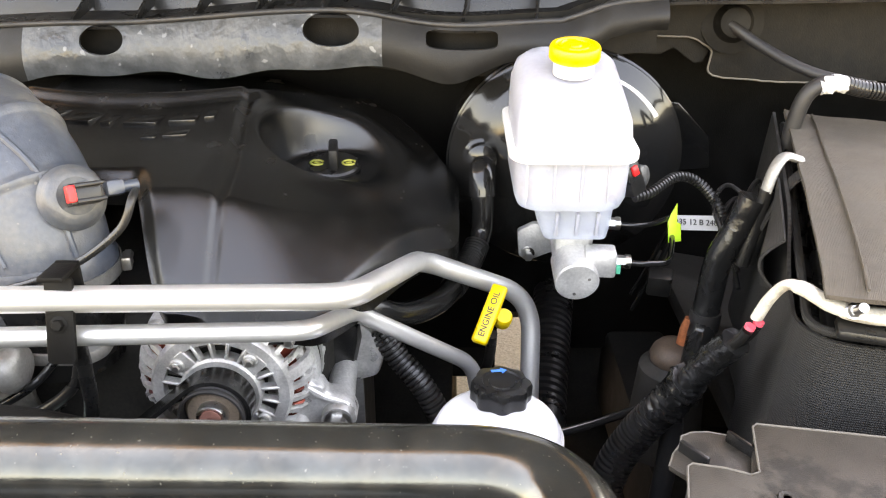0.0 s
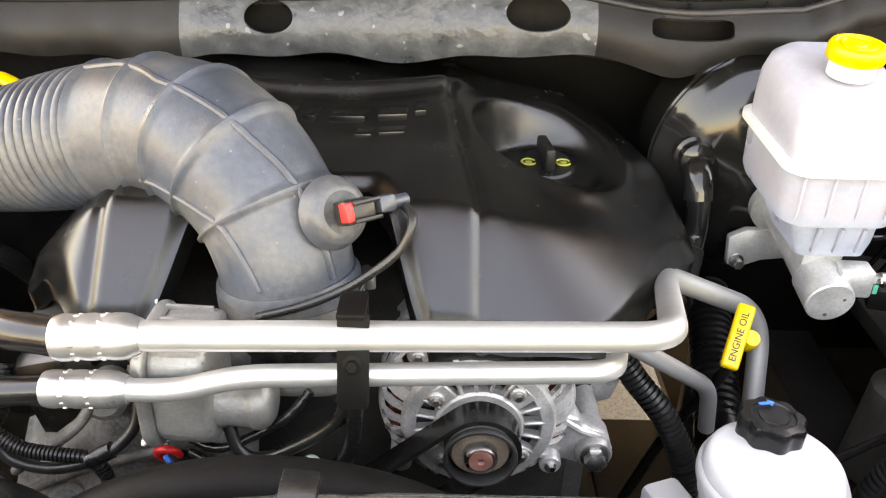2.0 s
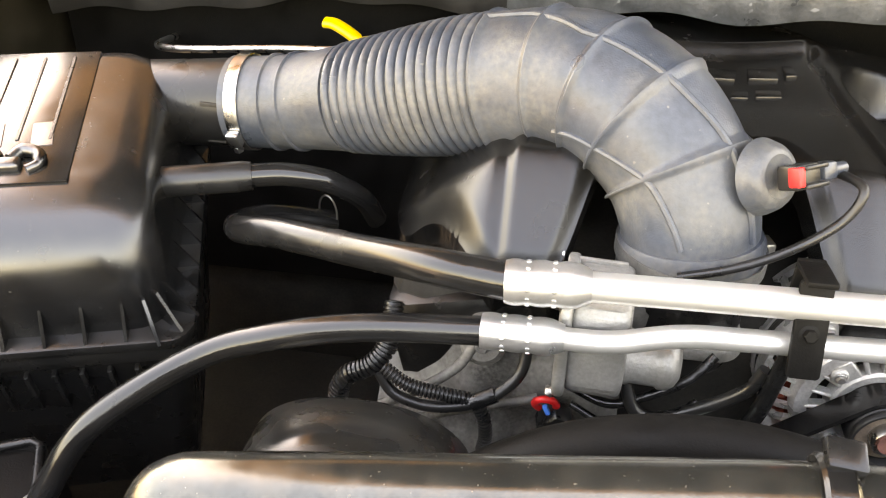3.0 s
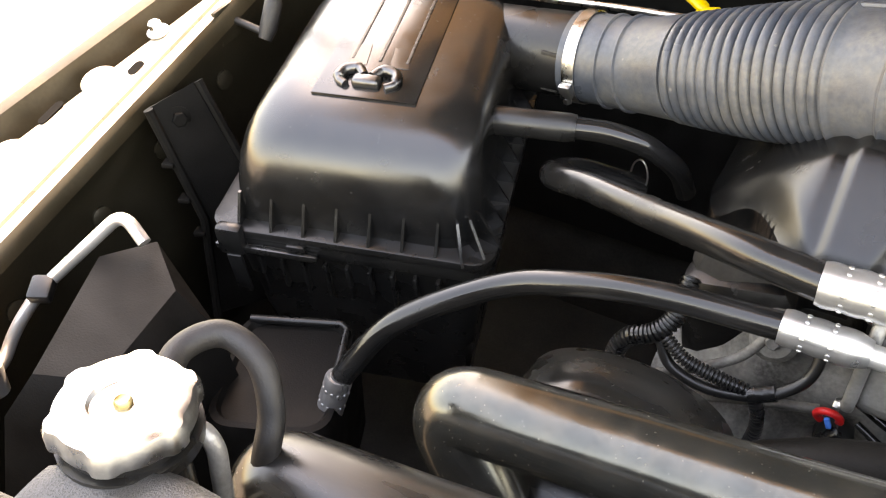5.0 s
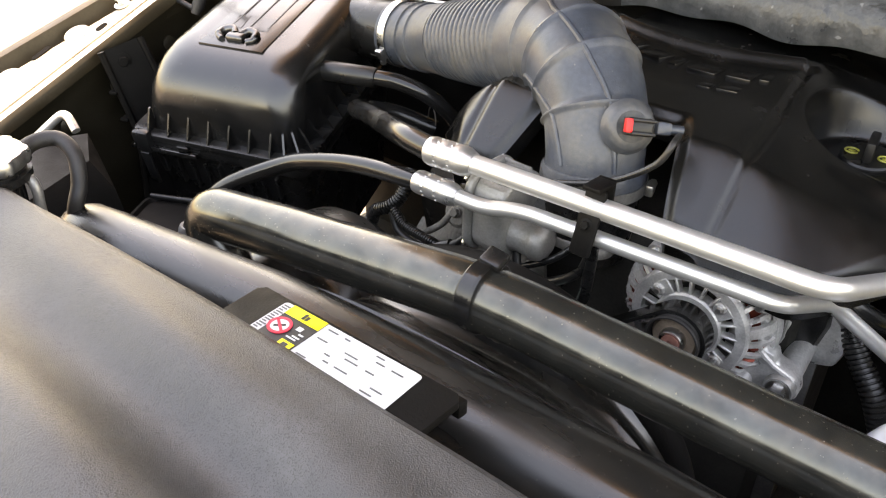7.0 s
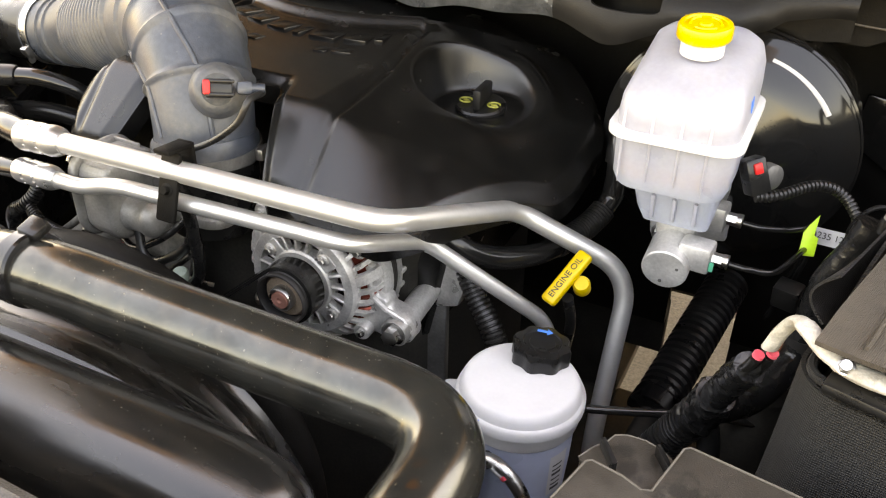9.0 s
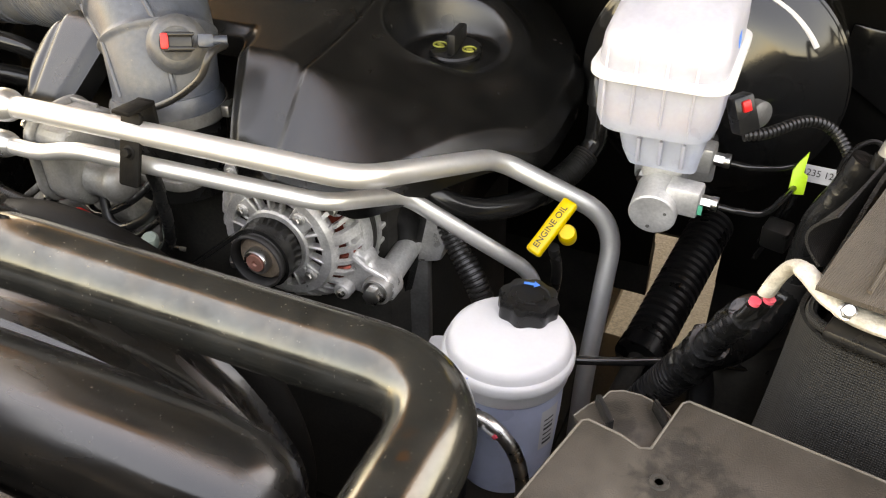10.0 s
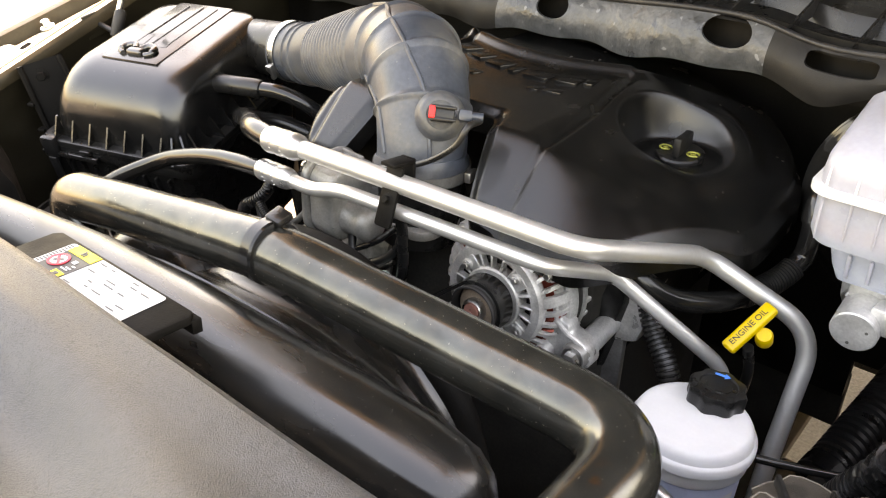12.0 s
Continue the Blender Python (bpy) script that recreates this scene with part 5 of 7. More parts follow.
belt = solo("drive_belt", loft(rings), HOSE, "black rubber drive belt round the pulley", "belt")

# ---- engine under the cover ----
engine = thing("engine_block", "dark grimy engine front with a cast aluminium timing cover", "engine", (-0.32, 0.75, 0.45))
part("block", block((0.46, 0.36, 0.50), (-0.32, 0.80, 0.76), bevel=0.03), DEEP, engine)
part("head", block((0.15, 0.40, 0.13), (-0.47, 0.81, 0.930), (0, -12, 0), 0.02), COVER, engine)
part("head", block((0.15, 0.40, 0.13), (-0.15, 0.84, 0.935), (0, 12, 0), 0.02), COVER, engine)


def lumpy(u, v):
    top = 0.905 + 0.075 * ease(u / 0.5) - 0.02 * ease((u - 0.6) / 0.4)
    z = 0.76 + (top - 0.76) * v
    y = 0.600 - 0.022 * math.sin(u * 5 + 1) * math.sin(v * 4) - 0.05 * (1 - v) + 0.012 * noise.noise(Vector((u * 7, v * 6, 3))) + 0.02 * v * v
    return (-0.555 + 0.20 * u, y, z)


part("timing_cover", sheet(lumpy, span(0, 1, 48), span(0, 1, 34), thick=0.006), TIMING, engine, "stained grey cast aluminium timing cover")
for x, y, z, r in ((-0.466, 0.592, 0.968, 0.020), (-0.505, 0.575, 0.875, 0.017)):
    part("boss", turned([(r, -0.03), (r * 0.94, 0.006), (r * 0.7, 0.010), (0, 0.010)], (x, y, z), (0, -1, 0.35), 24), TIMING, engine)
    part("boss_bolt", bolt((x, y - 0.011, z + 0.004), (0, -1, 0.35), 0.0055, 0.006, 1.2), CASTD, engine)
for pts in (((-0.55, 0.585, 0.893), (-0.515, 0.575, 0.925), (-0.485, 0.578, 0.950), (-0.47, 0.585, 0.975)), ((-0.535, 0.578, 0.880), (-0.50, 0.570, 0.905), (-0.46, 0.572, 0.918), (-0.42, 0.580, 0.925))):
    part("rib", tube(curve_through(pts, 6), 0.0042, 10), TIMING, engine)

# ---- engine oil dipstick ----
dip = thing("oil_dipstick", "yellow engine oil dipstick handle", "dipstick", (0.047, 0.69, 0.80))
hm = frame_at((0.0493, 0.671, 0.9775), (0.0195, 0.0371, 0.0331), (-0.15, -0.65, 0.80))
handle = part("handle", merge(bmesh.new(), block((0.060, 0.0155, 0.009), (0.0, 0, 0), bevel=0.003, seg=3), hm), YELLOW, dip)
part("lettering", writing("ENGINE OIL", 0.0086, hm @ Matrix.Translation((-0.001, -0.0005, 0.0046))), INK, handle, "black raised words")
part("knob", merge(bmesh.new(), turned([(0.0070, -0.012), (0.0085, -0.008), (0.0085, 0.004), (0.007, 0.007), (0, 0.007)], (0.004, -0.011, -0.012), (0.1, -0.2, 1), 24), hm), YELLOW, dip)
part("tube", tube(curve_through([(0.052, 0.672, 0.955), (0.05, 0.70, 0.90), (0.03, 0.74, 0.80), (0.0, 0.77, 0.66)], 8), 0.0055, 10), BLACK, dip)

# ---- power steering reservoir ----
PX, PY, PZ = 0.0510, 0.557, 0.933
ps = thing("steering_reservoir", "milky white plastic fluid reservoir with a blue mark", "reservoir", (PX, PY, 0.78))
part("tank", turned([(0.038, -0.150), (0.043, -0.145), (0.0485, -0.07), (0.0500, -0.030), (0.0505, -0.024)], (PX, PY, PZ), (0, 0, 1), 56), MILKB, ps, "bluish milky lower tank")
part("lid", turned([(0.0480, -0.030), (0.0515, -0.0298), (0.0530, -0.0275), (0.0535, -0.0170), (0.0545, -0.0150), (0.0566, -0.0135), (0.0570, -0.0110), (0.0570, -0.0060), (0.0560, -0.0035), (0.0540, -0.0020), (0.0530, 0.003), (0.0505, 0.0075), (0.0480, 0.0092), (0.0440, 0.0100), (0.030, 0.0108), (0.016, 0.011), (0, 0.011)], (PX, PY, PZ), (0, 0, 1), 64), WHITE, ps, "white domed upper half")
CAPAT = (0.0555, 0.589, 0.9375)


def scallop(a_, r, h):
    return 1 + (0.055 if r > 0.02 else 0) * math.cos(8 * a_)


cp = part("cap", turned([(0.020, 0), (0.0245, 0.002), (0.0255, 0.004), (0.0255, 0.019), (0.0240, 0.022), (0.0175, 0.023), (0.0165, 0.0215), (0.012, 0.0215), (0.0115, 0.0225), (0, 0.0225)], CAPAT, (0.05, 0.05, 1), 96, scallop), BLACK, ps, "black scalloped screw cap")
part("arrow_mark", slab([(-0.006, -0.001), (0.003, -0.001), (0.003, -0.004), (0.008, 0.0005), (0.003, 0.005), (0.003, 0.002), (-0.006, 0.002)], frame_at((0.0535, 0.6015, 0.9620), (1, 0.2, 0), (0.05, 0.05, 1)), 0.0006), BLUE, cp, "blue painted arrow")
part("blue_mark", slab([(-0.003, -0.006), (0.002, -0.005), (0.003, 0.003), (0.0, 0.006), (-0.003, 0.003)], frame_at((0.0345, 0.5035, 0.9245), (1, -0.3, 0), (-0.30, -0.93, 0.12)), 0.0006), BLUE, ps, "blue paint mark")


def round_tank(a0, a1, z0, z1, lift):
    """A patch that follows the tank's round side."""
    def skin(u, v):
        z, a_ = z0 + (z1 - z0) * v, radians(a0 + (a1 - a0) * u)
        r = 0.0485 + (z - PZ + 0.07) / 0.040 * 0.0015 + lift
        return (PX + r * math.cos(a_), PY + r * math.sin(a_), z)
    return sheet(skin, span(0, 1, 8), span(0, 1, 2))


part("label", round_tank(-34, -10, 0.842, 0.890, 0.0005), PAPER, ps, "white printed label")
for k in range(6):
    part("bar_code_line", round_tank(-30, -17, 0.848 + 0.0058 * k, 0.848 + 0.0058 * k + (0.0018 if k % 3 else 0.0032), 0.0009), INK, ps)
part("bracket", block((0.035, 0.05, 0.13), (-0.014, 0.572, 0.82), (0, 0, 20), 0.006), WHITE, ps, "pale grey mounting bracket")
steer_hose = thing("cooler_hose", "small steel elbow with a black rubber end", "hose", (0.05, 0.48, 0.78))
part("elbow", tube(curve_through([(0.030, 0.505, 0.865), (0.045, 0.497, 0.895), (0.062, 0.492, 0.898), (0.082, 0.489, 0.880), (0.092, 0.487, 0.845), (0.092, 0.485, 0.80)], 8), 0.0062, 14), STEEL, steer_hose)
part("rubber_end", tube(curve_through([(0.026, 0.507, 0.78), (0.027, 0.507, 0.85), (0.034, 0.503, 0.882), (0.046, 0.497, 0.896)], 8), 0.0080, 14), MATTE, steer_hose)
part("white_tape", tube([(0.056, 0.4935, 0.8985), (0.066, 0.4915, 0.8945)], 0.0068, 14), PAPER, steer_hose)
part("pink_tape", tube([(0.066, 0.4915, 0.8945), (0.069, 0.491, 0.8925)], 0.0069, 14), PINK, steer_hose)

# ---- brakes ----
BX, BY, BZ = 0.142, 0.905, 1.044
booster = thing("brake_booster", "gloss black round brake booster with a white edge label", "brake booster", (BX, BY, BZ - 0.13))
part("shell", turned([(0.128, 0.06), (0.1285, 0.0), (0.131, -0.006), (0.131, -0.014), (0.127, -0.018), (0.120, -0.022), (0.112, -0.034), (0.085, -0.050), (0.055, -0.056), (0.045, -0.062), (0.0, -0.062)], (BX, BY, BZ), (0, 1, 0.05), 72), GLOSS, booster)
part("crimp_ring", turned([(0.1315, -0.012), (0.1335, -0.010), (0.1335, -0.004), (0.1315, -0.002)], (BX, BY, BZ), (0, 1, 0.05), 72, loop=True), GLOSS, booster)
arc = []
for k in span(34, 74, 20):
    arc.append(Vector((BX + 0.1105 * math.cos(radians(k)), BY - 0.0375, BZ + 0.1105 * math.sin(radians(k)))))
part("edge_label", tube(arc, 0.0034, 8, flat=0.35, up=(0, 1, 0)), PAPER, booster, "white curved paper label")
part("check_valve", turned([(0.020, 0), (0.020, 0.010), (0.0165, 0.012), (0.0165, 0.024), (0.010, 0.028), (0, 0.028)], (0.0465, 0.872, 1.062), (0, -1, 0.05), 32), GLOSS, booster)

vac = thing("vacuum_hose", "black rubber vacuum hose in a braided sleeve", "hose", (0.0, 0.78, 0.9))
VPATH = curve_through([(0.046, 0.838, 1.052), (0.047, 0.828, 1.040), (0.048, 0.822, 1.01), (0.045, 0.814, 0.988), (0.030, 0.778, 0.970), (0.004, 0.715, 0.968), (-0.030, 0.670, 0.978), (-0.060, 0.648, 1.000), (-0.085, 0.66, 1.015)], 8)
part("hose", tube(VPATH, 0.0118, 18), HOSE, vac)
part("sleeve", ribbed(VPATH[26:38], 0.0130, 0.004, 0.0006, 18), LOOM, vac, "grey-flecked braided sleeve")
part("elbow", tube(curve_through([(0.047, 0.866, 1.056), (0.047, 0.846, 1.055), (0.047, 0.834, 1.046), (0.0475, 0.828, 1.03)], 6), 0.0150, 20), GLOSS, vac)

MC = Vector((0.1328, 0.6930, 0.9990))
mc = thing("brake_master_cylinder", "cast aluminium brake master cylinder with line fittings", "brake cylinder", (0.13, 0.76, 0.98))
md = Vector((0.0, 0.13, 0.022)).normalized()
part("barrel", turned([(0.0, 0.0), (0.0200, 0.0), (0.0213, 0.0012), (0.0215, 0.036), (0.019, 0.040), (0.019, 0.136), (0.030, 0.138), (0.030, 0.148)], MC, md, 40), CAST, mc)
for a_ in (20, 140, 260):
    part("end_notch", turned([(0.0016, 0), (0.0016, 0.0009), (0, 0.0009)], MC + Vector((0.012 * math.cos(radians(a_)), 0.0, 0.012 * math.sin(radians(a_)))), -md, 10), CASTD, mc)
part("end_dot", turned([(0.0024, 0), (0.0024, 0.0012), (0, 0.0012)], MC + Vector((0.004, 0, 0.010)), -md, 12), INK, mc)
part("saddle", block((0.038, 0.085, 0.030), (0.132, 0.765, 1.034), (8, 0, 0), 0.006), CAST, mc)
for yy, zz in ((0.712, 1.010), (0.772, 1.022)):
    o = Vector((0.132, yy, zz))
    port = part("port", block((0.030, 0.024, 0.026), o + Vector((0.024, 0, 0.003)), (0, 0, -4), 0.003), CAST, mc)
    part("flare_nut", turned([(0.0062, 0), (0.0062, 0.011), (0.005, 0.013), (0, 0.013)], o + Vector((0.038, -0.001, 0.003)), (1, -0.05, -0.02), 6), STEEL, port)
    part("collar", turned([(0.0068, 0), (0.0068, 0.005), (0, 0.005)], o + Vector((0.048, -0.0015, 0.003)), (1, -0.05, -0.02), 16), STEEL, port)
part("green_stamp", block((0.004, 0.0008, 0.009), (0.172, 0.6995, 1.010)), material("green_paint_mark", (0.02, 0.35, 0.22), 0.5), mc)
part("flange", slab([(0.083, 0.987), (0.10, 0.996), (0.165, 0.996), (0.165, 0.965), (0.121, 0.960), (0.098, 0.950), (0.086, 0.955)], frame_at((0.004, 0.840, 0), (1, 0, 0), (0, -1, 0)), 0.010, 0.003), CAST, mc)
part("flange_nut", bolt((0.0995, 0.830, 0.960), (0, -1, 0), 0.0055, 0.010, 1.4), STEEL, mc)

res = thing("brake_fluid_reservoir", "translucent milky brake fluid reservoir half full of fluid", "reservoir", (0.122, 0.765, 1.045))
RX, RYF, RYB = 0.1215, 0.684, 0.818


def res_ring(inset_x, front, back, z0, z1, r=0.022, n_=8):
    """A rounded ring whose back lies at z1 and front at z0."""
    w, d = 0.108 - 2 * inset_x, (RYB - back) - (RYF + front)
    cy = ((RYB - back) + (RYF + front)) / 2
    pts = round_rect(w, d, min(r, d / 2.2, w / 2.2), n_, RX, cy)
    return [Vector((x, y, z0 + (z1 - z0) * (y - RYF) / (RYB - RYF))) for x, y in pts]


part("upper_tank", loft([res_ring(0.002, 0.001, 0, 1.130, 1.134), res_ring(0.002, 0.002, 0, 1.140, 1.156), res_ring(0.003, 0.004, 0, 1.150, 1.175), res_ring(0.007, 0.012, 0.003, 1.160, 1.190), res_ring(0.014, 0.026, 0.008, 1.166, 1.197), res_ring(0.026, 0.045, 0.02, 1.170, 1.199, 0.016)]), MILKW, res, "white upper half of the tank")
part("lower_tank", loft([res_ring(0.014, 0.014, 0.012, 1.073, 1.076), res_ring(0.006, 0.006, 0.006, 1.075, 1.078), res_ring(0.003, 0.003, 0.003, 1.084, 1.086), res_ring(0.002, 0.002, 0, 1.124, 1.128)]), MILK, res, "bluish milky lower half of the tank")
part("seam", loft([res_ring(0.0, 0.0, 0.0, 1.123, 1.127), res_ring(-0.004, -0.004, -0.004, 1.124, 1.128), res_ring(-0.004, -0.004, -0.004, 1.130, 1.134), res_ring(0.0, 0.0, 0.0, 1.131, 1.135)]), WHITE, res, "raised white weld seam")
part("fluid", loft([res_ring(0.016, 0.016, 0.014, 1.0745, 1.0775), res_ring(0.0042, 0.0042, 0.004, 1.086, 1.087), res_ring(0.0038, 0.0038, 0.0036, 1.101, 1.103)]), FLUID, res, "amber fluid")
for x in (0.0795, 0.104, 0.1285, 0.152):
    part("flute", tube([(x, 0.6845, 1.132), (x, 0.6853, 1.140), (x, 0.6880, 1.151)], [0.0012, 0.0011, 0.0005], 8), WHITE, res)
    part("flute", tube([(x, 0.6855, 1.123), (x, 0.6860, 1.090), (x, 0.6890, 1.080)], [0.0012, 0.0010, 0.0005], 8), MILKW, res)
for y in (0.712, 0.742, 0.772):
    part("flute", tube([(0.1722, y, 1.133), (0.1718, y, 1.144), (0.1700, y, 1.156)], [0.0012, 0.0011, 0.0005], 8), WHITE, res)
    part("flute", tube([(0.1718, y, 1.125), (0.1712, y, 1.092), (0.1690, y, 1.082)], [0.0012, 0.0010, 0.0005], 8), MILKW, res)
part("throat", loft([[Vector((x, y, 1.036)) for x, y in round_rect(0.060, 0.075, 0.008, 6, 0.131, 0.749)], [Vector((x, y, 1.050)) for x, y in round_rect(0.068, 0.085, 0.010, 6, 0.129, 0.749)], [Vector((x, y, 1.078)) for x, y in round_rect(0.078, 0.090, 0.012, 6, 0.126, 0.749)]]), MILK, res, "narrow milky lower throat")
for k in range(3):
    part("throat_rib", block((0.0035, 0.004, 0.026), (0.111 + 0.019 * k, 0.7045, 1.055), (12, 0, 0), 0.001), MILKW, res)
part("filler_neck", turned([(0.0185, 0), (0.0185, 0.02)], (0.123, 0.749, 1.186), (0, -0.1, 1), 36), WHITE, res)
BC = (0.123, 0.7475, 1.200)
bcap = part("cap", turned([(0.0222, 0), (0.0228, 0.001), (0.0228, 0.010), (0.0215, 0.0125), (0.018, 0.013), (0.017, 0.0118), (0.006, 0.0118), (0.005, 0.013), (0, 0.013)], BC, (0, -0.12, 1), 72, lambda a_, r, h: 1 + (0.012 if r > 0.021 else 0) * math.cos(36 * a_)), YELLOW, res, "yellow ridged screw cap")
for k in range(3):
    a0 = k * 2.1
    c0 = Vector(BC) + Vector((0, -0.0015, 0.0122))
    part("raised_symbol", tube([c0 + Vector((0.013 * math.cos(q), 0.013 * math.sin(q), 0.12 * 0.013 * math.sin(q))) for q in span(a0, a0 + 1.4, 10)], 0.0012, 6), YELLOW, bcap)
part("blue_mark", slab([(-0.011, -0.001), (0.002, -0.0025), (0.011, 0.0005), (0.0, 0.0025)], frame_at((0.1735, 0.739, 1.152), (0, 1, 0.35), (1, 0, 0.25)), 0.0008), BLUE, res, "blue paint dash")

lvl = thing("level_sensor_plug", "black connector with a red lock on a ribbed cable", "connector", (0.185, 0.76, 1.06))
lm = frame_at((0.187, 0.757, 1.080), (0.5, -0.3, -0.8), (0.55, -0.75, 0.30))
part("body", merge(bmesh.new(), block((0.034, 0.020, 0.018), bevel=0.003), lm), BLACK, lvl)
part("lock", merge(bmesh.new(), block((0.010, 0.008, 0.006), (-0.008, 0.0, 0.0088), bevel=0.0012), lm), RED, lvl, "red lock")
part("backing", turned([(0.012, 0), (0.012, 0.010), (0.009, 0.012), (0, 0.012)], (0.195, 0.773, 1.076), (0.7, -0.6, 0.1), 24), CASTD, lvl)
part("cable", ribbed(curve_through([(0.192, 0.752, 1.062), (0.21, 0.76, 1.064), (0.24, 0.785, 1.070), (0.265, 0.79, 1.062), (0.285, 0.775, 1.04), (0.292, 0.76, 1.01)], 10), 0.0046, 0.004, 0.0007, 12), LOOM, lvl)

lines = []
for yy, zz, end in ((0.711, 1.012, (0.246, 0.793, 1.000)), (0.771, 1.024, (0.247, 0.806, 1.014))):
    b = thing("brake_line", "thin black brake pipe with a silver fleck", "pipe", (0.21, yy, zz - 0.01))
    part("pipe", tube(curve_through([(0.186, yy - 0.002, zz), (0.205, yy - 0.001, zz - 0.001), (0.226, yy + 0.012, zz - 0.004), end, (end[0] - 0.002, end[1] + 0.02, end[2] - 0.04), (end[0] - 0.02, end[1] + 0.05, end[2] - 0.12)], 8), 0.0030, 10), GLOSS, b)
tags = thing("line_tag", "lime green tape flag and white paper tag on the pipe", "tag", (0.25, 0.785, 0.99))
part("green_flag", merge(bmesh.new(), slab([(-0.008, -0.016), (0.006, -0.016), (0.008, 0.002), (0.004, 0.004), (0.007, 0.024), (-0.001, 0.014), (-0.006, 0.006)], Matrix.Identity(4), 0.003, 0.0008), frame_at((0.2455, 0.790, 1.012), (0.95, 0.25, 0), (0.2, -0.85, 0.45))), LIME, tags, "lime green tape")
tm = frame_at((0.273, 0.812, 1.006), (0.98, 0.10, -0.10), (0.1, -0.80, 0.55))
wt = part("paper_tag", merge(bmesh.new(), sheet(lambda u, v: (u, v, 0.003 * math.sin(u * 60)), span(-0.026, 0.026, 16), span(-0.008, 0.008, 4), thick=0.0008), tm), PAPER, tags, "white printed paper tag")
part("numbers", writing("235 12 B 248", 0.0088, tm @ Matrix.Translation((0.002, 0, 0.0036))), INK, wt)
part("clip_block", block((0.026, 0.022, 0.026), (0.241, 0.797, 0.942), (10, 0, -15), 0.003), BLACK, tags, "grey-black clip block")

# ---- battery under its insulating cloth ----
BM = Matrix.Translation((0.2505, 0.4845, 0.0)) @ Matrix.Rotation(radians(-17), 4, "Z")
bat = thing("battery", "black battery wrapped in a woven dark cloth cover", "battery", BM @ Vector((0.12, 0.18, 0.86)))


def cloth_side(u, v):
    pts = [(0.30, 0.012), (0.02, 0.0), (0.0, 0.02), (-0.004, 0.42)]
    path = bent([(x, y, 0) for x, y in pts], 0.02, 6)
    lens = [0.0]
    for q0, q1 in zip(path, path[1:]):
        lens.append(lens[-1] + (q1 - q0).length)
    d = u * lens[-1]
    for k in range(len(path) - 1):
        if lens[k + 1] >= d - 1e-9:
            p = path[k].lerp(path[k + 1], (d - lens[k]) / max(1e-9, lens[k + 1] - lens[k]))
            break
    z = 0.86 + 0.215 * v
    flare = (1 - v) * -0.012 + 0.003 * math.sin(u * 40 + v * 3) * (1 - v)
    return BM @ Vector((p.x + flare * (1 if p.y > 0.02 else 0.2), p.y + flare * (0 if p.y > 0.05 else 1), z + 0.03 * ease((u - 0.5) / 0.15)))


part("cloth_wrap", sheet(cloth_side, span(0, 1, 90), span(0, 1, 14), thick=0.003), CLOTH, bat, "woven dark cloth sides")
part("case", merge(bmesh.new(), block((0.30, 0.40, 0.19), (0.158, 0.212, 0.965), bevel=0.008), BM), BLACK, bat, "black battery case")
part("case_lid", merge(bmesh.new(), block((0.27, 0.37, 0.016), (0.155, 0.20, 1.066), bevel=0.004), BM), BLACK, bat)
part("lid_rim", merge(bmesh.new(), tube(bent([(0.29, 0.016, 1.078), (0.006, 0.006, 1.078), (0.004, 0.40, 1.098)], 0.02, 6), 0.0035, 8), BM), CLOTH, bat, "rolled cloth hem")


FLAP_DEEP = 0.405


def flap_skin(u, v):
    x = -0.006 + 0.31 * u + 0.008 * v * (1 - u) + 0.016 * (1 - u) * (1 - v)
    y = -0.010 + FLAP_DEEP * v + 0.006 * (1 - u) * (1 - v)
    z = 1.116 + 0.004 * math.sin(u * 5 + v * 3) - 0.004 * (1 - ease(v * 10)) + 0.003 * noise.noise(Vector((u * 5, v * 6, 1)))
    return BM @ Vector((x, y, z))


part("cloth_flap", sheet(flap_skin, span(0, 1, 40), span(0, 1, 40), thick=0.0035), FLAP, bat, "faded brown woven cloth flap over the top")
part("flap_seam", tube([Vector(flap_skin(0.09, v)) + Vector((0, 0, 0.002)) for v in span(0.02, 0.98, 30)], 0.0014, 6), FLAP, bat)
part("side_strap", merge(bmesh.new(), sheet(lambda u, v: (0.012 - 0.030 * u, 0.20 + 0.022 * v, 1.118 - 0.012 * u - 0.045 * u * u), span(0, 1, 10), span(0, 1, 4), thick=0.002), BM), CLOTH, bat)
part("side_flap", merge(bmesh.new(), sheet(lambda u, v: (-0.010 - 0.016 * math.sin(v * 3) * (1 - u), 0.09 + 0.13 * u, 1.105 - 0.11 * v * (0.4 + 0.6 * u)), span(0, 1, 14), span(0, 1, 10), thick=0.002), BM), CLOTH, bat)
part("orange_label", merge(bmesh.new(), slab(round_rect(0.05, 0.03, 0.004), pose(0.185, 0.30, 1.1215), 0.0006), BM), material("orange_printed_label", (0.85, 0.28, 0.06), 0.5), bat, "orange and white printed label")

cable = thing("battery_cable", "cream battery terminal with a red sleeve and black taped cable", "cable", (0.25, 0.52, 0.95))
part("terminal", tube(curve_through([(0.318, 0.474, 1.096), (0.290, 0.478, 1.096), (0.270, 0.487, 1.098), (0.256, 0.499, 1.103), (0.248, 0.512, 1.100), (0.241, 0.519, 1.085), (0.236, 0.523, 1.066)], 8), [0.0085] * 14 + [0.0075] * 14 + [0.0062] * 21, 14, flat=0.62), CREAM, cable, "weathered cream coated lead terminal")
part("terminal_plate", block((0.06, 0.022, 0.008), (0.300, 0.470, 1.086), (0, 0, -17), 0.003), BLACK, cable, "black terminal seat")
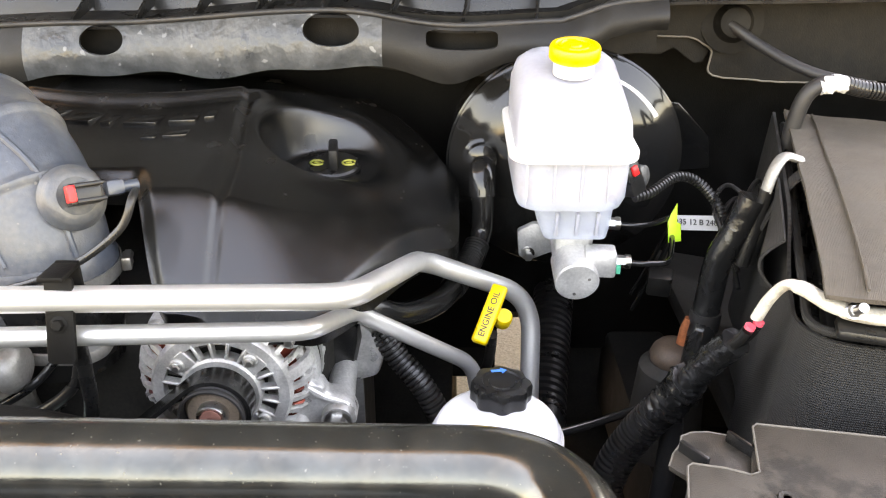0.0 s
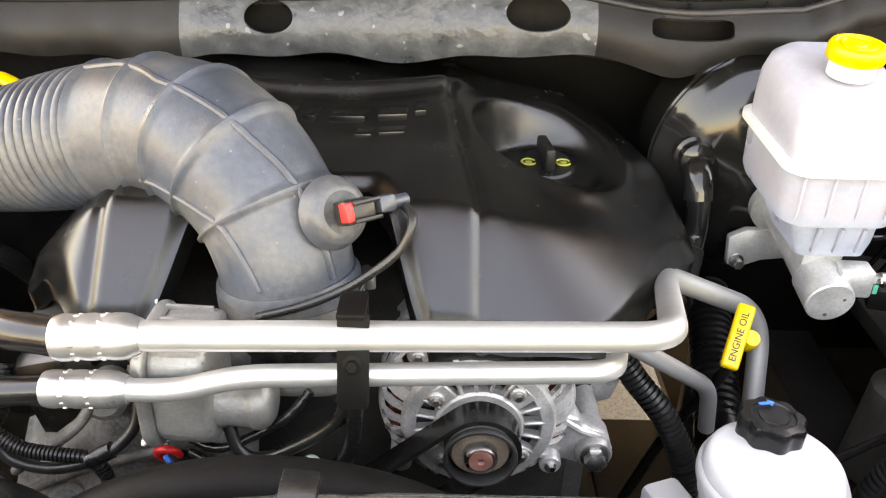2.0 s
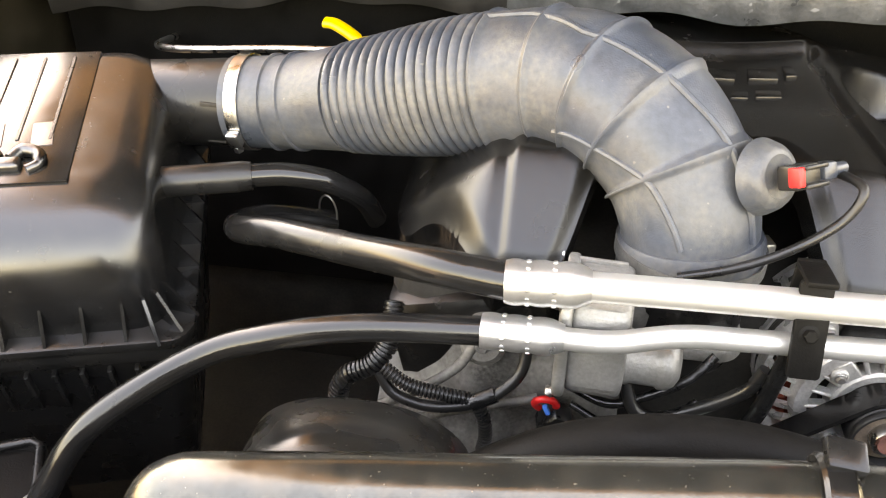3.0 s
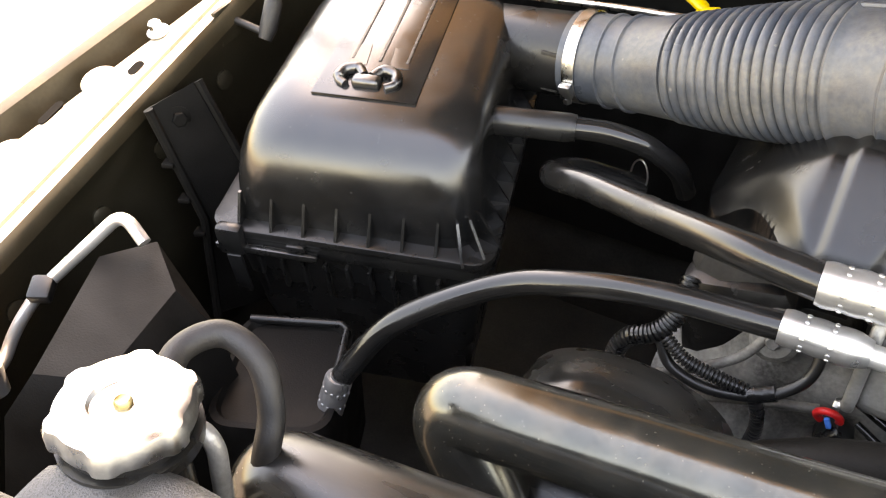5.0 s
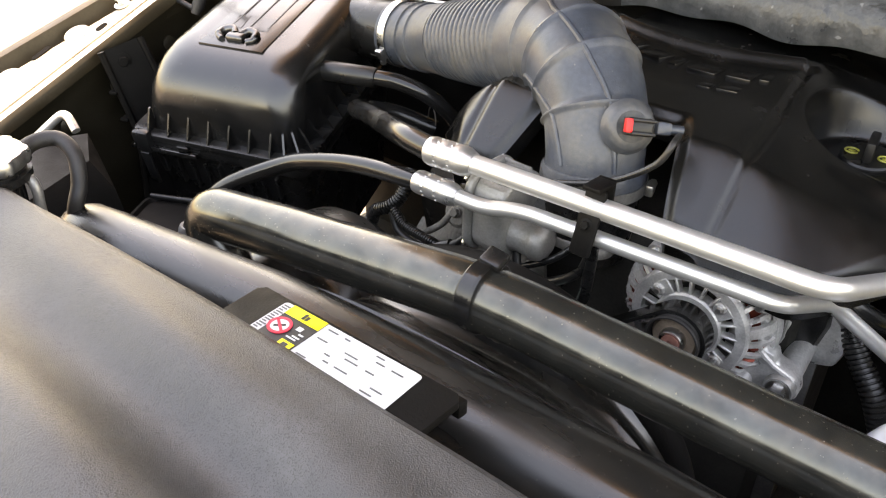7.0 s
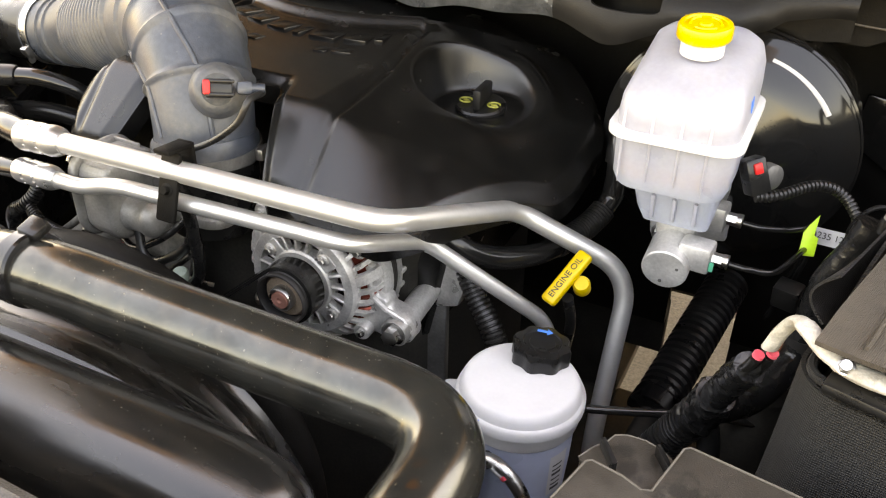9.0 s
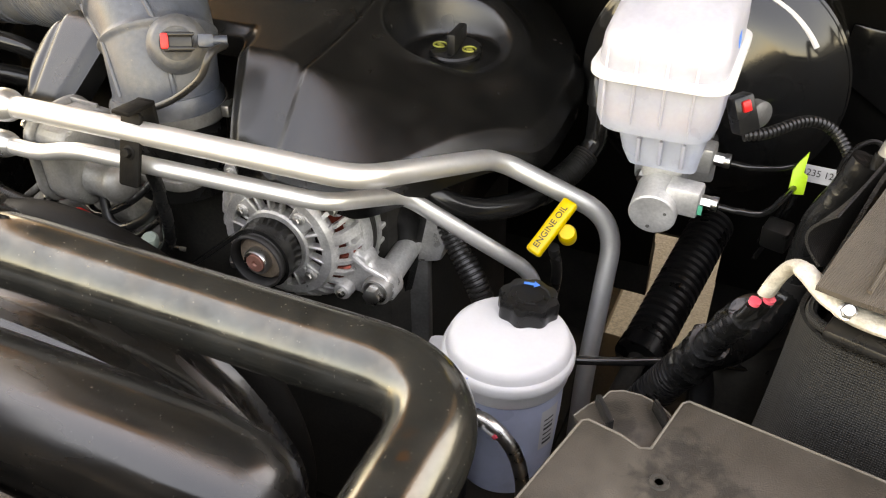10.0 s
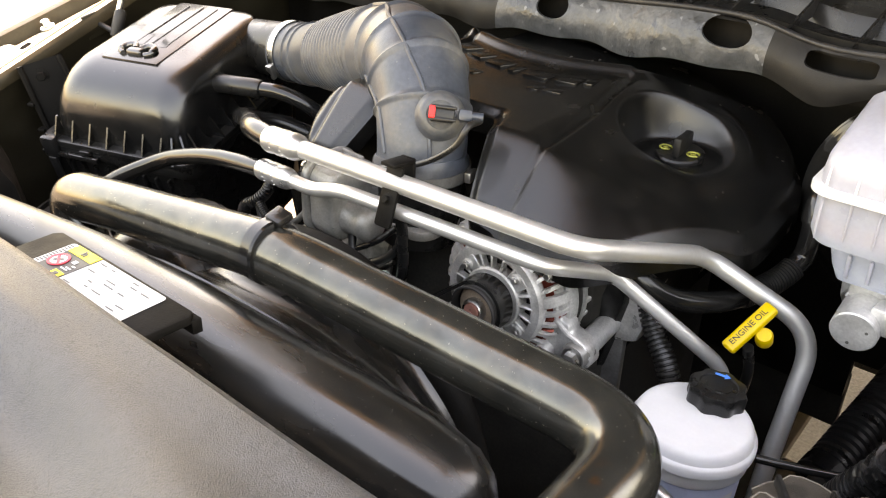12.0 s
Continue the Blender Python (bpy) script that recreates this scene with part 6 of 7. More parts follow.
part("terminal_nut", bolt((0.279, 0.477, 1.099), (-0.1, -0.75, 0.65), 0.0044, 0.006, 1.25), STEEL, cable)
part("stud", turned([(0.0032, 0), (0.0032, 0.016), (0, 0.016)], (0.279, 0.474, 1.101), (-0.1, -0.75, 0.65), 14), STEEL, cable)
for dx, dy in ((-0.0042, -0.003), (0.0042, 0.003)):
    part("red_ring", tube([(0.2350 + dx, 0.5215 + dy, 1.062), (0.2343 + dx, 0.5219 + dy, 1.0592)], 0.0040, 14), PINK, cable, "pinkish red heat-shrink ring")
    part("lead", tube(curve_through([(0.2335 + dx, 0.5225 + dy, 1.057), (0.230 + dx, 0.527 + dy, 1.045), (0.222 + dx, 0.536 + dy, 1.028)], 5), 0.0042, 12), HOSE, cable, "black lead")
KNOT = Vector((0.201, 0.575, 0.952))
part("loom", crumpled(resample(curve_through([(0.227, 0.531, 1.040), (0.218, 0.545, 1.015), (0.209, 0.560, 0.984), KNOT], 10), 0.0015), 0.0118, 0.0018, lump=75.0), TAPE, cable, "cable wrapped in shiny wrinkled tape")
part("tape_knot", crumpled(resample(curve_through([(0.208, 0.562, 0.982), (0.203, 0.572, 0.962), KNOT, (0.195, 0.581, 0.938), (0.188, 0.586, 0.922)], 6), 0.0015), 0.0160, 0.0032, lump=75.0), TAPE, cable, "wrinkled black tape")
part("lower_loom", ribbed(curve_through([(0.192, 0.583, 0.932), (0.178, 0.592, 0.900), (0.160, 0.590, 0.862), (0.140, 0.570, 0.80)], 12), 0.0150, 0.0056, 0.0014, 20), LOOM, cable, "thick black ribbed loom")
part("tape_branch", tube(curve_through([(0.202, 0.582, 0.945), (0.210, 0.592, 0.905), (0.212, 0.598, 0.86), (0.21, 0.60, 0.80)], 8), 0.0100, 16), MATTE, cable, "dull cloth tape")

rear = thing("rear_terminal", "weathered lead terminal at the back of the battery", "terminal", (0.305, 0.70, 1.10))
part("clamp", tube(curve_through([(0.328, 0.708, 1.118), (0.312, 0.706, 1.122), (0.302, 0.700, 1.112), (0.296, 0.695, 1.092)], 6), 0.0062, 12, flat=0.6), CASTM, rear)
part("cable", tube(curve_through([(0.297, 0.696, 1.094), (0.292, 0.694, 1.06), (0.284, 0.69, 1.02)], 6), 0.0065, 12), HOSE, rear)
part("cable", tube(curve_through([(0.300, 0.700, 1.098), (0.302, 0.700, 1.06), (0.292, 0.695, 1.02)], 6), 0.0055, 12), HOSE, rear)

harness = thing("wiring_harness", "thick black taped wiring harness running down beside the battery", "wiring", (0.26, 0.70, 0.7))
part("trunk", tube(curve_through([(0.288, 0.70, 1.085), (0.279, 0.70, 1.055), (0.266, 0.70, 1.020), (0.262, 0.70, 0.968), (0.256, 0.688, 0.938), (0.234, 0.636, 0.930), (0.206, 0.586, 0.946)], 10), 0.0130, 18), TAPE, harness)
part("tape_band", tube([(0.262, 0.70, 0.965), (0.262, 0.70, 0.945)], 0.0150, 18), MATTE, harness)
for k, (dx, dz) in enumerate(((0.0, 0.0), (0.012, -0.02), (-0.01, 0.015), (0.02, 0.02))):
    part("wire", tube(curve_through([(0.292 + dx * 0.3, 0.715, 1.00 + dz), (0.285 + dx, 0.76, 1.03 + dz), (0.31 + dx, 0.80, 1.040 + dz), (0.335, 0.78, 1.03)], 8), 0.0024, 8), LOOM, harness)
part("overhead_loom", tube(curve_through([(0.318, 0.925, 1.192), (0.345, 0.90, 1.175), (0.385, 0.86, 1.158), (0.44, 0.83, 1.15), (0.56, 0.80, 1.13)], 8), 0.0058, 12), MATTE, harness, "cloth-taped black loom from the cowl grommet")
part("rear_loop", tube(curve_through([(0.352, 0.80, 1.085), (0.354, 0.80, 1.120), (0.361, 0.80, 1.150), (0.376, 0.80, 1.162), (0.392, 0.80, 1.162), (0.42, 0.80, 1.156)], 8), 0.0080, 12), MATTE, harness)
part("rear_loom", ribbed(curve_through([(0.398, 0.80, 1.161), (0.42, 0.80, 1.156), (0.47, 0.80, 1.150), (0.56, 0.79, 1.145)], 8), 0.0078, 0.0040, 0.0008, 14), LOOM, harness, "ribbed loom")
part("white_tape", crumpled(resample([Vector((0.372, 0.799, 1.159)), Vector((0.386, 0.799, 1.163)), Vector((0.397, 0.799, 1.1615))], 0.0015), 0.0085, 0.0022, 20), PAPER, harness, "scrap of white tape")

# ---- fuse box lid ----
fb = thing("fuse_box", "dusty grey-brown fuse box lid with a notched edge", "fuse box", (0.30, 0.37, 0.90))
fm = Matrix.Translation((0, 0, 1.0455))
out2 = [(0.130, 0.290), (0.1530, 0.3865), (0.1565, 0.3890), (0.1760, 0.3850), (0.1890, 0.3795), (0.1945, 0.3815), (0.2040, 0.4235), (0.2075, 0.4265), (0.300, 0.4110), (0.47, 0.380), (0.44, 0.19), (0.105, 0.20)]
lid = part("lid", merge(bmesh.new(), slab(out2, Matrix.Translation((0, 0, -0.004)), 0.004, 0.001), fm), FUSE, fb)
part("lid_skirt", merge(bmesh.new(), slab([(0.132, 0.290), (0.1540, 0.3845), (0.1890, 0.3770), (0.2050, 0.4225), (0.300, 0.4085), (0.46, 0.377), (0.43, 0.20), (0.11, 0.21)], Matrix.Translation((0, 0, -0.034)), 0.030), fm), FUSE, fb)
part("box", merge(bmesh.new(), slab([(0.145, 0.30), (0.165, 0.370), (0.20, 0.395), (0.30, 0.395), (0.44, 0.36), (0.42, 0.22), (0.12, 0.23)], Matrix.Translation((0, 0, -0.16)), 0.126), fm), BLACK, fb)
part("tongue", merge(bmesh.new(), slab([(0.1459, 0.3982), (0.1514, 0.4102), (0.1579, 0.4190), (0.1607, 0.4269), (0.1681, 0.4306), (0.1793, 0.4311), (0.1904, 0.4278), (0.2024, 0.4186), (0.1959, 0.3796), (0.1811, 0.3731), (0.1626, 0.3796)], Matrix.Translation((0, 0, -0.014)), 0.004, 0.001), fm), FUSE, fb, "lower grey-brown tongue")
# ribs coloured black to carry their shadow on the grey-brown tongue
for x, y, a_ in ((0.1625, 0.4047, 36), (0.195, 0.414, 36)):
    part("shadow_rib", merge(bmesh.new(), block((0.0035, 0.022, 0.010), (x, y, -0.007), (0, 0, a_), 0.001), fm), BLACK, fb)
edge_at = [Vector((x, y, 0.0)) for x, y in out2[:10]]
# thin tubes, paler than the lid, along both outlines
part("lid_edge", merge(bmesh.new(), tube(edge_at, 0.0008, 8), fm), FUSEDGE, fb, "thin pale edge")
part("tongue_edge", merge(bmesh.new(), tube([Vector((x, y, -0.0105)) for x, y in ((0.1459, 0.3982), (0.1514, 0.4102), (0.1579, 0.4190), (0.1607, 0.4269), (0.1681, 0.4306), (0.1793, 0.4311), (0.1904, 0.4278), (0.2024, 0.4186))], 0.0007, 8), fm), FUSEDGE, fb, "thin pale edge")
part("pin_hole", merge(bmesh.new(), turned([(0.0058, 0), (0.0052, 0.0010), (0.0026, 0.0008), (0.0020, -0.002), (0, -0.002)], (0.2035, 0.360, 0), (0, 0, 1), 20), fm), FUSE, fb, "small moulded pin")

# ---- air filter box ----
AM = Matrix.Translation((-0.948, 0.501, 0.957)) @ Matrix.Rotation(radians(17.5), 4, "Z") @ Matrix.Rotation(radians(11), 4, "X")
air = thing("air_filter_box", "black plastic air filter box with gussets round its flange", "air box", AM @ Vector((0.12, 0.15, -0.2)))


def air_ring(z, left, right, front, back, r):
    w, d = 0.246 - left - right, 0.30 - front - back
    return [Vector((x, y, z)) for x, y in round_rect(w, d, r, 8, left + w / 2, front + d / 2)]


lidp = part("lid", loft([air_ring(0.0, 0.006, 0.006, 0.006, 0.004, 0.030), air_ring(0.030, 0.008, 0.007, 0.008, 0.006, 0.034), air_ring(0.052, 0.011, 0.008, 0.013, 0.010, 0.038), air_ring(0.070, 0.016, 0.011, 0.022, 0.013, 0.042), air_ring(0.084, 0.024, 0.012, 0.035, 0.018, 0.042),
                         air_ring(0.094, 0.034, 0.019, 0.052, 0.022, 0.040), air_ring(0.0995, 0.046, 0.028, 0.068, 0.028, 0.034), air_ring(0.1015, 0.060, 0.042, 0.085, 0.04, 0.026)], AM), LIDP, air, "smooth domed black lid")
part("lid_panel", merge(bmesh.new(), slab([(0.076, 0.074), (0.172, 0.074), (0.172, 0.27), (0.076, 0.27)], Matrix.Translation((0, 0, 0.0985)), 0.0045, 0.001), AM), LIDP, lidp)
for x in (0.098, 0.124, 0.150):
    part("lid_groove", merge(bmesh.new(), block((0.003, 0.13, 0.002), (x, 0.195, 0.1030), bevel=0.0005, seg=1), AM), BLACK, lidp)
for x in (0.103, 0.143):
    part("lid_recess", merge(bmesh.new(), block((0.018, 0.034, 0.0016), (x, 0.138, 0.1028), (0, 0, 6), 0.0005, 1), AM), GLOSS, lidp)
emblem = part("badge", merge(bmesh.new(), block((0.026, 0.014, 0.010), (0.122, 0.094, 0.106), bevel=0.004, seg=3), AM), material("dull_chrome", (0.13, 0.13, 0.13), 0.35, metal=1.0), lidp, "dull silver horned badge shape")
for sx in (-1, 1):
    part("badge_curl", merge(bmesh.new(), tube(curve_through([(0.122 + sx * 0.004, 0.100, 0.107), (0.122 + sx * 0.012, 0.110, 0.108), (0.122 + sx * 0.024, 0.106, 0.107), (0.122 + sx * 0.026, 0.094, 0.106), (0.122 + sx * 0.018, 0.088, 0.105)], 6), [0.005] * 6 + [0.0055] * 12 + [0.004] * 7, 12), AM), emblem.data.materials[0], lidp)
flange = part("flange", merge(bmesh.new(), slab(round_rect(0.270, 0.324, 0.022, 6, 0.123, 0.152), Matrix.Translation((0, 0, -0.010)), 0.010, 0.002), AM), BLACK, air)
part("lower_flange", merge(bmesh.new(), slab(round_rect(0.266, 0.320, 0.022, 6, 0.123, 0.152), Matrix.Translation((0, 0, -0.026)), 0.015, 0.002), AM), BLACK, air)
GUSSET = [(0.0, 0.0), (0.020, 0.0), (0.003, -0.031), (0.0, -0.031)]
for k in range(7):
    part("gusset", slab(GUSSET, AM @ frame_at((0.018 + 0.031 * k, 0.012, -0.001), (0, -1, 0), (1, 0, 0)), 0.0026), LIDP, flange)
for k in range(9):
    part("gusset", slab(GUSSET, AM @ frame_at((0.238, 0.046 + 0.029 * k, -0.001), (1, 0, 0), (0, 1, 0)), 0.0026), LIDP, flange)
for a_ in (-68, -45, -22):
    c, sn = math.cos(radians(a_)), math.sin(radians(a_))
    part("gusset", slab([(0.0, 0.0), (0.027, 0.0), (0.003, -0.031), (0.0, -0.031)], AM @ frame_at((0.210 + 0.027 * c, 0.036 + 0.027 * sn, -0.001), (c, sn, 0), (-sn, c, 0)), 0.0026), LIDP, flange)
part("lower_box", loft([air_ring(-0.24, 0.02, 0.02, 0.02, 0.02, 0.02), air_ring(-0.026, 0.0, 0.0, 0.0, 0.0, 0.02)], AM), BLACK, air)
part("front_ledge", merge(bmesh.new(), block((0.10, 0.008, 0.008), (0.045, -0.012, -0.020), bevel=0.002), AM), LIDP, air)
part("latch", merge(bmesh.new(), block((0.026, 0.014, 0.034), (0.012, -0.012, -0.010), bevel=0.005), AM), BLACK, air, "black snap latch")
part("latch_strap", merge(bmesh.new(), block((0.015, 0.005, 0.055), (0.014, -0.016, -0.052), (4, 0, 0), 0.002), AM), BLACK, air)
part("latch", merge(bmesh.new(), block((0.018, 0.006, 0.006), (0.075, -0.012, -0.010), bevel=0.0015), AM), BLACK, air)
for k in range(9):
    part("lower_rib", merge(bmesh.new(), block((0.004, 0.010, 0.05), (0.03 + 0.022 * k, 0.002, -0.062), (6, 0, 0), 0.001), AM), BLACK, air)
part("neck", tube([Vector((-0.835, 0.793, 1.058)), Vector((-0.760, 0.785, 1.066)), Vector((-0.722, 0.782, 1.071))], [0.040, 0.0412, 0.0412], 40), BLACK, air, "black outlet neck")
for q, dy in ((0.013, 0.0), (-0.026, 0.008)):
    part("neck_slot", block((0.018, 0.005, 0.004), (-0.738, 0.7450 + dy, 1.0695 + q), (0, 0, 0), 0.001), DEEP, air)

vent = thing("breather_hose", "black breather hose with a rubber sleeve", "hose", (-0.68, 0.69, 0.99))
part("sleeve", tube([(-0.760, 0.668, 1.041), (-0.755, 0.669, 1.041), (-0.690, 0.690, 1.042), (-0.684, 0.692, 1.042)], [0.0125, 0.0135, 0.0135, 0.0125], 20), LOOM, vent)
part("pipe", tube(curve_through([(-0.688, 0.691, 1.042), (-0.655, 0.70, 1.042), (-0.62, 0.712, 1.032), (-0.597, 0.735, 1.005), (-0.59, 0.76, 0.97)], 8), 0.0105, 18), GLOSS, vent, "gloss black bent pipe")

# ---- transmission dipstick at the back ----
td = thing("transmission_dipstick", "yellow dipstick handle on a thin bright tube", "dipstick", (-0.66, 0.945, 1.05))
part("loop", tube(curve_through([(-0.640, 0.938, 1.078), (-0.652, 0.941, 1.088), (-0.672, 0.945, 1.098), (-0.684, 0.947, 1.099)], 8), [0.008] * 6 + [0.0095] * 19, 16, flat=0.6), YELLOW, td)
part("collar", tube([(-0.650, 0.938, 1.073), (-0.630, 0.934, 1.078)], 0.0135, 20), YELLOW, td)
part("tube", tube(curve_through([(-0.655, 0.939, 1.072), (-0.75, 0.955, 1.062), (-0.86, 0.972, 1.048), (-0.91, 1.00, 1.04), (-0.93, 1.092, 1.02)], 6), 0.0045, 12), STEEL, td, "bright steel tube")

# ---- left corner: lamp housing, brackets, refrigerant pipe ----
bracket = thing("fender_brace", "black plastic ribbed brace standing by the air box", "bracket", (-1.02, 0.54, 0.80))
FACE = [((-1.052, 0.5285, 1.032), (-1.046, 0.590, 1.040), (-1.052, 0.594, 1.036), (-1.060, 0.532, 1.028)), ((-1.020, 0.545, 0.910), (-0.988, 0.600, 0.920), (-0.995, 0.605, 0.920), (-1.028, 0.550, 0.910)), ((-1.014, 0.535, 0.79), (-0.972, 0.605, 0.79), (-0.980, 0.610, 0.79), (-1.024, 0.541, 0.79))]
part("face", loft([[Vector(q) for q in row] for row in FACE]), FLATB, bracket)
for k in (0, 1):
    part("edge", tube([Vector(row[k]) + Vector((0.002, -0.003, 0)) for row in FACE], 0.0050, 8), FLATB, bracket)
part("bolt", bolt((-1.0425, 0.553, 1.014), (0.85, -0.5, 0.1), 0.0075, 0.008, 1.6), FLATB, bracket)
for k in range(3):
    part("step", block((0.012, 0.014, 0.005), (-1.040 + 0.009 * k, 0.530 + 0.004 * k, 0.975 - 0.040 * k), (0, 0, 25), 0.001), FLATB, bracket)

prop = thing("hood_strut", "slim grey steel hood strut in a plastic end fitting", "strut", (-1.036, 0.687, 1.05))
part("rod", tube([(-1.036, 0.690, 1.076), (-1.020, 0.790, 1.33)], 0.0050, 14), STEEL, prop)
part("end_fitting", tube([(-1.037, 0.682, 1.052), (-1.036, 0.688, 1.062), (-1.034, 0.698, 1.088), (-1.034, 0.700, 1.093)], [0.007, 0.0095, 0.0095, 0.007], 16), MATTE, prop)
part("ball_stud", tube([Vector((-1.078, 0.682, 1.066)), Vector((-1.036, 0.685, 1.058))], 0.0042, 12), MATTE, prop)
part("stud_plate", block((0.006, 0.050, 0.040), (-1.080, 0.682, 1.066), (12, 0, 0), 0.002), PAINTD, prop)

lamp = thing("headlamp_housing", "black plastic back of the headlamp with a hinged lid", "headlamp", (-0.95, 0.33, 0.80))
part("hump", loft([[Vector((x, y, 0.80)) for x, y in ((-1.03, 0.39), (-0.95, 0.22), (-0.84, 0.27), (-0.85, 0.42), (-0.98, 0.47))], [Vector((x, y, 0.93)) for x, y in ((-1.005, 0.395), (-0.935, 0.25), (-0.855, 0.285), (-0.870, 0.405), (-0.965, 0.445))], [Vector((x, y, z)) for x, y, z in ((-0.985, 0.392, 0.968), (-0.925, 0.275, 0.958), (-0.880, 0.298, 0.955), (-0.900, 0.395, 0.965), (-0.955, 0.430, 0.972))]]), FLATB, lamp)
scoop = thing("intake_scoop", "black plastic cold-air scoop below the air box", "duct", (-0.83, 0.434, 0.78))
SM = Matrix.Translation((-0.829, 0.434, 0.0)) @ Matrix.Rotation(radians(24.7), 4, "Z")


def scoop_ring(w, d, r, z):
    return [SM @ Vector((x, y, z + 0.06 * y)) for x, y in round_rect(w, d, r, 6)]


part("body", loft([scoop_ring(0.116, 0.146, 0.02, 0.76), scoop_ring(0.112, 0.140, 0.022, 0.868), scoop_ring(0.104, 0.132, 0.022, 0.880), scoop_ring(0.094, 0.122, 0.020, 0.881), scoop_ring(0.088, 0.116, 0.018, 0.876)]), FLATB, scoop)
part("rim", tube([SM @ Vector((x, y, z)) for x, y, z in ((-0.046, 0.058, 0.8845), (0.038, 0.0605, 0.8850), (0.046, 0.053, 0.8840), (0.047, -0.02, 0.8795))], 0.0042, 10), BLACK, scoop, "raised smooth rim")
upper = thing("condenser_pipe", "bare aluminium condenser pipe with a black capped service port", "pipe", (-1.03, 0.32, 0.80))
part("pipe", tube(bent([(-0.948, 0.412, 0.984), (-0.974, 0.417, 1.003), (-1.034, 0.359, 0.932), (-1.046, 0.333, 0.900), (-1.046, 0.312, 0.872), (-1.095, 0.288, 0.842)], 0.018, 6), 0.0058, 14), ALU, upper)
part("port", turned([(0.012, -0.02), (0.012, 0.01), (0.009, 0.013), (0.009, 0.028)], (-1.045, 0.300, 0.875), (0.05, 0, 1), 20), ALU, upper)
part("port_cap", turned([(0.013, 0), (0.013, 0.016), (0.0145, 0.017), (0.0145, 0.024), (0.011, 0.026), (0, 0.026)], (-1.043, 0.300, 0.903), (0.05, 0, 1), 8), BLACK, upper, "black plastic service cap")
part("clip", block((0.020, 0.024, 0.012), (-1.024, 0.357, 0.940), (20, 0, 30), 0.003), BLACK, upper)

# ---- loose wiring and hoses deep in the bay ----
loomset = thing("engine_loom", "black taped wiring loom draped over the timing cover", "wiring", (-0.48, 0.57, 0.88))
part("trunk", ribbed(curve_through([(-0.578, 0.566, 0.885), (-0.579, 0.562, 0.920), (-0.570, 0.560, 0.944), (-0.550, 0.562, 0.957), (-0.539, 0.572, 0.972), (-0.537, 0.590, 1.000)], 10), 0.0075, 0.0036, 0.0008, 14), TAPE, loomset, "fat loom in ribbed sleeve")
part("branch", ribbed(curve_through([(-0.541, 0.560, 0.957), (-0.520, 0.555, 0.946), (-0.490, 0.552, 0.943), (-0.470, 0.552, 0.940), (-0.461, 0.552, 0.926), (-0.458, 0.553, 0.905), (-0.460, 0.556, 0.885)], 10), 0.0050, 0.0032, 0.0008, 14), LOOM, loomset, "thin ribbed loom")
part("lead", tube(curve_through([(-0.545, 0.561, 0.952), (-0.531, 0.556, 0.934), (-0.500, 0.551, 0.930), (-0.466, 0.550, 0.940), (-0.447, 0.555, 0.951), (-0.434, 0.562, 0.967), (-0.431, 0.572, 0.992)], 10), 0.0046, 12), LOOM, loomset, "smooth taped lead")
part("joint_tape", tube([(-0.470, 0.5505, 0.939), (-0.452, 0.5535, 0.948)], 0.0066, 14), TAPE, loomset, "tape over the joint")
part("stub", tube(curve_through([(-0.562, 0.568, 0.905), (-0.548, 0.562, 0.908), (-0.542, 0.564, 0.888)], 6), 0.0042, 10), LOOM, loomset)
part("wire", tube(curve_through([(-0.400, 0.590, 0.900), (-0.385, 0.565, 0.894), (-0.355, 0.548, 0.902), (-0.31, 0.540, 0.93), (-0.275, 0.53, 0.965), (-0.266, 0.522, 1.02), (-0.264, 0.516, 1.05)], 8), 0.0060, 12), TAPE, loomset, "taped branch to the pipe clamp")
part("loop", tube(curve_through([(-0.272, 0.528, 1.020), (-0.280, 0.529, 1.000), (-0.303, 0.533, 0.978), (-0.335, 0.535, 0.960), (-0.352, 0.536, 0.966), (-0.361, 0.545, 0.990)], 8), 0.0048, 12), LOOM, loomset)
part("loop", tube(curve_through([(-0.400, 0.552, 0.968), (-0.370, 0.541, 0.963), (-0.345, 0.540, 0.974), (-0.318, 0.541, 0.992), (-0.300, 0.55, 1.010)], 8), 0.0036, 10), TAPE, loomset)
part("loop", tube(curve_through([(-0.395, 0.556, 0.945), (-0.365, 0.545, 0.938), (-0.33, 0.545, 0.945), (-0.305, 0.552, 0.965)], 8), 0.0030, 10), LOOM, loomset)
plug = thing("sensor_plug", "small black plug with a bright red lock", "connector", (-0.412, 0.562, 0.91))
part("lock", tube([Vector((-0.4135, 0.560, 0.938)) + Vector((0.0085 * math.cos(q), -0.004 * math.sin(q), 0.0085 * math.sin(q))) for q in span(-0.4, 4.2, 14)], 0.0030, 10), RED, plug, "bright red lock")
part("body", block((0.018, 0.018, 0.026), (-0.406, 0.562, 0.922), (20, 30, 20), 0.003), BLACK, plug)
part("blue_seal", block((0.004, 0.004, 0.009), (-0.4125, 0.556, 0.936), (0, -25, 0), 0.001), BLUE, plug)
part("tail", tube(curve_through([(-0.402, 0.564, 0.914), (-0.394, 0.568, 0.898), (-0.380, 0.580, 0.885)], 6), 0.0060, 10), LOOM, plug)

boot = thing("steering_boot", "fat black ribbed rubber boot going down behind the reservoir", "boot", (0.13, 0.82, 0.70))
BOOT = [Vector((0.166, 1.06, 0.775)).lerp(Vector((0.130, 0.838, 0.720)), k / 40) for k in range(41)]
part("bellows", ribbed(BOOT, 0.026, 0.0115, 0.0028, 24), LOOM, boot)
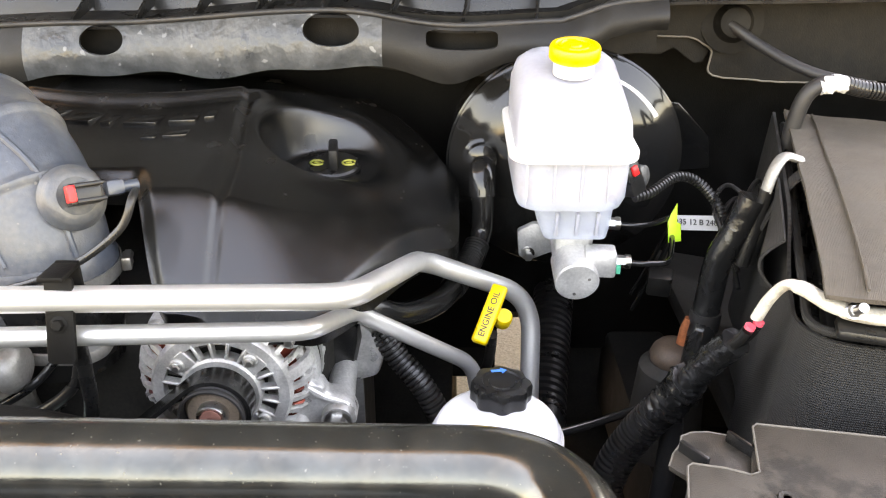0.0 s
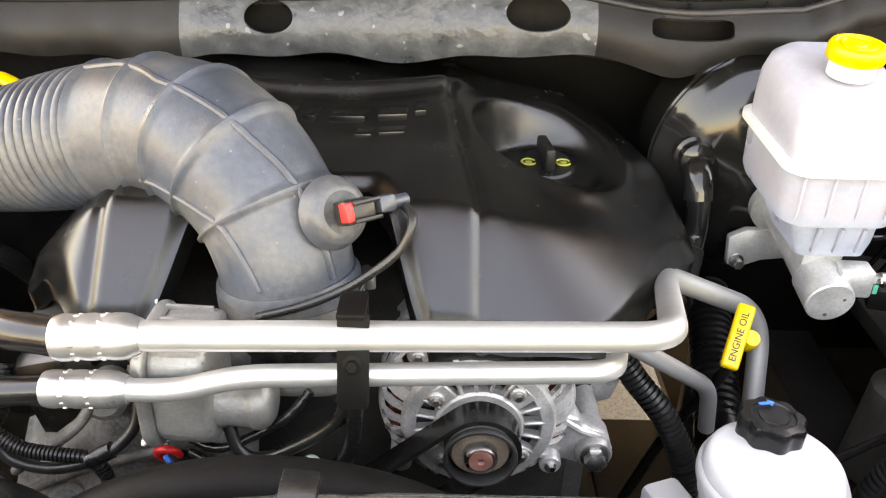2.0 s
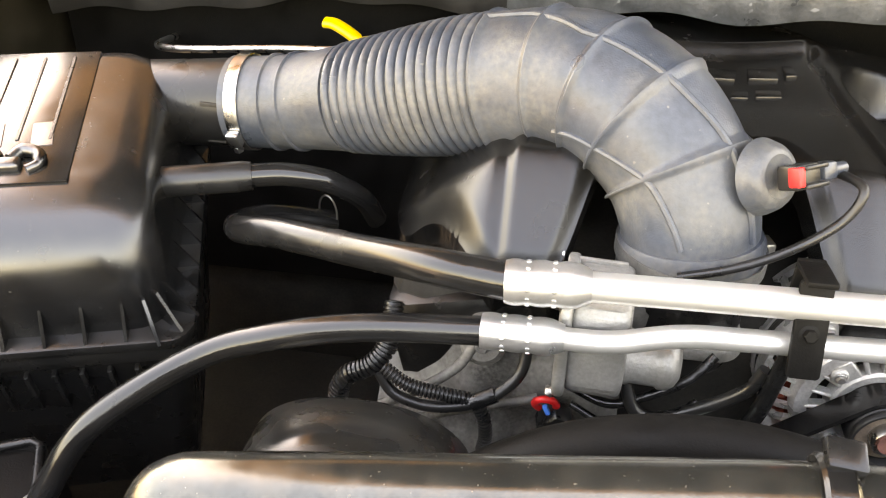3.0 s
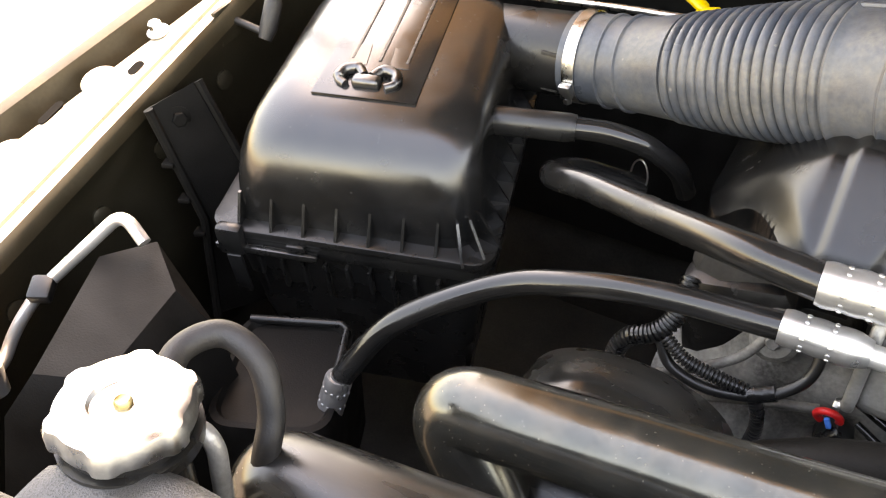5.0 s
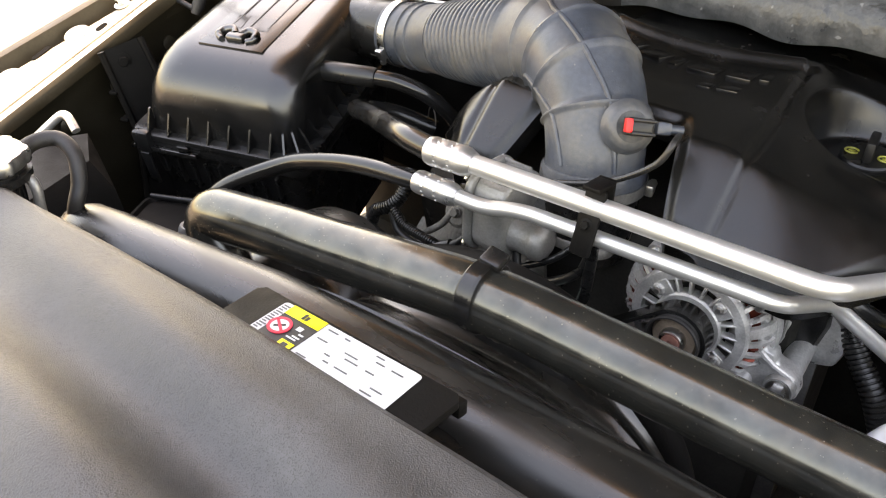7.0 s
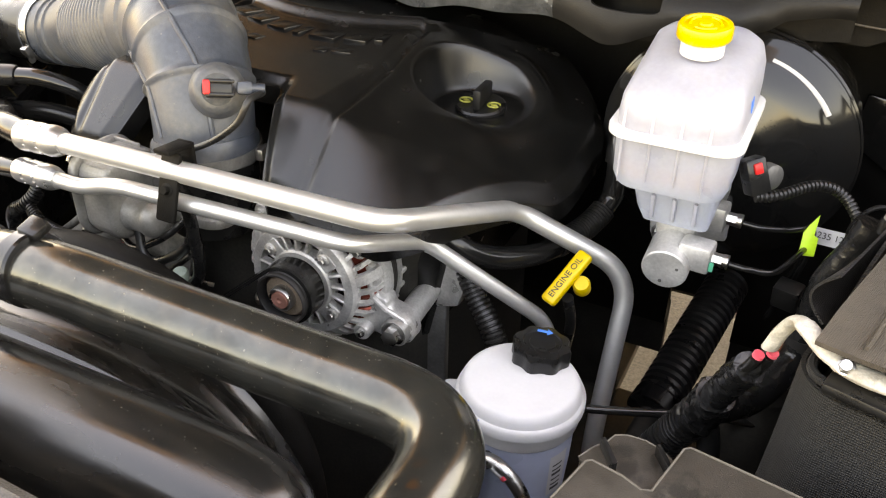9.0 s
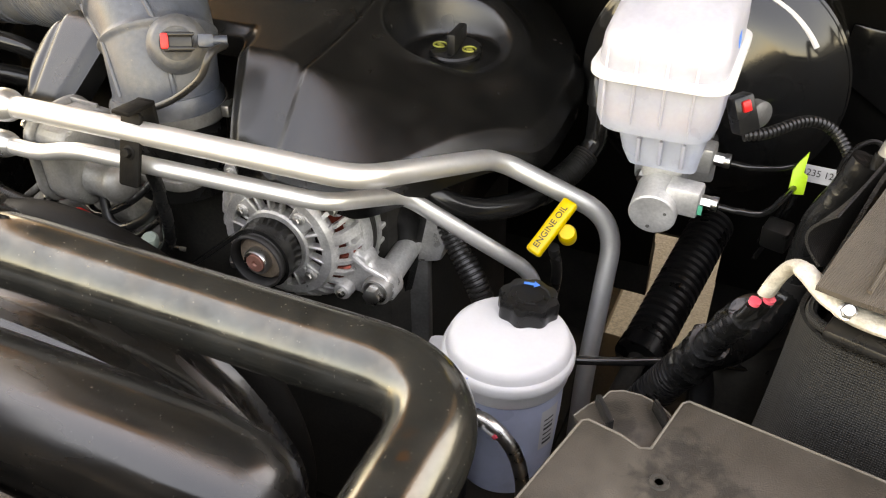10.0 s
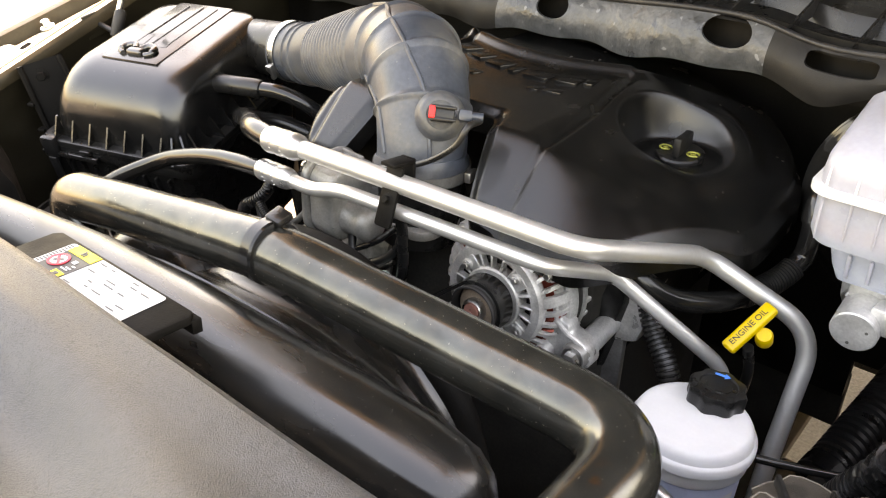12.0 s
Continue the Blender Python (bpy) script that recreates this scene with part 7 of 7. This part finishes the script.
part("end_ring", tube([Vector((0.131, 0.842, 0.721)), Vector((0.127, 0.822, 0.716))], 0.030, 28), BLACK, boot, "smooth end ring")
part("shaft", tube([Vector((0.128, 0.826, 0.717)), Vector((0.10, 0.66, 0.675))], 0.012, 16), DEEP, boot)
solo("heater_loom", ribbed(curve_through([(-0.055, 0.665, 0.965), (-0.037, 0.655, 0.941), (-0.009, 0.640, 0.909), (0.012, 0.630, 0.86), (0.02, 0.62, 0.78)], 10), 0.0105, 0.0052, 0.0012, 16), LOOM, "black ribbed loom beside the reservoir", "wiring")
spring = thing("strut_mount", "rusty suspension mount with a domed brown washer", "mount", (0.229, 0.698, 0.86))
part("washer", turned([(0.023, -0.012), (0.024, -0.006), (0.022, 0.0), (0.017, 0.006), (0.010, 0.008), (0, 0.008)], (0.238, 0.703, 0.917), (0, 0, 1), 32), material("brown_grimy_steel", (0.07, 0.048, 0.034), 0.6, metal=0.2, vary=0.4, scale=60), spring, "brown grimy domed washer")
part("stud", tube([(0.245, 0.703, 0.920), (0.2465, 0.703, 0.940), (0.248, 0.703, 0.954)], [0.0070, 0.0066, 0.0045], 10), RUST, spring, "orange rusty stud")
part("base", turned([(0.040, -0.12), (0.033, -0.02), (0.024, -0.012)], (0.238, 0.703, 0.917), (0, 0, 1), 32), DEEP, spring)
solo("return_hose", tube(curve_through([(0.10, 0.60, 0.892), (0.14, 0.62, 0.888), (0.20, 0.655, 0.880), (0.26, 0.68, 0.87)], 6), 0.0042, 10), GLOSS, "thin black hose crossing behind the reservoir", "hose")
solo("frame_rail", block((0.09, 1.3, 0.14), (0.30, 0.55, 0.62), bevel=0.01), DEEP, "dark chassis frame rail deep below", "frame", kind="structure")
solo("inner_liner", block((0.40, 0.7, 0.02), (0.50, 0.72, 0.80), (0, 10, 0), 0.004), DEEP, "black inner liner under the battery", "liner", kind="structure")
solo("inner_liner", block((0.02, 0.9, 0.5), (-1.12, 0.62, 0.62), (0, -6, 0), 0.004), DEEP, "black inner liner below the fender", "liner", kind="structure")
for x0, x1, y0, y1 in ((-1.10, 0.03, 0.05, 1.5), (0.03, 0.185, 0.05, 1.12), (0.185, 0.80, 0.05, 1.5)):
    solo("under_shield", block((x1 - x0, y1 - y0, 0.02), ((x0 + x1) / 2, (y0 + y1) / 2, 0.48), bevel=0.004), DEEP, "black shield under the engine bay", "shield", kind="structure")
cap2 = thing("temperature_sender", "small pale green temperature sender on a bolt", "sensor", (-0.303, 0.534, 0.93))
part("cap", turned([(0.008, 0), (0.008, 0.012), (0.006, 0.015), (0, 0.015)], (-0.303, 0.5335, 0.948), (0.3, -0.3, 1), 16), material("pale_green_plastic", (0.30, 0.36, 0.30), 0.5), cap2)
part("stem", tube([(-0.303, 0.5335, 0.952), (-0.273, 0.545, 0.944)], 0.0022, 8), STEEL, cap2)
part("foot", tube([(-0.303, 0.5345, 0.948), (-0.303, 0.55, 0.90)], 0.006, 10), BLACK, cap2)
